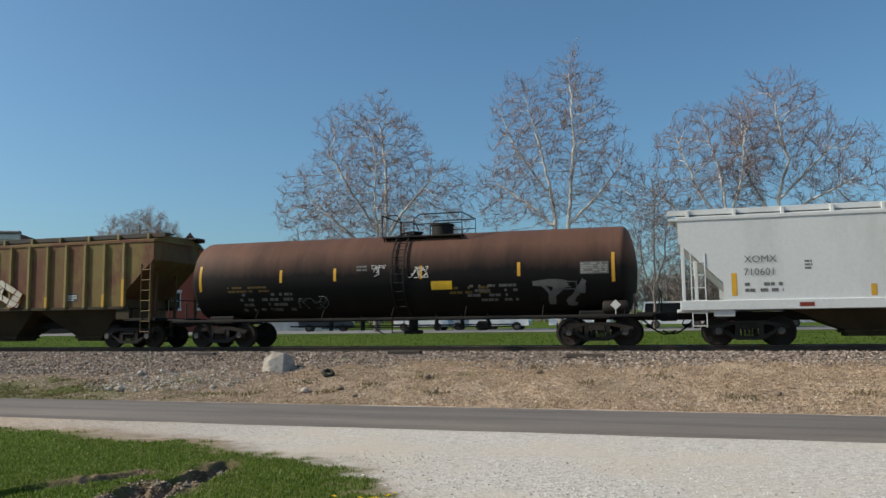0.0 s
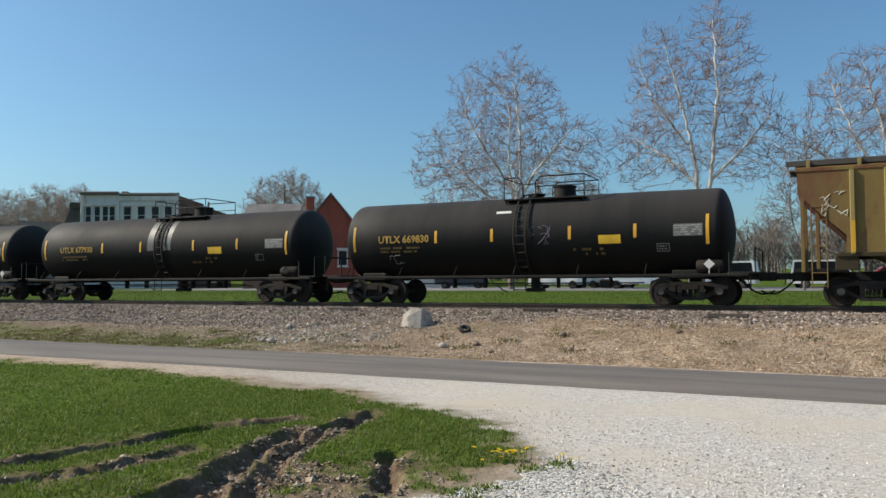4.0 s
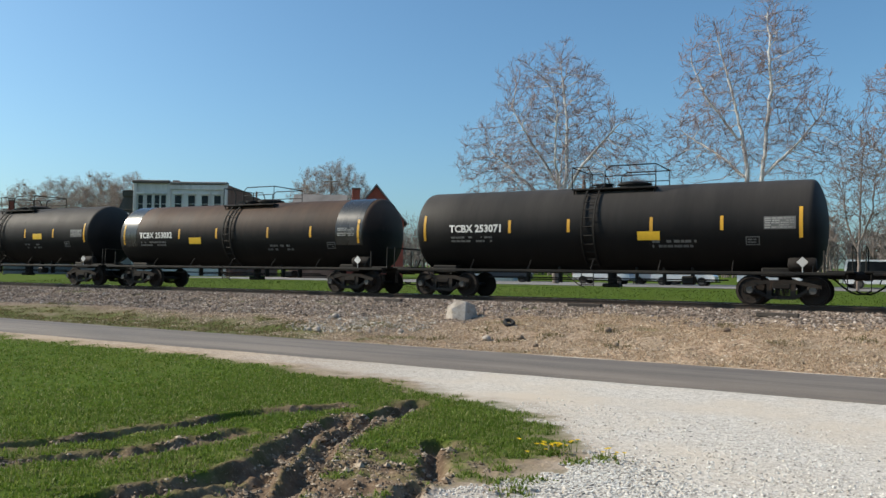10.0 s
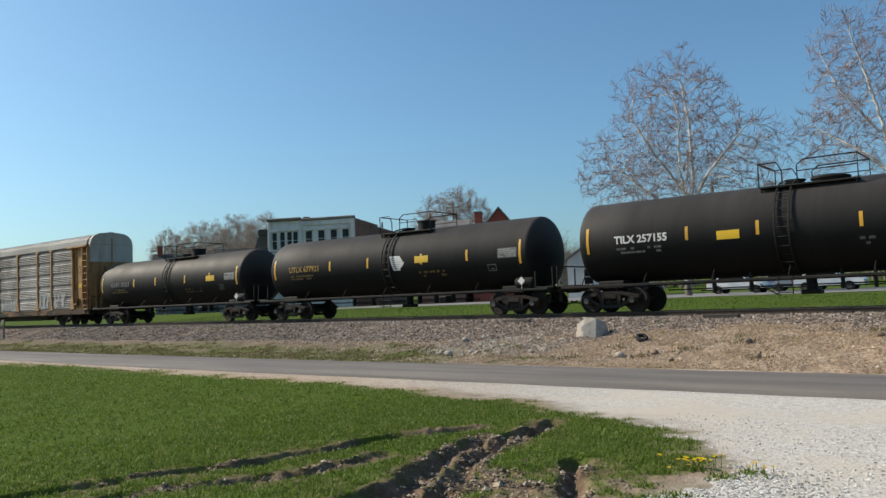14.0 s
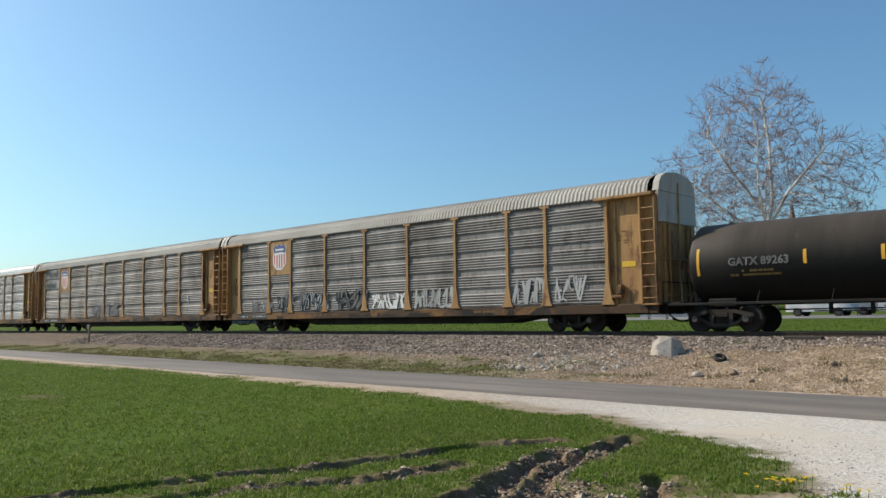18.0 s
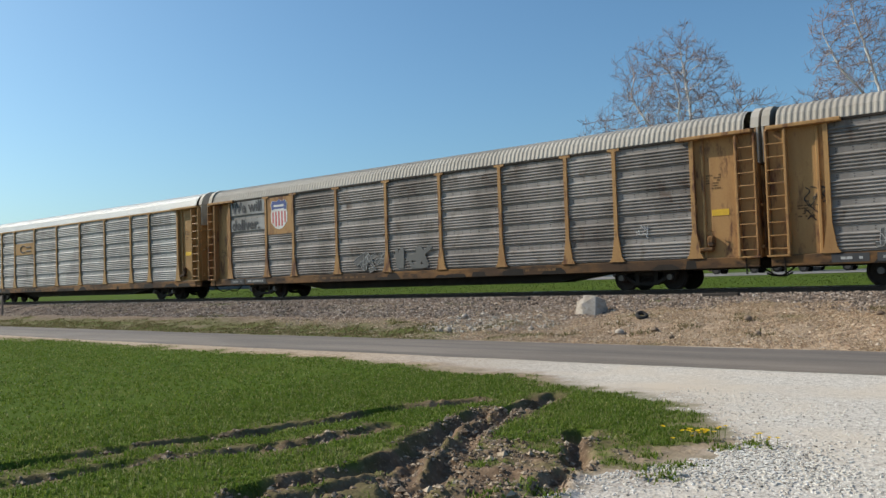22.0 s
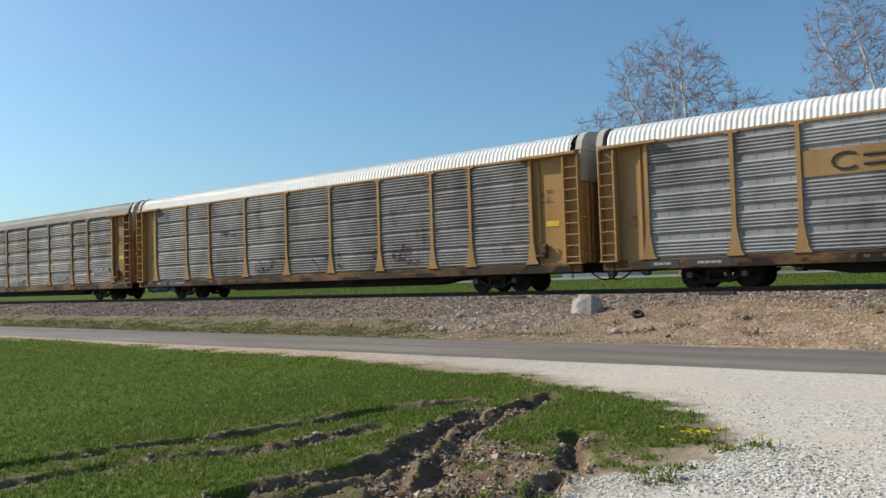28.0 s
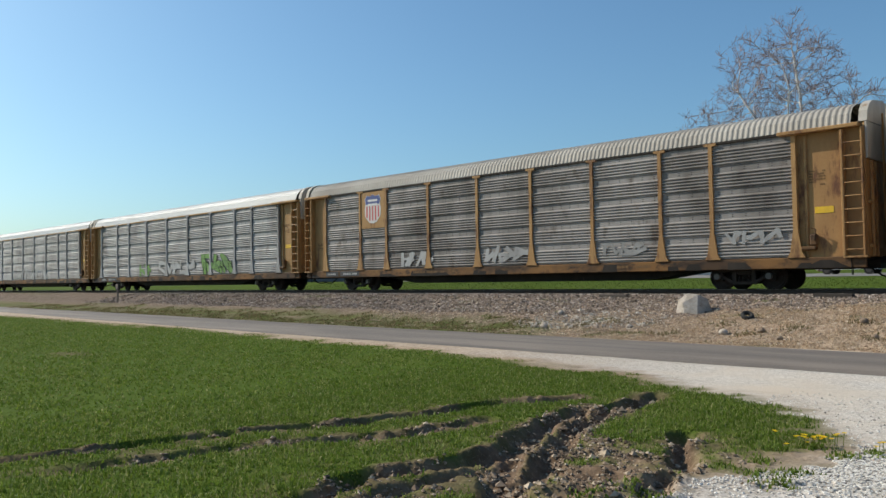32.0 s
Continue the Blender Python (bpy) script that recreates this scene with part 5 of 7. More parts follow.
# loose sleepers on the ballast shoulder
for lx, ly, tn in ((-16.2, 23.9, 4), (-3.2, 23.8, -3), (-9.0, 24.4, 2)):
    tagged(part("loose_timber", Build().chamfer(-0.55, 0.55, -0.09, 0.09, 0, 0.12, 0.015), M_TIE, at=pose(lx, ly, ground_z(lx, ly) - 0.01, 0, 0, tn)), "short rotten timber lying on the ballast", "timber")

# dandelions and small weeds on the drive's edge
M_PETAL = leaf_material("yellow_dandelion_petal", ((0.75, 0.50, 0.02), (0.82, 0.60, 0.03)))
fr = random.Random(9)
for i in range(34):
    x, y = fr.gauss(-2.95, 0.17), fr.gauss(7.3, 0.17)
    if i > 28:
        x, y = fr.gauss(-2.42, 0.08), fr.gauss(7.3, 0.06)
    fl = thing("dandelion", "yellow dandelion flower in the verge", "flower", "dandelions on the verge", at=pose(x, y, ground_z(x, y)))
    hgt = fr.uniform(0.05, 0.12)
    part("stem", Build().rod((0, 0, 0), (0.01, 0, hgt), 0.003, 4), M_BLADE, fl)
    b = Build()
    for k in range(10):
        a = 2 * math.pi * k / 10
        b.face((0.01, 0, hgt), (0.01 + 0.022 * math.cos(a - 0.3), 0.022 * math.sin(a - 0.3), hgt + 0.008), (0.01 + 0.022 * math.cos(a + 0.3), 0.022 * math.sin(a + 0.3), hgt + 0.008))
    part("bloom", b, M_PETAL, fl)


def weeds(name, label, spots, height, spread, per, material, seed):
    rg = np.random.default_rng(seed)
    xy = np.concatenate([np.array(s) + rg.normal(0, spread, (per, 2)) for s in spots])
    return blades(name, xy, lambda g, k: g.uniform(*height, k), material, label, seed + 1, 0.009, 2, 0.9)


weeds("weed_tufts", "low green weeds in the gravel", [(-3.05, 6.4), (-2.7, 6.2), (-2.95, 7.2), (-2.45, 7.3), (-2.9, 6.0), (-2.65, 5.75), (-2.0, 5.2), (-3.0, 4.7), (-2.6, 7.0), (-3.3, 5.0), (-3.4, 4.6)], (0.02, 0.055), 0.08, 40, M_BLADE, 71)
weeds("bank_weeds", "dry brown weeds on the bank", [(-6.7, 19.9), (-8.8, 18.4), (-5.9, 18.1), (-4.2, 21.9), (-7.9, 18.9), (-12.8, 19.0), (-13.4, 18.2), (-16.5, 19.2), (-2.5, 19.5), (0.8, 18.2), (-10.8, 18.0), (-1.0, 20.8), (3.2, 19.0), (-9.9, 19.3)], (0.03, 0.10), 0.2, 60, M_DRYBLADE, 73)

# ---- rolling stock: common parts ----
COUPLERS = [17.0, -0.95, -18.75, -36.65, -52.45, -69.4, -86.8, -102.7, -118.9, -135.2, -152.15, -168.3, -195.9, -224.6, -253.25, -281.85]
COUPLERS += [-281.85 - 28.5 * k for k in range(1, 5)]
TRAIN, WHEELS = [], []
WHEEL_R = 0.43


def mesh_wheelset():
    b = Build()
    for s in (-1, 1):
        prof = [(0.0, 0.05), (0.0, 0.46), (0.03, 0.47), (0.035, WHEEL_R + 0.005), (0.13, WHEEL_R - 0.004), (0.14, WHEEL_R - 0.05),
                (0.11, WHEEL_R - 0.07), (0.10, 0.16), (0.17, 0.13), (0.17, 0.05)]
        prof = [(0.69 + x, r) for x, r in prof]
        m = pose(0, 0, 0, 0, 0, 90 if s > 0 else -90)
        b.turn(prof, 28, m)
        for k in range(6):
            a = 2 * math.pi * k / 6
            b.rod(m @ Vector((0.795, 0.26 * math.cos(a), 0.26 * math.sin(a))), m @ Vector((0.812, 0.26 * math.cos(a), 0.26 * math.sin(a))), 0.035, 8)
    b.rod((0, -0.95, 0), (0, 0.95, 0), 0.075, 12)
    return soft(b.mesh("wheelset", M_WHEEL), 35)


def mesh_sideframe():
    """Cast side frame: an arched top member, dropped bottom member, columns and axle boxes."""
    b = Build()
    top = [(-1.1, 0.50), (-1.1, 0.60), (-0.85, 0.66), (-0.42, 0.75), (0.42, 0.75), (0.85, 0.66), (1.1, 0.60), (1.1, 0.50), (0.83, 0.55), (0.38, 0.64), (-0.38, 0.64), (-0.83, 0.55)]
    low = [(-0.80, 0.42), (-0.36, 0.17), (0.36, 0.17), (0.80, 0.42), (0.74, 0.50), (0.32, 0.27), (-0.32, 0.27), (-0.74, 0.50)]
    for o in (top, low):
        b.prism(o, "y", -0.09, 0.09)
    for s in (-1, 1):
        b.prism([(s * 0.40, 0.22), (s * 0.26, 0.22), (s * 0.26, 0.70), (s * 0.40, 0.70)], "y", -0.08, 0.08)
        b.chamfer(s * 0.875 - 0.16, s * 0.875 + 0.16, -0.10, 0.11, 0.30, 0.58, 0.03)
    return b.mesh("side_frame", M_TRUCK)


def mesh_springs():
    b = Build()
    for x in (-0.17, -0.055, 0.06, 0.175):
        for k in range(6):
            b.rod((x, 0, 0.275 + k * 0.035), (x, 0, 0.295 + k * 0.035), 0.052, 10)
    b.chamfer(-0.25, 0.25, -0.1, 0.1, 0.49, 0.64, 0.02)
    return b.mesh("spring_nest", M_TRUCK)


def mesh_bolster():
    b = Build()
    b.chamfer(-0.20, 0.20, -1.0, 1.0, 0.48, 0.74, 0.04)
    b.rod((0, 0, 0.7), (0, 0, 0.84), 0.2, 16)
    for s in (-1, 1):
        b.chamfer(s * 0.45 - 0.05, s * 0.45 + 0.05, -0.8, 0.8, 0.34, 0.46, 0.02)
    return b.mesh("bolster", M_BLACK)


ME_WHEELSET, ME_SIDE, ME_SPRING, ME_BOLSTER = mesh_wheelset(), mesh_sideframe(), mesh_springs(), mesh_bolster()
ME_CAP = soft(Build().rod((0, -0.13, 0.44), (0, 0.0, 0.44), 0.10, 14).mesh("bearing_cap", M_HUB), 40)


def mesh_coupler():
    b = Build()
    b.chamfer(-0.75, 0.05, -0.09, 0.09, 0.80, 1.0, 0.03)
    b.chamfer(0.02, 0.33, -0.16, 0.12, 0.76, 1.04, 0.05)
    b.chamfer(0.2, 0.36, 0.02, 0.16, 0.80, 1.0, 0.04)
    return soft(b.mesh("coupler", M_TRUCK), 40)


ME_HOSE = soft(Build().path([(-0.55, -0.30, 0.85), (-0.4, -0.35, 0.74), (-0.22, -0.36, 0.56), (-0.02, -0.33, 0.42), (0.15, -0.28, 0.36), (0.35, -0.2, 0.38), (0.5, -0.1, 0.46)], 0.03, 6).mesh("air_hose", M_BLACK), 70)
ME_LEVER = Build().path([(-0.3, -0.15, 1.02), (-0.22, -0.8, 0.86), (-0.18, -1.2, 0.84), (-0.1, -1.42, 0.66)], 0.018, 6).mesh("uncoupling_lever", M_TRUCK)


ME_COUPLER = mesh_coupler()
# children of a part can go no deeper, so a truck is a part and its wheelsets and frames are its pieces


def add_truck(car, x):
    t = part("truck", ME_BOLSTER, M_BLACK, car, at=pose(x, 0, 0))
    for s in (-1, 1):
        part("side_frame", ME_SIDE, M_TRUCK, t, at=pose(0, s * 1.0, 0))
        part("spring_nest", ME_SPRING, M_TRUCK, t, at=pose(0, s * 1.0, 0))
        w = part("wheelset", ME_WHEELSET, M_WHEEL, t, at=pose(s * 0.875, 0, WHEEL_R))
        WHEELS.append((w, s * 0.875))
    for sx in (-1, 1):
        part("bearing_cap", ME_CAP, M_HUB, t, "bright worn steel bearing cap", at=pose(sx * 0.875, -1.09, 0))
    return t


def running_gear(car, length, trucks):
    for x in trucks:
        add_truck(car, x)
    for m in (pose(length / 2 - 0.3, 0, 0), pose(-length / 2 + 0.3, 0, 0, 0, 0, 180)):
        part("coupler", ME_COUPLER, M_TRUCK, car, at=m)
        part("air_hose", ME_HOSE, M_BLACK, car, at=m)
        part("uncoupling_lever", ME_LEVER, M_TRUCK, car, at=m)


def lettering(car, text, x, z, size, material, y_of, label="", bold=0.0):
    """Raised stencil lettering on the near side, bent to the shell by y_of(z)."""
    cu = bpy.data.curves.new("lettering", "FONT")
    cu.body, cu.size, cu.resolution_u, cu.offset = text, size, 2, bold
    tmp = bpy.data.objects.new("lettering", cu)
    me = bpy.data.meshes.new_from_object(tmp)
    bpy.data.objects.remove(tmp)
    for v in me.vertices:
        zz = z + v.co.y
        v.co = Vector((x + v.co.x, y_of(zz) - 0.02, zz))
    me.materials.clear()
    me.materials.append(material)
    return part("lettering", me, material, car, label)


def patch(b, x0, x1, z0, z1, y_of, off=0.006, n=4):
    """A thin applied sheet on the near side, following the shell."""
    zs = [z0 + (z1 - z0) * k / n for k in range(n + 1)]
    b.sheet([x0, x1], zs, lambda x, z: (x, y_of(z) - off, z))
    return b


def bars(b, x0, x1, z0, z1, rows, y_of, rng, fill=0.8, off=0.006):
    """Rows of small bars in place of writing that cannot be read."""
    h = (z1 - z0) / rows
    for r in range(rows):
        x = x0
        while x < x1 - 0.02:
            w = min(rng.uniform(0.05, 0.22), x1 - x)
            if rng.random() < fill:
                patch(b, x, x + w * 0.85, z0 + r * h + h * 0.2, z0 + r * h + h * 0.75, y_of, off, 1)
            x += w
    return b


def blob_letters(car, x0, x1, z0, z1, y_of, rng, material, label, outline=None, slots=4, off=0.009):
    """Spray-painted tag: thick slanted strokes with no readable letters, and a thin line round them."""
    b, o = Build(), Build()
    w, h = (x1 - x0) / slots, z1 - z0
    lay = 0
    for k in range(slots):
        cx, cz = x0 + w * (k + 0.5), (z0 + z1) / 2
        lean = rng.uniform(-0.12, 0.2) * h
        spots = [(u, q) for u in (-0.42, 0.0, 0.42) for q in (-0.45, 0.0, 0.45)]
        rng.shuffle(spots)
        line = [(cx + (u + rng.uniform(-0.1, 0.1)) * w * 1.05 + lean * q, cz + (q + rng.uniform(-0.08, 0.08)) * h) for u, q in spots[:5]]
        line[1:4] = sorted(line[1:4])
        for (ax, az), (bx, bz) in zip(line, line[1:]):
            d = max(math.hypot(bx - ax, bz - az), 0.01)
            th = min(w, h) * rng.uniform(0.11, 0.22)
            nx, nz = -(bz - az) / d * th, (bx - ax) / d * th
            ex, ez = (bx - ax) / d * th * 0.6, (bz - az) / d * th * 0.6
            lay += 1
            yo = off + 0.0008 * (lay % 7)
            rows = []
            for i in range(4):
                f = i / 3
                g = rng.uniform(0.7, 1.2)
                px, pz = ax - ex + (bx - ax + 2 * ex) * f, az - ez + (bz - az + 2 * ez) * f
                rows.append(((px + nx * g, pz + nz * g), (px - nx * g, pz - nz * g)))
            n0 = len(b.v)
            for l, r in rows:
                for px, pz in (l, r):
                    pz = min(max(pz, z0 - 0.06), z1 + 0.12)
                    b.v.append((px, y_of(pz) - yo, pz))
            for i in range(3):
                b.f.append((n0 + 2 * i, n0 + 2 * i + 1, n0 + 2 * i + 3, n0 + 2 * i + 2))
            if outline:
                for side in (0, 1):
                    for i in range(3):
                        p, q = b.v[n0 + 2 * i + side], b.v[n0 + 2 * i + 2 + side]
                        if (Vector(p) - Vector(q)).length > 0.02:
                            o.rod((p[0], p[1] - 0.004, p[2]), (q[0], q[1] - 0.004, q[2]), 0.012, 4)
    t = tagged(part("graffiti", b, material, car, label), label, kind="stuff")
    if outline:
        tagged(part("graffiti_outline", o, outline, t), kind="stuff")
    return t


# ---- tank cars ----
def ring(b, x, r0, r1, zc, a0, a1, w, n=14):
    """A flat band bent round the shell between two angles (90 is the top)."""
    for k in range(n):
        q0, q1 = radians(a0 + (a1 - a0) * k / n), radians(a0 + (a1 - a0) * (k + 1) / n)
        p = [(x + s * w / 2, -rr * math.cos(q), zc + rr * math.sin(q)) for s in (-1, 1) for rr in (r0, r1) for q in (q0, q1)]
        n0 = len(b.v)
        b.v += p
        for f in ((0, 1, 3, 2), (4, 6, 7, 5), (2, 3, 7, 6), (0, 4, 5, 1), (0, 2, 6, 4), (1, 5, 7, 3)):
            b.f.append(tuple(n0 + i for i in f))


def tank_car(k, label, shell, mark, number, ink, zc=2.32, r=1.42, dome="tall", ladder_x=0.25, tapes=(), signs=(), extra=None,
             band=None, rails_low=False, seed=1):
    rng = random.Random(seed)
    L = COUPLERS[k] - COUPLERS[k + 1]
    car = thing("tank_car", label, "tank car", "tank cars of the freight train")
    TRAIN.append((car, (COUPLERS[k] + COUPLERS[k + 1]) / 2))
    h = L / 2 - (0.78 if k in (5, 7, 8, 9) else 0.92)
    y_of = lambda z: -math.sqrt(max(r * r - (z - zc) ** 2, 0.05))
    # shell with dished heads; the barrel sags a little towards the middle
    head = ((0.02, 0.0), (0.25, 0.02), (0.5, 0.075), (0.7, 0.15), (0.84, 0.225), (0.92, 0.285), (0.965, 0.34), (0.99, 0.40), (1.0, 0.47))
    prof = [(-h + d, r * q) for q, d in head]
    prof += [(x, r) for x in (-4.6, -4.585, -1.9, -1.885, 1.9, 1.915, 4.6, 4.615)]
    prof += [(-x, q) for x, q in reversed(prof[:9])]
    prof = [(x, q + (0.004 if abs(abs(x) - 1.9) < 0.001 or abs(abs(x) - 4.6) < 0.001 else 0)) for x, q in prof]
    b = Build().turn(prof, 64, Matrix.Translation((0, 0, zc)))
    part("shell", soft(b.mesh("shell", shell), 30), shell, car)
    for x in (-4.6, -1.9, 1.9, 4.6):
        weld = Build()
        ring(weld, x, r + 0.001, r + 0.008, zc, -60, 240, 0.03, 24)
        part("weld_seam", weld, shell, car)
    if band:
        bb = Build()
        for x0, x1 in band[1]:
            n = 20
            bb.sheet([x0, x1], [radians(-5 + 190 * i / n) for i in range(n + 1)], lambda x, a: (x, -(r + 0.012) * math.cos(a), zc + (r + 0.012) * math.sin(a)))
        part("repair_band", soft(bb.mesh("repair_band", band[0]), 60), band[0], car, band[2])
    # centre sill stubs, end platforms and side running boards
    for s in (-1, 1):
        part("stub_sill", Build().chamfer(s * (h + 0.1) - 0.9, s * (h + 0.1) + 0.6, -0.33, 0.33, 0.80, 0.975, 0.02), M_BLACK, car)
        part("body_bolster", Build().chamfer(s * (h - 1.3) - 0.5, s * (h - 1.3) + 0.5, -1.05, 1.05, 0.84, 1.12, 0.04), M_BLACK, car)
        part("end_platform", Build().chamfer(s * (h + 0.36) - 0.36, s * (h + 0.36) + 0.36, -1.42, 1.42, 0.98, 1.04, 0.01), M_BLACK, car)
    for s in (-1, 1):
        b = Build().chamfer(-h - 0.5, h + 0.5, s * 1.40 - 0.06, s * 1.40 + 0.06, 0.90, 0.99, 0.015)
        part("side_sill", b, M_BLACK, car)
    for x in [-h + 0.35 + i * (2 * h - 0.7) / 6 for i in range(7)]:
        part("sill_bracket", Build().path([(x, -1.40, 0.97), (x, -1.40, 1.06), (x, -1.18, 1.32)], 0.02, 5), M_BLACK, car)
    for s in (-1, 1):
        part("grab_post", Build().rod((s * (h - 0.05), -1.38, 0.98), (s * (h - 0.05), -1.38, 1.62), 0.03, 6), M_BLACK, car)
        e = s * (h + 0.68)
        part("end_hand_rail", Build().path([(e, -1.38, 1.0), (e, -1.38, 1.75), (e, 1.38, 1.75), (e, 1.38, 1.0)], 0.02, 6), M_BLACK, car)
    for s in (-1, 1):
        lb = Build()
        for y in (-1.46, -1.34):
            lb.rod((s * (h + 0.55), y, 0.45), (s * (h + 0.55), y, 0.95), 0.014, 5)
        lb.rod((s * (h + 0.55), -1.46, 0.47), (s * (h + 0.55), -1.34, 0.47), 0.014, 5)
        part("sill_step", lb, M_BLACK, car)
    # side ladder hugging the shell, safety cage of one hoop
    ld = Build()
    for x in (ladder_x - 0.21, ladder_x + 0.21):
        ring(ld, x, r + 0.07, r + 0.12, zc, -62, 84, 0.05, 14)
    for i in range(13):
        a = radians(-55 + i * 11)
        ld.rod((ladder_x - 0.21, -(r + 0.095) * math.cos(a), zc + (r + 0.095) * math.sin(a)), (ladder_x + 0.21, -(r + 0.095) * math.cos(a), zc + (r + 0.095) * math.sin(a)), 0.016, 5)
    part("ladder", ld, M_BLACK, car)
    ls = Build()
    for x in (ladder_x - 0.21, ladder_x + 0.21):
        ls.rod((x, -1.46, 1.0), (x, -1.46, 0.45), 0.018, 5)
    for z in (0.5, 0.75):
        ls.rod((ladder_x - 0.21, -1.46, z), (ladder_x + 0.21, -1.46, z), 0.016, 5)
    part("ladder_step", ls, M_BLACK, car)
    top = zc + r
    # top platform, hatch dome and rails
    pf = Build().chamfer(ladder_x - 0.75, ladder_x + 2.1, -0.95, 0.95, top - 0.16, top - 0.11, 0.01)
    for x in (ladder_x - 0.7, ladder_x + 2.05):
        for s in (-1, 1):
            pf.rod((x, s * 0.9, top - 0.14), (x, s * 0.82, top - 0.34), 0.03, 6)
    part("top_platform", pf, M_BLACK, car)
    dx = ladder_x + 1.15
    if dome == "tall":
        d = Build().turn([(0, 0.36), (0.0, 0.38), (0.34, 0.38), (0.36, 0.42), (0.40, 0.42), (0.42, 0.36), (0.46, 0.02)], 22, Matrix.Translation((dx, 0, top - 0.06)) @ Matrix.Rotation(-math.pi / 2, 4, "Y"))
    else:
        d = Build().turn([(0, 0.50), (0.08, 0.50), (0.09, 0.58), (0.14, 0.58), (0.2, 0.4), (0.22, 0.02)], 22, Matrix.Translation((dx, 0, top - 0.05)) @ Matrix.Rotation(-math.pi / 2, 4, "Y"))
    part("valve_housing", soft(d.mesh("valve_housing", M_BLACK), 40), M_BLACK, car)
    d = Build().turn([(0, 0.28), (0.12, 0.28), (0.13, 0.33), (0.17, 0.33), (0.2, 0.02)], 18, Matrix.Translation((ladder_x + 0.1, 0, top - 0.05)) @ Matrix.Rotation(-math.pi / 2, 4, "Y"))
    part("manway", soft(d.mesh("manway", M_BLACK), 40), M_BLACK, car)
    rl = Build()
    hgt = 0.42 if rails_low else 0.62
    for s in (-1, 1):
        x0, x1 = ladder_x - 0.75, ladder_x + 2.1
        rl.path([(x0, s * 0.93, top - 0.14), (x0, s * 0.93, top + hgt), (x0 + 0.55, s * 0.93, top + hgt), (x0 + 0.7, s * 0.93, top + hgt * 0.55), (x0 + 0.7, s * 0.93, top - 0.14)], 0.021, 6)
        rl.path([(x0 + 1.15, s * 0.93, top - 0.14), (x0 + 1.15, s * 0.93, top + hgt * 0.75), (x0 + 1.35, s * 0.93, top + hgt), (x1, s * 0.93, top + hgt), (x1, s * 0.93, top - 0.14)], 0.021, 6)
        rl.rod((x0 + 1.15, s * 0.93, top + hgt * 0.45), (x1, s * 0.93, top + hgt * 0.45), 0.017, 5)
    for x in (ladder_x - 0.75, ladder_x + 2.1):
        rl.rod((x, -0.93, top + hgt), (x, 0.93, top + hgt), 0.021, 6)
    part("safety_rail", rl, M_BLACK, car)
    # underside: outlet, brake rigging, reservoir
    u = Build()
    u.rod((0.3, 0, zc - r + 0.05), (0.3, 0, 0.50), 0.16, 14)
    u.chamfer(0.0, 0.6, -0.22, 0.22, 0.42, 0.56, 0.04)
    u.rod((-4.2, -0.5, 0.72), (4.2, -0.5, 0.72), 0.025, 6)
    u.rod((-3.4, 0.4, 0.66), (3.8, 0.4, 0.66), 0.022, 6)
    for x in (-2.6, -1.4, 1.3, 2.2, 3.1):
        u.chamfer(x - 0.04, x + 0.04, -0.62, -0.4, 0.56, zc - r + 0.16, 0.01)
    u.path([(-1.0, -0.9, 0.8), (-0.6, -0.9, 0.5), (-0.4, -0.9, 0.42)], 0.02, 5)
    part("outlet_and_rigging", u, M_BLACK, car)
    res = Build().turn([(0, 0.05), (0.02, 0.17), (0.08, 0.2), (0.72, 0.2), (0.78, 0.17), (0.8, 0.05)], 16, Matrix.Translation((h - 1.05, -1.12, 1.22)))
    part("air_reservoir", soft(res.mesh("air_reservoir", M_TRUCK), 40), M_TRUCK, car, "dusty grey air reservoir")
    vb = Build().chamfer(2.9, 3.3, -1.25, -0.85, 0.56, 0.84, 0.05)
    part("brake_valve", vb, M_BLACK, car)
    # markings
    for x in tapes or [v * h / 7 for v in (-2.94, -0.79, 1.98, 4.13)]:
        part("reflective_tape", patch(Build(), x - 0.05, x + 0.05, zc - 0.17, zc + 0.27, y_of), M_YELLOWTAPE, car)
    for s in (-1, 1):
        part("reflective_tape", patch(Build(), s * (h - 0.66) - 0.05, s * (h - 0.66) + 0.05, zc - 0.42, zc + 0.5, y_of, 0.012, 8), M_YELLOWTAPE, car, "long yellow reflective strip")
    for x, z in signs or ((3.3, 2.12),):
        part("sign_plate", patch(Build(), x - 0.36, x + 0.36, z - 0.14, z + 0.14, y_of, 0.012), M_SIGN, car, "blank yellow warning plate")
    if mark:
        lettering(car, f"{mark} {number}", -h + 1.7, zc - 0.12, 0.36, ink, y_of, "stencilled reporting mark", 0.012)
    sm = Build()
    bars(sm, -h + 1.75, -h + 3.4, zc - 0.5, zc - 0.24, 2, y_of, rng)
    bars(sm, 2.0, 3.4, zc - 0.72, zc - 0.42, 2, y_of, rng, 0.5)
    tagged(part("small_lettering", sm, M_GREYSTEN if ink is M_WHITE else M_YDIM, car, "rows of small faded lettering"), kind="stuff")
    pl = Build()
    patch(pl, h - 1.68, h - 0.80, zc - 0.16, zc + 0.22, y_of, 0.004)
    part("stencil_panel", pl, M_GREYSTEN, car, "grey service stencil panel")
    pb = Build()
    bars(pb, h - 1.65, h - 0.83, zc - 0.14, zc + 0.2, 5, y_of, rng, 0.85, 0.010)
    tagged(part("panel_lettering", pb, M_PALESTEN, car), kind="stuff")
    sq = Build()
    x, z = h - 2.0, zc - 0.5
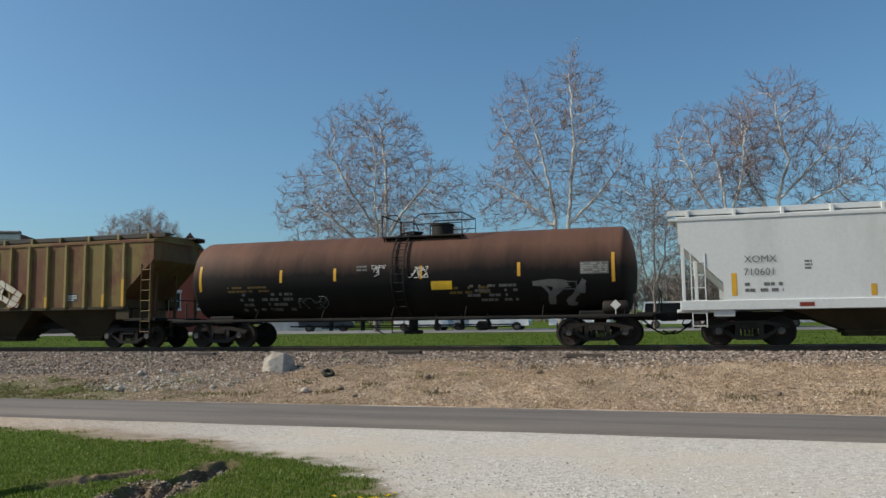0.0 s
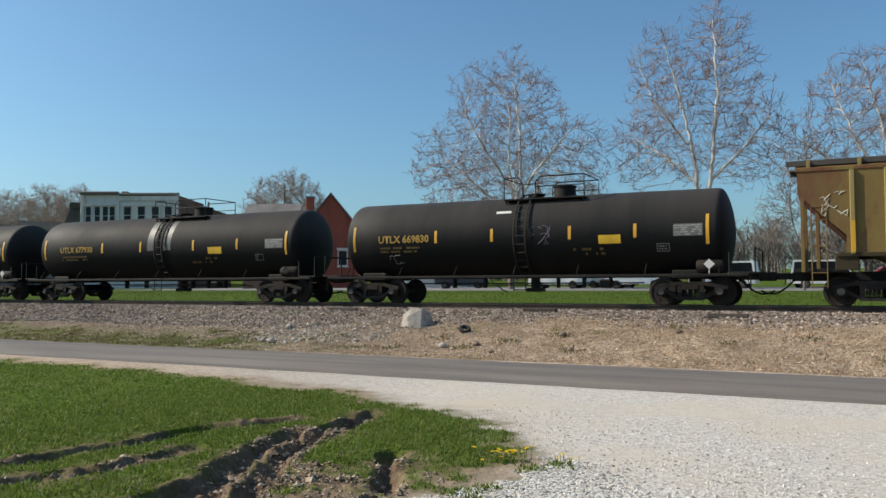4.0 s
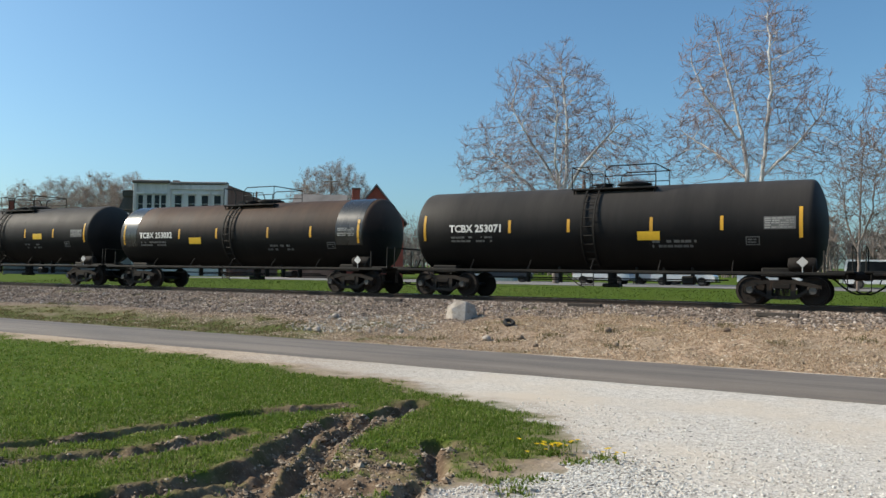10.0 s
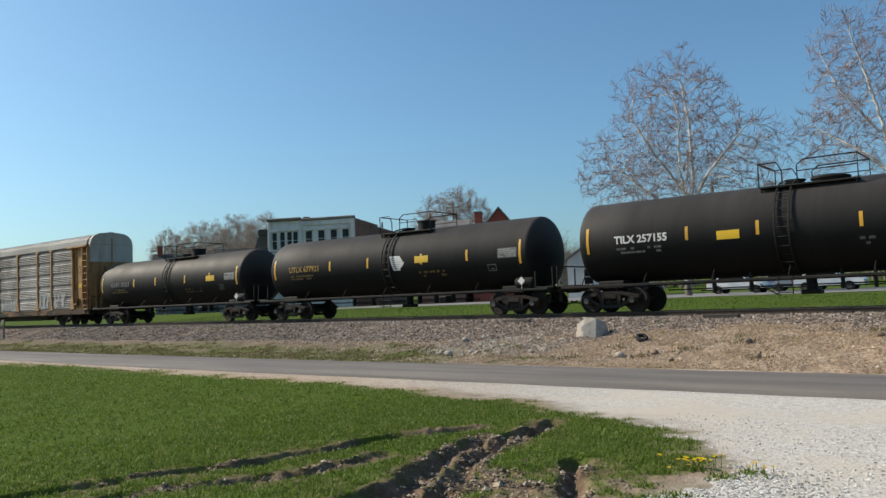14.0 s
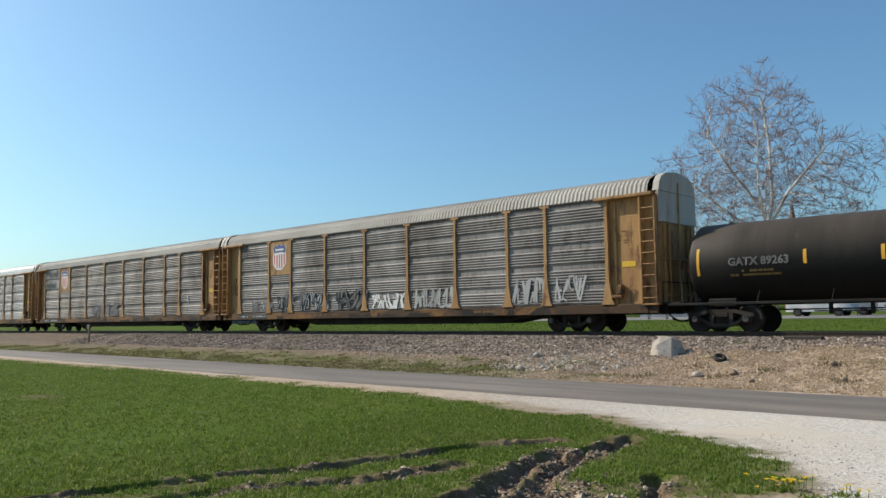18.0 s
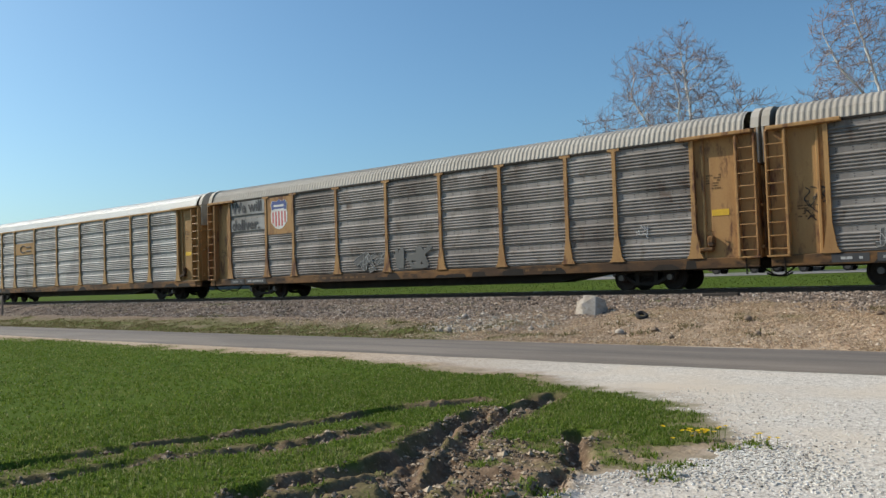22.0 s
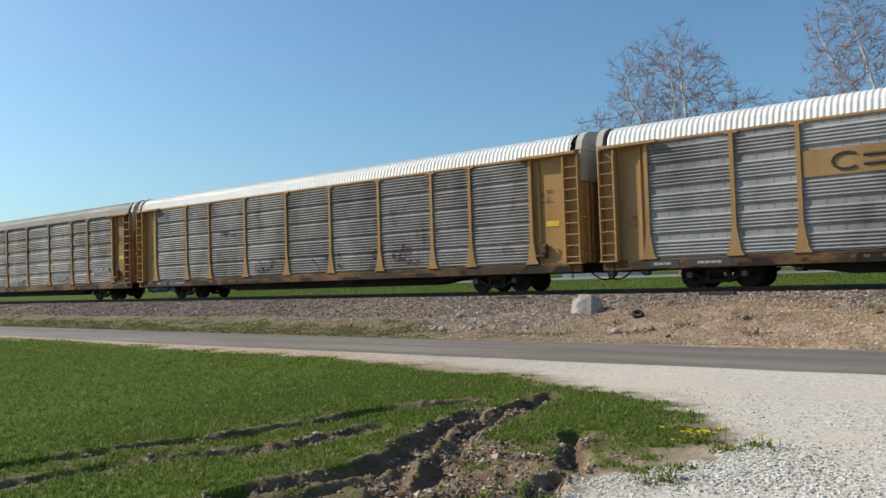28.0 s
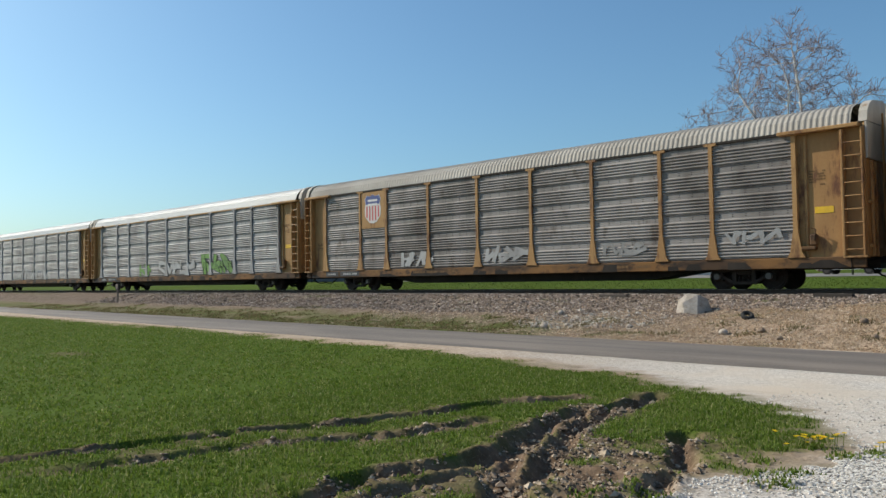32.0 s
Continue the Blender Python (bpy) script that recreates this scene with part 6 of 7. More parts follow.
    for q in ((x - .2, x + .2, z - .13, z - .1), (x - .2, x + .2, z + .1, z + .13), (x - .2, x - .17, z - .1, z + .1), (x + .17, x + .2, z - .1, z + .1)):
        patch(sq, *q, y_of, 0.006, 1)
    bars(sq, x - 0.14, x + 0.14, z - 0.08, z + 0.08, 2, y_of, rng)
    part("stencil_box", sq, M_GREYSTEN, car)
    dm = Build()
    x, z = h - 0.62, 1.28
    dm.prism([(x, z - 0.16), (x + 0.16, z), (x, z + 0.16), (x - 0.16, z)], "y", -1.47, -1.455)
    dm.rod((x, -1.45, z - 0.3), (x, -1.45, z), 0.015, 5)
    part("hazard_placard", dm, M_BLACK if k == 4 else M_WHITE, car, "dark sooted diamond placard" if k == 4 else "white diamond placard")
    if extra:
        extra(car, y_of, rng, h)
    running_gear(car, L, (-h + 1.24, h - 1.24))
    return car


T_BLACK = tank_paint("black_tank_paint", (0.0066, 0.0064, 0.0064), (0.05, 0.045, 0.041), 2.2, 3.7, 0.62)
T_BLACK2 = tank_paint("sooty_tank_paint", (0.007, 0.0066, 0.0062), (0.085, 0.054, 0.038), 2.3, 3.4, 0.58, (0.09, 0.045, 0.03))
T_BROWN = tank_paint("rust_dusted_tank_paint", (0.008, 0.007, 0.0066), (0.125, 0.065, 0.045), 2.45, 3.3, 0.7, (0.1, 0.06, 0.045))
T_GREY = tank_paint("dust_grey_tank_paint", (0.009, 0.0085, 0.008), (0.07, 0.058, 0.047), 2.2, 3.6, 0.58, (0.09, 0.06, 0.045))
M_SHINE = worn("fresh_glossy_black_paint", (0.022, 0.021, 0.021), (0.03, 0.028, 0.026), rough=0.24, metal=0.0, bump=0.02)
M_BAND = worn("pale_scuffed_band", (0.075, 0.07, 0.068), (0.03, 0.028, 0.026), rough=0.5, streak=(1, .3, .2))


def scribbles(x0, x1, z0, z1, n, mat, label):
    def make(car, y_of, rng, h):
        b = Build()
        for _ in range(n):
            x, z = rng.uniform(x0, x1), rng.uniform(z0, z1)
            pts = [(x, z)]
            for _ in range(7):
                x = min(max(x + rng.uniform(-0.16, 0.2), x0), x1)
                z = min(max(z + rng.uniform(-0.2, 0.2), z0), z1)
                pts.append((x, z))
            b.path([(px, y_of(pz) - 0.006, pz) for px, pz in pts], 0.013, 4)
        tagged(part("graffiti", b, mat, car, label), label, kind="stuff")
    return make


def brown_marks(car, y_of, rng, h):
    scribbles(-0.7, -0.2, 2.3, 2.75, 4, M_WHITE, "white spray scribble")(car, y_of, rng, h)
    scribbles(0.5, 1.3, 2.3, 2.65, 5, M_WHITE, "white spray scribble")(car, y_of, rng, h)
    scribbles(-3.7, -2.4, 1.35, 1.75, 6, M_GREYSTEN, "faded grey spray scribble")(car, y_of, rng, h)
    blob_letters(car, 4.8, 6.4, 1.35, 2.05, y_of, rng, M_GREYSTEN, "faded grey spray letters", slots=3)
    b = Build()
    bars(b, 2.6, 4.3, 1.45, 2.05, 4, y_of, rng, 0.6)
    bars(b, -5.8, -3.7, 1.25, 1.95, 4, y_of, rng, 0.55)
    bars(b, -1.25, -0.85, 2.55, 2.78, 2, y_of, rng, 1)
    tagged(part("side_lettering", b, M_GREYSTEN, car), kind="stuff")


def t1_marks(car, y_of, rng, h):
    scribbles(-5.0, -4.3, 1.45, 1.75, 3, M_GREYSTEN, "small grey spray tag")(car, y_of, rng, h)
    scribbles(0.6, 1.3, 2.0, 2.7, 5, M_PURPLE, "faded purple spray tag")(car, y_of, rng, h)
    b = Build()
    patch(b, -0.7, -0.15, 3.12, 3.2, y_of)
    part("white_label", b, M_WHITE, car)


def blob_mark(car, y_of, rng, h):
    b = Build()
    for k in range(7):
        z = 2.0 + k * 0.09
        patch(b, 0.62 - 0.03 * k, 1.25 - 0.08 * abs(k - 3), z, z + 0.075, y_of, 0.007, 1)
    part("graffiti", b, M_WHITE, car, "white spray patch")


def shiny_ends(car, y_of, rng, h):
    for x0, x1 in ((-h + 0.48, -h + 1.5), (h - 1.75, h - 0.48)):
        b = Build()
        b.sheet([x0, x1], [radians(-20 + 220 * i / 20) for i in range(21)], lambda x, a: (x, -1.432 * math.cos(a), 2.36 + 1.432 * math.sin(a)))
        part("repainted_course", soft(b.mesh("repainted_course", M_SHINE), 60), M_SHINE, car, "fresh glossy black paint")


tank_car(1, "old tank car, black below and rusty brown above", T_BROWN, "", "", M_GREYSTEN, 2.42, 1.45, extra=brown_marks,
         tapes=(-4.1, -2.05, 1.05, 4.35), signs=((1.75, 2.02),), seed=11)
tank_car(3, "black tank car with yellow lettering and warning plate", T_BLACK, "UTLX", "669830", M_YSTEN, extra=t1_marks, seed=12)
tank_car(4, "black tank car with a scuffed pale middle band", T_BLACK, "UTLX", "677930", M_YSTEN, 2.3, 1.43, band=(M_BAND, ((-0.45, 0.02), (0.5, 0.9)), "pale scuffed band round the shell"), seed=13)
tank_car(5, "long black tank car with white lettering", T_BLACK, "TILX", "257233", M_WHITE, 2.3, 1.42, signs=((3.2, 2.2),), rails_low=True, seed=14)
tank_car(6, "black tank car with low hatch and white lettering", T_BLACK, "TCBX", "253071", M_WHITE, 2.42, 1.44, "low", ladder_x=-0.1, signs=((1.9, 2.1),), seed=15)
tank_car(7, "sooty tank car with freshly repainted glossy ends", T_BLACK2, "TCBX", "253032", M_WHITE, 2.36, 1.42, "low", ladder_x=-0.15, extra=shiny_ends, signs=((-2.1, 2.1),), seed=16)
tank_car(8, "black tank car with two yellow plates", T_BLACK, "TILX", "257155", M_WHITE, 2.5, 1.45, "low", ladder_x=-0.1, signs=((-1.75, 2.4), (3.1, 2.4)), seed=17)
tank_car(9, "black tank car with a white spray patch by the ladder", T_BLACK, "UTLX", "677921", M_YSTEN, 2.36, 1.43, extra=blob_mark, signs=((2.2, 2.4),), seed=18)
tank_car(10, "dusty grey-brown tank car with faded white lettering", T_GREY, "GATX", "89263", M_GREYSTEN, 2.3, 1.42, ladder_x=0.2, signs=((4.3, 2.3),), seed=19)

# ---- covered hoppers ----
M_HOPY = worn("faded_yellow_green_hopper_paint", (0.18, 0.128, 0.04), (0.135, 0.082, 0.032), (0.13, 0.05, 0.028), 0.62, big=0.3, dirt_at=(0.42, 0.6), rust_at=(0.47, 0.62), streak=(1.0, 1.0, 0.45))
M_HOPRIB = worn("pale_rib_paint", (0.25, 0.195, 0.075), (0.175, 0.125, 0.048), (0.15, 0.07, 0.04), 0.6, streak=(1, 1, .3))
M_MAROON = worn("maroon_end_paint", (0.16, 0.035, 0.025), (0.11, 0.035, 0.025), (0.14, 0.06, 0.035), 0.65)
# dirty paint, darkened further to carry the shade below the hopper body
M_HOPDARK = worn("dirty_chute_paint_with_shade", (0.045, 0.034, 0.018), (0.024, 0.019, 0.012), (0.05, 0.028, 0.017), 0.8)
M_HOPW = worn("light_grey_hopper_paint", (0.56, 0.57, 0.56), (0.44, 0.44, 0.42), (0.36, 0.27, 0.2), 0.5, big=0.5, dirt_at=(0.5, 0.75), rust_at=(0.68, 0.8))
M_CREAM = worn("cream_emblem_paint", (0.62, 0.52, 0.36), (0.48, 0.38, 0.24), rough=0.65, bump=0.03)
M_GRAFW = worn("white_spray_fill", (0.55, 0.52, 0.42), (0.35, 0.32, 0.24), rough=0.65, bump=0.03)
M_GRAFRED = worn("dark_red_spray_line", (0.18, 0.03, 0.02), (0.1, 0.03, 0.02), rough=0.65, bump=0.03)
M_WALKWAY = worn("dark_roof_grating", (0.06, 0.055, 0.05), (0.10, 0.085, 0.07), (0.10, 0.05, 0.03), 0.75)


def hopper_ladder(car, x, y, z0, z1, mat):
    b = Build()
    for s in (-0.2, 0.2):
        b.rod((x + s, y, z0), (x + s, y, z1), 0.018, 5)
    n = int((z1 - z0) / 0.38)
    for i in range(n + 1):
        b.rod((x - 0.2, y, z0 + 0.05 + i * 0.38), (x + 0.2, y, z0 + 0.05 + i * 0.38), 0.016, 5)
    return part("ladder", b, mat, car)


def hopper_car(k, label, white=False):
    rng = random.Random(50 + k)
    L = COUPLERS[k] - COUPLERS[k + 1]
    car = thing("hopper_car", label, "hopper car", "covered hopper cars of the freight train")
    TRAIN.append((car, (COUPLERS[k] + COUPLERS[k + 1]) / 2))
    body = M_HOPW if white else M_HOPY
    Y, zb, zt = 1.46, (1.32 if white else 1.5), (4.0 if not white else 3.86)
    x0, x1 = -8.0, 8.55
    if white:
        x0, x1 = -8.6, 8.1
    e = 1.25
    # side sheets: cut on a slant at both ends below the slope sheets
    for s in (-1, 1):
        o = [(x0 + e, zb), (x1 - e, zb), (x1 - e, zb + 0.55), (x1, zt - 0.75), (x1, zt), (x0, zt), (x0, zt - 0.75), (x0 + e, zb + 0.55)]
        part("side_sheet", Build().prism(o, "y", s * Y - 0.02, s * Y + 0.02), body, car)
    roof = Build()
    ro = [(-Y - 0.04, zt - 0.06), (-Y - 0.04, zt), (-0.75, zt + 0.22), (0.75, zt + 0.22), (Y + 0.04, zt), (Y + 0.04, zt - 0.06)]
    roof.prism(ro, "x", x0 - 0.05, x1 + 0.05)
    part("roof", roof, body, car)
    side_cord = Build()
    for s in (-1, 1):
        side_cord.chamfer(x0 - 0.04, x1 + 0.04, s * Y - 0.05, s * Y + 0.05, zt - 0.1, zt + 0.02, 0.015)
    part("top_chord", side_cord, body, car)
    for sx, xe in ((-1, x0), (1, x1)):
        b = Build()
        xi = xe - sx * e
        b.face((xe, -Y, zt - 0.75), (xe, Y, zt - 0.75), (xi - sx * 0.15, Y, zb + 0.35), (xi - sx * 0.15, -Y, zb + 0.35))
        b.face((xe - sx * 0.02, -Y, zt - 0.75), (xe - sx * 0.02, Y, zt - 0.75), (xe - sx * 0.02, Y, zt), (xe - sx * 0.02, -Y, zt))
        b.box(min(xi - sx * 0.3, xi - sx * 0.25), max(xi - sx * 0.3, xi - sx * 0.25), -Y + 0.03, Y - 0.03, zb - 0.4, zb + 0.5)
        part("slope_sheet", b, (M_MAROON if (sx < 0 and not white) else body), car, "maroon end slope sheet" if (sx < 0 and not white) else "")
        for y in (-Y + 0.04, Y - 0.04):
            part("end_post", Build().chamfer(xe - sx * 0.12 - 0.05, xe - sx * 0.12 + 0.05, y - 0.05, y + 0.05, 1.0, zt - 0.1, 0.01), body, car)
        for y in (-0.6, 0.6):
            part("end_post", Build().chamfer(xe - sx * 0.5 - 0.05, xe - sx * 0.5 + 0.05, y - 0.05, y + 0.05, 1.0, zt - 1.1, 0.01), body, car)
        dk = Build().chamfer(min(xe + sx * 0.1, xi), max(xe + sx * 0.1, xi), -Y, Y, 1.0, 1.1, 0.015)
        part("end_platform", dk, M_BLACK if not white else body, car)
        hopper_ladder(car, xe - sx * (0.3 if sx > 0 else 0.55), -Y - 0.03, 0.55, zt - 0.9 if sx > 0 else zt - 1.1, body)
        hw = Build().chamfer(xe - sx * 1.6, xe - sx * 1.0, -Y - 0.01, -Y + 0.2, zb - 0.45, zb - 0.05, 0.02) if sx > 0 else Build().chamfer(xe + 0.95, xe + 1.55, -Y - 0.01, -Y + 0.2, zb - 0.45, zb - 0.05, 0.02)
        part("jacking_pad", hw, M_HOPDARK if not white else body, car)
    if white:
        for s in (-1, 1):
            part("side_sill", Build().chamfer(x0, x1, s * 1.5 - 0.05, s * 1.5 + 0.05, 1.06, 1.36, 0.02), body, car, "white painted side sill")
    else:
        for s in (-1, 1):
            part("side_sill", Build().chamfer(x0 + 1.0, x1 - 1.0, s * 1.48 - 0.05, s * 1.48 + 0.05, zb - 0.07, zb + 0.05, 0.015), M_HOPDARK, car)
        rib = Build().prism([(-0.07, 0), (-0.045, -0.10), (0.045, -0.10), (0.07, 0)], "z", zb + 0.02, zt - 0.1)
        me = rib.mesh("side_rib", M_HOPRIB)
        for i in range(17):
            part("side_rib", me, M_HOPRIB, car, at=pose(-6.58 + i * 0.868, -Y - 0.02, 0))
        for i, z1 in ((0, 2.45), (3, 1.95), (6, 1.95), (9, 1.95), (12, 1.95), (15, 2.0), (16, 2.55)):
            x = -6.58 + i * 0.868
            part("reflective_tape", Build().box(x - 0.055, x + 0.055, -Y - 0.128, -Y - 0.121, zb + 0.06, z1), M_YELLOWTAPE, car)
    # three discharge hoppers
    for xa, xb, xc, xd in ((-6.1, -1.5, -3.9, -2.5), (-1.4, 3.1, 0.1, 1.5), (3.2, 7.1, 4.5, 5.6)):
        b = Build()
        top = [(xa, -1.3), (xb, -1.3), (xb, 1.3), (xa, 1.3)]
        bot = [(xc, -0.55), (xd, -0.55), (xd, 0.55), (xc, 0.55)]
        n = len(b.v)
        zl = 0.42
        b.v += [(x, y, zb) for x, y in top] + [(x, y, zl) for x, y in bot] + [(x, y, zl - 0.16) for x, y in bot]
        for i in range(4):
            j = (i + 1) % 4
            b.f += [(n + i, n + j, n + 4 + j, n + 4 + i), (n + 4 + i, n + 4 + j, n + 8 + j, n + 8 + i)]
        b.f.append((n + 8, n + 9, n + 10, n + 11))
        b.chamfer(xc - 0.1, xd + 0.1, -0.62, 0.62, zl - 0.06, zl + 0.04, 0.02)
        part("discharge_hopper", b, M_HOPDARK, car, "dirty discharge hopper, coloured dark for the shade below the car")
    part("centre_sill", Build().chamfer(-L / 2 + 0.7, L / 2 - 0.7, -0.3, 0.3, 0.75, 1.02, 0.02), M_BLACK, car)
    for s in (-1, 1):
        w = Build().chamfer(x0 - 0.3, x1 + 0.35, s * 1.0 - 0.28, s * 1.0 + 0.28, zt + 0.20, zt + 0.26, 0.01)
        w.chamfer(x0 - 0.3, x1 + 0.35, s * 1.28 - 0.02, s * 1.28 + 0.02, zt + 0.10, zt + 0.26, 0.008)
        part("roof_walkway", w, body if white else M_WALKWAY, car, "" if white else "dark grating walkway along the roof")
    for i in range(13):
        x = x0 + 0.3 + i * (x1 - x0 - 0.6) / 12
        part("walkway_bracket", Build().chamfer(x - 0.05, x + 0.05, -1.42, -1.30, zt - 0.02, zt + 0.24, 0.01), body if white else M_HOPRIB, car)
    for i in range(8):
        x = x0 + 1.2 + i * (x1 - x0 - 2.4) / 7
        part("roof_hatch", Build().chamfer(x - 0.5, x + 0.5, -0.35, 0.35, zt + 0.2, zt + 0.29, 0.03), body, car)
    flat = lambda z: -Y - 0.022
    sm = Build()
    if white:
        lettering(car, "XOMX", -6.75, 2.45, 0.3, M_GREYSTEN, flat, "dark stencilled reporting mark", 0.0)
        lettering(car, "710601", -6.78, 2.07, 0.3, M_GREYSTEN, flat, "dark stencilled number", 0.0)
        bars(sm, -6.75, -5.7, 1.55, 1.9, 2, flat, rng, 0.7)
        bars(sm, -5.1, -4.9, 2.2, 2.5, 3, flat, rng, 0.9)
        tagged(part("small_lettering", sm, M_GREYSTEN, car), kind="stuff")
        yt = Build()
        patch(yt, -7.12, -6.97, 1.48, 2.15, flat, 0.004, 1)
        patch(yt, -3.4, -3.25, 1.42, 1.75, flat, 0.004, 1)
        patch(yt, 1.2, 1.35, 1.42, 1.75, flat, 0.004, 1)
        part("reflective_tape", yt, M_YELLOWTAPE, car)
        rd = Build()
        rd.box(-5.3, -4.9, -1.556, -1.551, 1.14, 1.26)
        part("red_label", rd, M_GRAFRED, car)
    else:
        em = Build()
        for q in ((-5.4, -4.75, 3.25, 3.62), (-4.55, -3.8, 3.1, 3.62), (-5.4, -4.1, 2.78, 3.02), (-4.55, -3.6, 2.85, 3.05), (-3.75, -3.5, 3.3, 3.6)):
            patch(em, *q, flat, 0.004, 1)
        for cz in (3.38, 2.93):
            n = len(em.v)
            em.v += [(-3.75 + 0.28 * math.cos(a), flat(0) - 0.005, cz + 0.24 * math.sin(a)) for a in [math.pi * (-0.5 + i / 10) for i in range(11)]]
            em.f.append(tuple(range(n, n + 11)))
        for z in (2.62, 2.3, 1.78):
            patch(em, -5.35, -3.55, z, z + 0.05, flat, 0.004, 1)
        bars(em, -5.3, -3.7, 1.85, 2.25, 2, flat, rng, 0.5)
        part("emblem", em, M_CREAM, car, "faded cream painted emblem")
        blob_letters(car, -2.2, 2.6, 1.62, 2.55, flat, rng, M_GRAFW, "large white spray-painted letters", M_GRAFRED, 5, 0.115)
        scribbles(-7.5, -6.7, 2.6, 3.3, 5, M_GRAFW, "white spray scribble")(car, flat, rng, 8)
        pn = Build()
        patch(pn, 4.75, 5.25, 1.75, 2.05, flat, 0.004, 1)
        part("stencil_panel", pn, M_STENDARK, car)
        pn = Build()
        bars(pn, 4.79, 5.21, 1.78, 2.02, 3, flat, rng, 0.8, 0.008)
        tagged(part("panel_lettering", pn, M_WHITE, car), kind="stuff")
    running_gear(car, L, (x0 + 1.95, x1 - 1.3))
    return car


hopper_car(0, "light grey covered hopper car, clean paint", True)
hopper_car(2, "faded yellow-green covered hopper car with graffiti")

# ---- covered auto carriers ----
M_PANEL_D = worn("weathered_galvanised_panel", (0.275, 0.257, 0.242), (0.105, 0.094, 0.085), (0.09, 0.066, 0.05), 0.62, 0.0, 0.7, 18, (0.40, 0.68), (0.56, 0.72), (0.6, 0.6, 0.4), 0.1, 0.1, 0.12)
M_PANEL_L = worn("bright_galvanised_panel", (0.34, 0.34, 0.335), (0.155, 0.15, 0.143), (0.13, 0.105, 0.085), 0.58, 0.0, 0.7, 18, (0.42, 0.72), (0.62, 0.78), (0.6, 0.6, 0.4), 0.1, 0.1, 0.12)
M_PANEL_B = worn("brownish_galvanised_panel", (0.29, 0.268, 0.25), (0.11, 0.095, 0.085), (0.11, 0.075, 0.055), 0.62, 0.0, 0.7, 18, (0.40, 0.68), (0.56, 0.72), (0.6, 0.6, 0.4), 0.1, 0.1, 0.12)
M_ORANGE = worn("weathered_orange_yellow_paint", (0.37, 0.215, 0.085), (0.27, 0.145, 0.058), (0.12, 0.055, 0.03), 0.6, 0, 0.8, 16, (0.42, 0.68), (0.52, 0.66), (1, 1, .3))
M_YELLOW = worn("yellow_rack_paint", (0.37, 0.21, 0.075), (0.25, 0.138, 0.044), (0.22, 0.095, 0.038), 0.55, 0, 0.8, 16, (0.5, 0.75), (0.66, 0.78), (1, 1, .3))
M_TAN = worn("dull_tan_yellow_paint", (0.36, 0.215, 0.09), (0.26, 0.155, 0.058), (0.2, 0.1, 0.05), 0.6, 0, 0.8, 16, streak=(1, 1, .3))
M_RUSTEND = worn("rusty_orange_end_paint", (0.36, 0.205, 0.082), (0.25, 0.13, 0.055), (0.11, 0.05, 0.03), 0.65, big=1.0, rust_at=(0.5, 0.63), streak=(1, 1, .3))
M_ROOF_G = worn("galvanised_roof", (0.36, 0.335, 0.295), (0.27, 0.245, 0.21), (0.26, 0.19, 0.13), 0.6, 0.0, 0.35, 12, (0.4, 0.7), (0.7, 0.85), (0.6, 1, 1))
M_ROOF_W = worn("white_roof", (0.70, 0.69, 0.65), (0.56, 0.54, 0.49), (0.42, 0.36, 0.28), 0.5, 0.0, 0.35, 12, (0.5, 0.8), (0.75, 0.88), (0.6, 1, 1))
M_SHIELD_B = worn("blue_shield_paint", (0.035, 0.06, 0.22), (0.05, 0.07, 0.18), rough=0.5, bump=0.03)
M_SHIELD_R = worn("red_shield_stripe", (0.5, 0.04, 0.035), (0.4, 0.06, 0.05), rough=0.5, bump=0.03)
M_SHIELD_W = worn("white_shield_paint", (0.66, 0.65, 0.63), (0.5, 0.48, 0.45), rough=0.5, bump=0.03)
M_GREEN = worn("green_spray_fill", (0.16, 0.30, 0.08), (0.12, 0.2, 0.07), rough=0.6, bump=0.03)
M_SPRAYG = worn("pale_grey_spray_fill", (0.40, 0.40, 0.39), (0.20, 0.20, 0.19), rough=0.6, bump=0.03)
M_SPRAYK = worn("black_spray_line", (0.03, 0.03, 0.035), (0.06, 0.06, 0.06), rough=0.6, bump=0.03)
M_HOLE = worn("panel_hole_shade_colour", (0.02, 0.02, 0.02), (0.03, 0.03, 0.03), rough=0.9)

M_RUSTMARK = worn("faded_dark_stencil", (0.15, 0.085, 0.035), (0.11, 0.06, 0.028), rough=0.65, bump=0.03)
M_CAPPALE = worn("weathered_white_end_paint", (0.43, 0.40, 0.355), (0.30, 0.265, 0.215), (0.24, 0.15, 0.08), 0.6, 0, 0.8, 16, streak=(1, 1, .3))
M_SILL = worn("grimy_orange_sill_paint", (0.20, 0.10, 0.034), (0.065, 0.038, 0.022), (0.03, 0.02, 0.015), 0.75, 0, 0.9, 16, (0.38, 0.56), (0.52, 0.64), (0.5, 1, 1))
POSTS = (-12.2, -9.37, -7.41, -4.52, -1.5, 1.43, 4.37, 7.24, 9.15, 11.9)
PZ0, PZ1, PY = 1.02, 4.90, 1.44
PANEL_MESH = {}


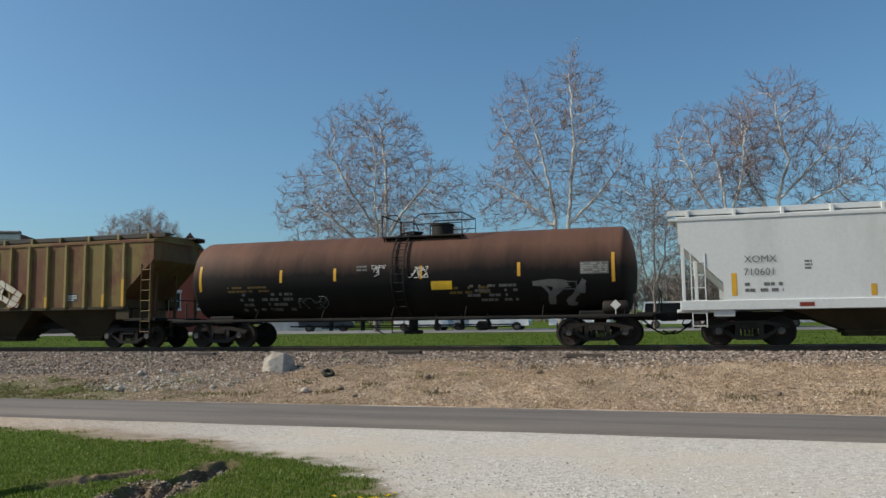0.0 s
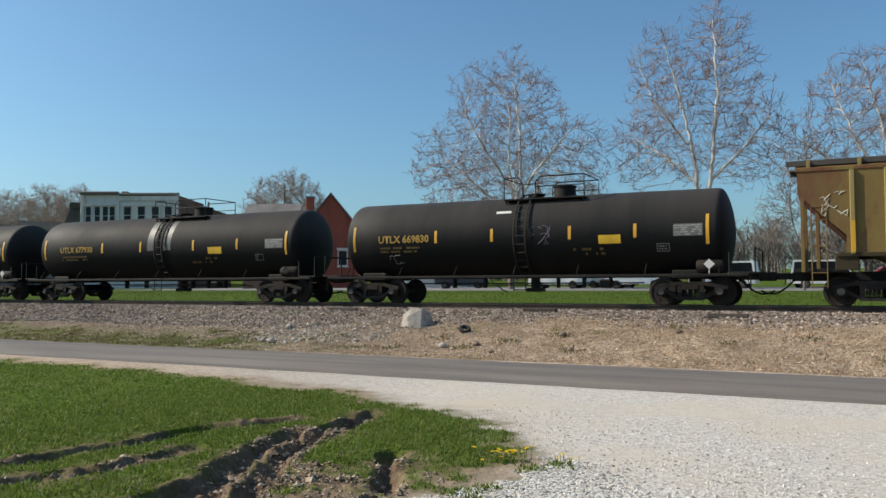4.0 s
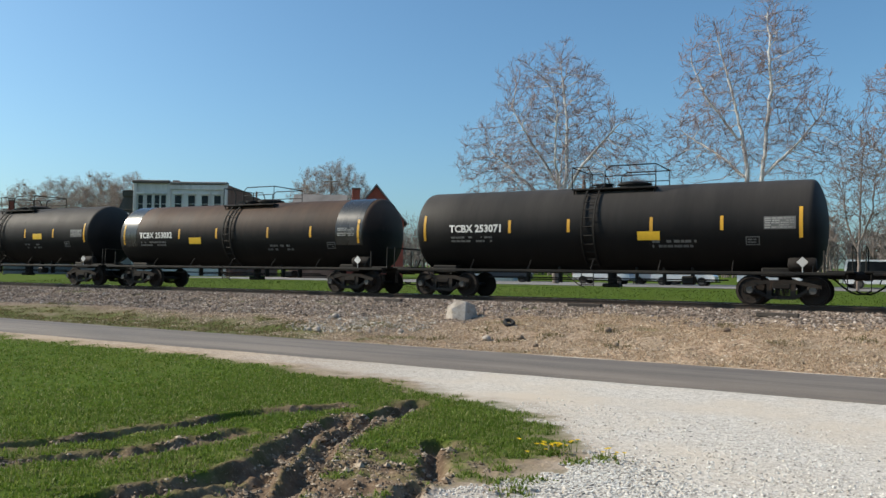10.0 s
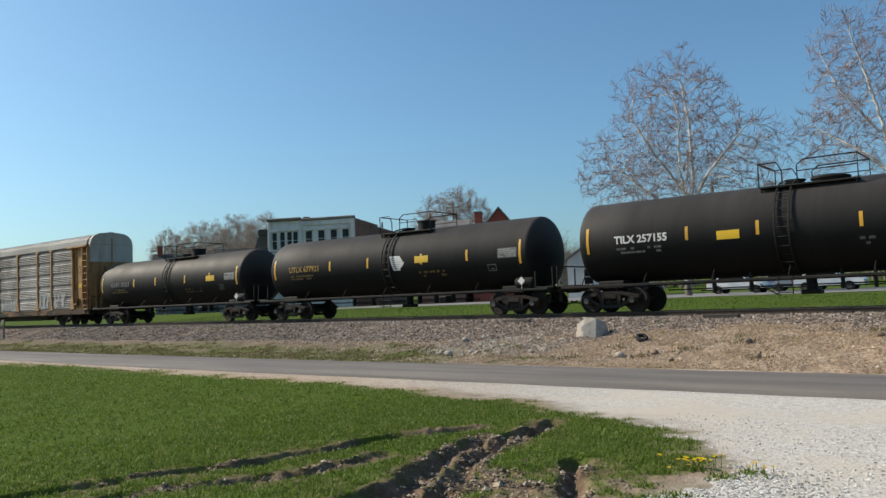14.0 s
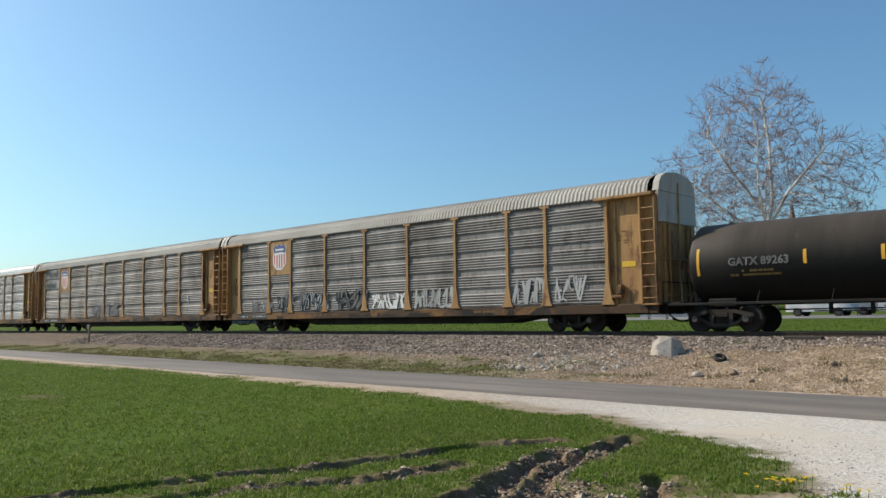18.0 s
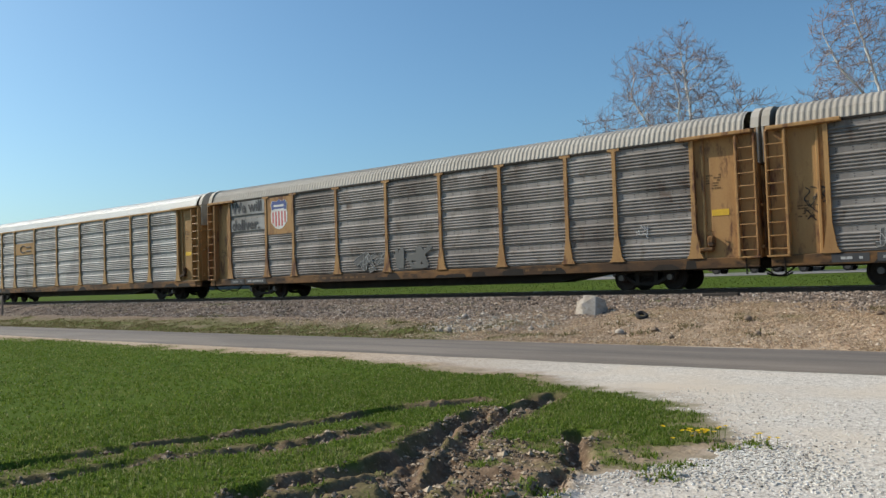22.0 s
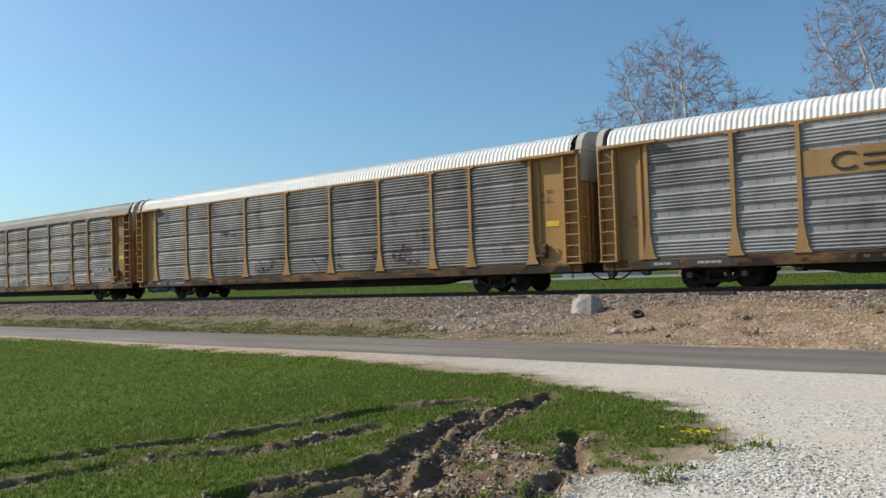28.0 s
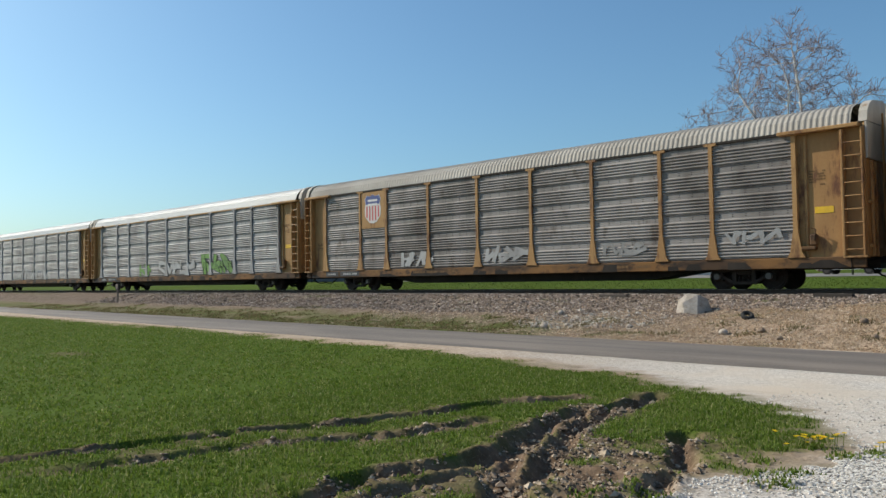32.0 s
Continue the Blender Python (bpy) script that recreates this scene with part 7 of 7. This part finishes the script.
def panel_mesh(width, material, name, even=False):
    """One bay of side sheeting: five sheets, each with three rolled ridges and a flat, pierced band."""
    key = (round(width, 2), name, even)
    if key in PANEL_MESH:
        return PANEL_MESH[key]
    b = Build()
    h = (PZ1 - PZ0) / 5
    prof = []
    for r in range(5):
        z = PZ0 + r * h
        prof += [(z, -0.008), (z + 0.012, -0.03), (z + 0.03, 0.0)]
        for c in range(6 if even else 5):
            q = z + h * 0.06 + c * (0.112 if even else 0.108)
            prof += [(q, 0.0), (q + 0.022, -0.05), (q + 0.042, -0.05), (q + 0.088, 0.0)]
        prof += [(z + h * 0.97, 0.0)]
    prof.append((PZ1, 0.0))
    b.sheet([0.05, width - 0.05], range(len(prof)), lambda x, i: (x, prof[i][1], prof[i][0]))
    b.sheet([0.05, width - 0.05], [PZ0, PZ1], lambda x, z: (x, 0.03, z))
    me = b.mesh("side_panel", material)
    PANEL_MESH[key] = me
    return me


# small boxes stand in for punched holes, the shade inside given as black
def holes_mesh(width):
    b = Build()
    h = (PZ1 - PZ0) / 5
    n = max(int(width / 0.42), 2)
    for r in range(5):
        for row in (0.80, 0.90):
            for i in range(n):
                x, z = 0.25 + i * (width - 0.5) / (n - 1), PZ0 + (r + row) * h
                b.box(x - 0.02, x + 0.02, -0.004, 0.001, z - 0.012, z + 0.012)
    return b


def roof_mesh(name, material):
    """Ribbed arched roof; the ribs cross it."""
    arch = [(-1.47, 4.90), (-1.46, 4.96), (-1.36, 5.28), (-1.18, 5.49), (-0.85, 5.64), (-0.4, 5.71), (0, 5.74), (0.4, 5.71), (0.85, 5.64), (1.18, 5.49), (1.36, 5.28), (1.46, 4.96), (1.47, 4.90)]
    xs, k = [], 0
    x = -13.6
    while x <= 13.601:
        xs.append((x, k % 4))
        x += 0.045
        k += 1
    b = Build()
    lift = (0.0, 0.022, 0.022, 0.0)

    def fn(i, j):
        x, p = xs[int(i)]
        y, z = arch[int(j)]
        d = lift[p] if 0 < j < len(arch) - 1 else 0
        n = Vector((0, y * 0.8, (z - 4.3))).normalized() * d
        return (x, y + n.y, z + n.z)
    b.sheet(range(len(xs)), range(len(arch)), fn)
    return b.mesh(name, material)


ROOFS = {M_ROOF_G: roof_mesh("roof", M_ROOF_G), M_ROOF_W: roof_mesh("roof", M_ROOF_W)}


def end_mesh(material):
    """End wall of the rack with arched head, then its posts, rails and lock bar."""
    b = Build()
    o = [(-1.40, 0.98), (1.40, 0.98), (1.44, 4.86), (1.30, 5.29), (1.1, 5.47), (0.8, 5.58), (0, 5.66), (-0.8, 5.58), (-1.1, 5.47), (-1.30, 5.29), (-1.44, 4.86)]
    b.prism(o, "x", -0.06, 0.0)
    made = [("end_wall", b.mesh("end_wall", material))]
    for y in (-1.05, -0.7, 0.7, 1.05):
        made.append(("door_post", Build().chamfer(0.002, 0.10, y - 0.05, y + 0.05, 1.0, 3.85, 0.02).mesh("door_post", material)))
    for z in (1.3, 2.6):
        made.append(("door_rail", Build().chamfer(0.002, 0.07, -1.3, 1.3, z - 0.05, z + 0.05, 0.01).mesh("door_rail", material)))
    made.append(("lock_bar", Build().rod((0.09, 0.0, 1.0), (0.09, 0.0, 5.4), 0.04, 8).mesh("lock_bar", material)))
    return made


END_MESH = {}


def auto_rack(k, label, paint, panel, roof, endpaint, logo="", tags=(), seed=1, post=None):
    rng = random.Random(seed)
    L = 28.6
    car = thing("auto_rack_car", label, "auto carrier", "covered auto carrier cars of the freight train")
    TRAIN.append((car, (COUPLERS[k] + COUPLERS[k + 1]) / 2))
    # flat car
    for s in (-1, 1):
        b = Build().chamfer(-13.9, 13.9, s * 1.44 - 0.05, s * 1.44 + 0.05, 0.66, 1.0, 0.02)
        part("side_sill", b, M_SILL, car)
    b = Build()
    b.prism([(-8.6, 0.7), (-6.2, 0.34), (6.2, 0.34), (8.6, 0.7)], "y", -0.75, 0.75)
    b.chamfer(-13.95, 13.95, -0.35, 0.35, 0.62, 0.9, 0.02)
    part("centre_sill", b, M_BLACK, car)
    part("deck", Build().box(-13.85, 13.85, -1.40, 1.40, 0.90, 0.98), M_BLACK, car)
    me = ROOFS[roof]
    part("roof", me, roof, car, "ribbed arched roof")
    for s in (-1, 1):
        part("eave_rail", Build().chamfer(-13.78, 13.78, s * 1.46 - 0.03, s * 1.46 + 0.03, 4.86, 4.95, 0.015), M_TRUCK if roof is M_ROOF_G else paint, car)
    # posts flare out towards the sill
    pb = Build()
    pb.prism([(-0.28, 1.0), (0.28, 1.0), (0.18, 1.18), (0.07, 1.9), (0.066, 4.82), (0.22, 4.84), (0.22, 4.92), (-0.22, 4.92), (-0.22, 4.84), (-0.066, 4.82), (-0.07, 1.9), (-0.18, 1.18)], "y", -0.09, 0.05)
    post = post or paint
    pm = pb.mesh("side_post", post)
    for x in POSTS:
        part("side_post", pm, post, car, at=pose(x, -PY, 0))
    for a, z in zip(POSTS, POSTS[1:]):
        w = z - a
        pn = part("side_panel", panel_mesh(w, panel, panel.name, k == 14), panel, car, at=pose(a, -PY, 0))
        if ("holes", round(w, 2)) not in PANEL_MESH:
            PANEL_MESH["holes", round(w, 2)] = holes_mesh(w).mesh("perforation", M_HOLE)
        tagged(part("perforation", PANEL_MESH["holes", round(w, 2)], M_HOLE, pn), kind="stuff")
    part("far_side_wall", Build().box(-13.3, 13.3, 1.40, 1.45, 1.0, 4.90), panel, car)
    # end bays: recessed side plate, edge posts, ladder
    for s in (-1, 1):
        xa = POSTS[0] if s < 0 else POSTS[-1]
        xb = s * 13.85
        lo, hi = min(xa, xb), max(xa, xb)
        part("end_side_plate", Build().box(lo, hi, -1.36, -1.33, 1.0, 4.90), paint, car)
        for f in (0.16,):
            x = xa + (xb - xa) * f
            part("end_bay_post", Build().chamfer(x - 0.05, x + 0.05, -1.42, -1.361, 1.0, 4.78, 0.015), paint, car)
        a, z = sorted((xa - s * 0.45, s * 13.85))
        part("end_bay_rail", Build().chamfer(a, z, -1.66, -1.361, 4.84, 4.96, 0.02), paint, car, "projecting beam over the end bay")
        ld = Build()
        ld.chamfer(min(s * 13.3, s * 13.38), max(s * 13.3, s * 13.38), -1.62, -1.36, 1.0, 4.82, 0.015)
        ld.chamfer(min(s * 13.87, s * 13.93), max(s * 13.87, s * 13.93), -1.60, -1.38, 1.0, 4.82, 0.015)
        for i in range(9):
            ld.rod((s * 13.34, -1.59, 1.2 + i * 0.4), (s * 13.9, -1.59, 1.2 + i * 0.4), 0.02, 5)
        ld.chamfer(s * 13.64 - 0.34, s * 13.64 + 0.34, -1.60, -1.36, 0.95, 1.01, 0.01)
        part("ladder", ld, paint, car)
        if endpaint not in END_MESH:
            END_MESH[endpaint] = end_mesh(endpaint)
        for nm, me in END_MESH[endpaint]:
            part(nm, me, endpaint, car, at=pose(s * 13.95, 0, 0, 0, 0, 0 if s > 0 else 180))
        hd = Build()
        o = [(-1.47, 4.90), (-1.46, 4.99), (-1.36, 5.32), (-1.18, 5.53), (-0.85, 5.68), (0, 5.78), (0.85, 5.68), (1.18, 5.53), (1.36, 5.32), (1.46, 4.99), (1.47, 4.90)]
        a, z = sorted((s * 13.79, s * 14.03))
        hd.prism([(y * 0.985, q + 0.015) for y, q in o[1:-1]], "x", a, z)
        hd.prism([(y, q) for y, q in ((-1.42, 3.9), (1.42, 3.9), (1.44, 4.99), (-1.44, 4.99))], "x", *sorted((s * 13.965, s * 14.02)))
        part("roof_end_cap", hd, M_CAPPALE, car, "pale upper part of the end doors")
        hb = Build()
        hb.chamfer(s * 12.42 - 0.12, s * 12.42 + 0.12, -1.52, -1.36, 1.35, 1.72, 0.05)
        hb.chamfer(s * 12.36 - 0.3, s * 12.36 + 0.14, -1.56, -1.36, 1.22, 1.34, 0.03)
        hb.path([(s * 12.45, -1.54, 1.5), (s * 12.52, -1.55, 1.85), (s * 12.38, -1.55, 1.9)], 0.022, 6)
        if s > 0:
            part("hand_brake", hb, M_SILL, car, "rusty hand brake housing")
        sp = Build()
        for y in (-1.5, -1.38):
            sp.rod((s * 13.5, y, 0.45), (s * 13.5, y, 0.95), 0.015, 5)
        sp.rod((s * 13.5, -1.5, 0.47), (s * 13.5, -1.38, 0.47), 0.015, 5)
        part("sill_step", sp, M_BLACK, car)
    flat = lambda z: -PY - 0.05
    sill_y = lambda z: -1.492
    sm = Build()
    bars(sm, -6.3, -2.8, 0.76, 0.92, 1, sill_y, rng, 0.6)
    bars(sm, 5.4, 6.8, 0.76, 0.92, 1, sill_y, rng, 0.7)
    bars(sm, -13.1, -12.6, 2.1, 2.5, 5, lambda z: -1.362, rng, 0.6)
    bars(sm, 12.3, 12.8, 3.2, 3.7, 6, lambda z: -1.362, rng, 0.6)
    tagged(part("small_lettering", sm, M_RUSTMARK, car, "small unreadable stencils"), kind="stuff")
    for px, pw in ((-12.2, 1.0), (-11.0, 1.5)):
        mp = part("mark_plate", Build().box(px, px + pw, -1.498, -1.491, 0.72, 0.97), M_STENDARK, car, "black plate with small white stencils")
        wl = Build()
        bars(wl, px + 0.15, px + pw - 0.15, 0.77, 0.91, 1, lambda z: -1.499, rng, 0.75)
        tagged(part("plate_lettering", wl, M_SPRAYG, mp), kind="stuff")
    gr = Build()
    for _ in range(16):
        gx = rng.uniform(-13.64, 13.2)
        gw = rng.uniform(0.3, 1.4)
        zt = rng.uniform(0.78, 0.96)
        gr.prism([(gx, 0.665), (gx + gw, 0.665), (gx + gw * rng.uniform(0.6, 1), zt), (gx + gw * rng.uniform(0, 0.4), zt)], "y", -1.4955 + rng.uniform(0, 0.002), -1.489)
    tagged(part("sill_grime", gr, M_TRUCK, car, "black grease and soot on the sill"), kind="stuff")
    yl = Build()
    yl.box(12.45, 13.0, -1.372, -1.362, 2.35, 2.55)
    part("warning_label", yl, M_SIGN, car)
    if logo:
        x0, x1 = POSTS[1] + 0.1, POSTS[2] - 0.1
        if logo == "emblem_plate":
            x0, x1 = POSTS[2] + 0.1, POSTS[3] - 0.1
            part("logo_plate", Build().box(x0, x1, -PY - 0.058, -PY - 0.05, 3.22, 4.0), paint, car, "tan emblem plate")
            b = Build()
            cx = (x0 + x1) / 2
            arc = [(cx - 0.15 + 0.38 * math.cos(a), 3.6 + 0.24 * math.sin(a)) for a in [radians(50 + i * 26) for i in range(11)]]
            b.path([(x, -PY - 0.062, z) for x, z in arc], 0.045, 5)
            b.path([(cx + 0.3, -PY - 0.062, 3.46), (cx + 0.95, -PY - 0.062, 3.46)], 0.045, 5)
            b.path([(cx + 0.3, -PY - 0.062, 3.72), (cx + 0.95, -PY - 0.062, 3.72)], 0.045, 5)
            part("logo", b, M_STENDARK, car, "dark emblem of an open loop and two bars")
        else:
            part("logo_plate", Build().box(x0, x1, -PY - 0.058, -PY - 0.05, 3.05, 4.84), paint, car, "painted plate behind the shield")
            cx, z0, z1, w = (x0 + x1) / 2, 3.28, 4.72, 0.60
            yy = -PY - 0.066
            sh = [(-w * 0.45, z0 + 0.06), (0, z0), (w * 0.45, z0 + 0.06), (w * 0.95, z0 + 0.35), (w, z0 + 0.75), (w * 0.9, z0 + 0.95), (w, z1 - 0.22), (w * 0.78, z1 - 0.05), (w * 0.3, z1 - 0.1), (0, z1), (-w * 0.3, z1 - 0.1), (-w * 0.78, z1 - 0.05), (-w, z1 - 0.22), (-w * 0.9, z0 + 0.95), (-w, z0 + 0.75), (-w * 0.95, z0 + 0.35)]
            shield = part("logo", Build().prism([(cx + u, q) for u, q in sh], "y", yy, yy + 0.006), M_SHIELD_W, car, "faded shield emblem")
            if logo != "faded_shield":
                up = [(u, q) for u, q in sh if q >= z0 + 0.9]
                part("shield_top", Build().prism([(cx + u * 0.94, q - 0.01) for u, q in up], "y", yy - 0.005, yy - 0.001), M_SHIELD_B, shield)
                rs = Build()
                for i in range(5):
                    u = (i - 2) * w * 0.36
                    rs.box(cx + u - 0.045, cx + u + 0.045, yy - 0.005, yy - 0.001, z0 + (0.14 if abs(i - 2) < 2 else 0.3), z0 + 0.86)
                part("shield_stripes", rs, M_SHIELD_R, shield)
                wb = Build()
                for q in (z1 - 0.36, z1 - 0.56):
                    wb.box(cx - 0.36, cx + 0.36, yy - 0.009, yy - 0.006, q, q + 0.1)
                part("shield_bars", wb, M_SHIELD_W, shield)
    for t in tags:
        blob_letters(car, t[0], t[1], t[2], t[3], lambda z: -PY - 0.062, rng, t[4], t[5], t[6], t[7], 0.004)
    running_gear(car, L, (-10.1, 10.0))
    return car


def slogan(car):
    x = POSTS[0] + 0.2
    pw = Build()
    pw.box(POSTS[0] + 0.1, POSTS[1] - 0.1, -PY - 0.052, -PY - 0.047, 4.17, 4.84)
    pw.box(POSTS[0] + 0.1, POSTS[1] - 0.1, -PY - 0.052, -PY - 0.047, 3.36, 3.95)
    part("slogan_plate", pw, M_PANEL_L, car, "pale plate with black slogan")
    lettering(car, "We will", x, 4.3, 0.74, M_STENDARK, lambda z: -PY - 0.05, "black slogan lettering", 0.02)
    lettering(car, "deliver.", x, 3.42, 0.74, M_STENDARK, lambda z: -PY - 0.05, "black slogan lettering", 0.02)


W = "white spray-painted letters without words"
auto_rack(11, "weathered auto carrier with orange posts and white graffiti", M_ORANGE, M_PANEL_D, M_ROOF_G, M_ORANGE, "shield", (
    (-11.0, -9.0, 1.15, 1.6, M_GREYSTEN, W, M_SPRAYG, 5), (-8.5, -6.9, 1.1, 1.9, M_SPRAYG, W, M_SPRAYK, 5), (-6.5, -4.2, 1.15, 1.95, M_SPRAYG, W, M_SPRAYK, 7),
    (-3.8, -1.4, 1.15, 1.95, M_GREYSTEN, "grey spray-painted letters", M_SPRAYK, 4), (-0.9, 1.5, 1.1, 1.75, M_SHIELD_W, W, None, 9), (1.9, 4.3, 1.1, 1.9, M_SPRAYG, W, None, 6),
    (7.5, 9.1, 1.15, 2.1, M_SPRAYG, W, None, 7), (9.5, 10.9, 1.2, 2.1, M_SPRAYG, W, None, 6)), 31)
scribbles(-12.9, -12.1, 2.0, 3.0, 9, M_SPRAYK, "black spray scribble on the end plate")(TRAIN[-1][0], lambda z: -1.366, random.Random(5), 0)
c = auto_rack(12, "weathered auto carrier with rusty orange posts and slogan", M_RUSTEND, M_PANEL_B, M_ROOF_G, M_RUSTEND, "shield", (
    (-3.4, -1.5, 1.1, 1.8, M_GREYSTEN, "faded white spray letters", M_SPRAYG, 3), (-1.0, 0.9, 1.15, 1.95, M_GREYSTEN, "faded grey spray letters", None, 3)), 32)
scribbles(9.9, 10.3, 1.75, 2.2, 3, M_SHIELD_W, "small white spray letter")(c, lambda z: -PY - 0.056, random.Random(3), 0)
slogan(c)
auto_rack(13, "silver auto carrier with white roof and yellow emblem plate", M_TAN, M_PANEL_L, M_ROOF_W, M_TAN, "emblem_plate", (), 33)
auto_rack(14, "auto carrier with yellow posts and bright white roof", M_YELLOW, M_PANEL_D, M_ROOF_W, M_YELLOW, "", (
), 34)
for x0, x1, z1, n, mt, lab in ((-3.8, -1.3, 1.75, 6, M_SPRAYK, "thin black spray scribble"), (-0.9, 1.5, 1.85, 6, M_SPRAYK, "thin black spray scribble"), (1.9, 4.3, 1.9, 6, M_SPRAYK, "thin black spray scribble"), (5.1, 6.7, 2.1, 6, M_GRAFRED, "dark red spray scribble"), (-6.4, -4.9, 3.35, 5, M_SPRAYK, "black spray smudge")):
    scribbles(x0, x1, 1.1 if z1 < 3 else 3.1, z1, n, mt, lab)(TRAIN[-1][0], lambda z: -PY - 0.056, random.Random(int(x1 * 10)), 0)
auto_rack(15, "weathered auto carrier with orange posts and shield emblem", M_ORANGE, M_PANEL_D, M_ROOF_G, M_ORANGE, "shield", (
    (-6.3, -4.3, 1.15, 1.75, M_PANEL_L, "faded white spray letters", None, 4), (-1.0, 1.3, 1.2, 1.8, M_PANEL_L, "faded white spray letters", None, 3), (4.9, 6.6, 1.3, 1.7, M_PANEL_L, "faint spray letters", None, 3), (9.6, 11.4, 1.5, 1.9, M_PANEL_L, "faint spray letters", None, 3)), 35)
auto_rack(16, "silver auto carrier with white roof and green graffiti", M_TAN, M_PANEL_L, M_ROOF_W, M_ORANGE, "", (
    (-2.5, 2.3, 1.15, 1.9, M_SPRAYG, W, None, 5), (3.2, 6.8, 1.1, 2.2, M_GREEN, "green spray-painted letters", M_SPRAYK, 3), (-5.5, -3.8, 1.1, 1.8, M_GREEN, "green spray-painted letters", None, 2)), 36, M_PANEL_L)
auto_rack(17, "dusty auto carrier with white graffiti along the sill", M_TAN, M_PANEL_L, M_ROOF_W, M_RUSTEND, "", ((-3.5, 5.0, 1.15, 1.9, M_SPRAYG, W, None, 6),), 37, M_PANEL_L)
auto_rack(18, "dusty auto carrier with orange end doors", M_RUSTEND, M_PANEL_B, M_ROOF_G, M_RUSTEND, "", (), 38)

# ---- what moves ----
def motions():
    ends = (0, 0.1, 0.2, 0.4, 1, 2)
    times = [*ends, *range(4, 30, 2), *(32 - t for t in reversed(ends))]
    for car, mid in TRAIN:
        walk(car, [(t, pose(PIVOT + (mid + SPEED * t - PIVOT) * math.cos(SLEW), TRACK_Y + (mid + SPEED * t - PIVOT) * math.sin(SLEW), RAIL_Z, 0, 0, math.degrees(SLEW))) for t in times])
    turn = math.degrees(SPEED / WHEEL_R)
    for wheel, x in WHEELS:
        walk(wheel, [(k / 15, pose(x, 0, WHEEL_R, 0, (turn * k / 15) % 360, 0)) for k in range(481)])


motions()
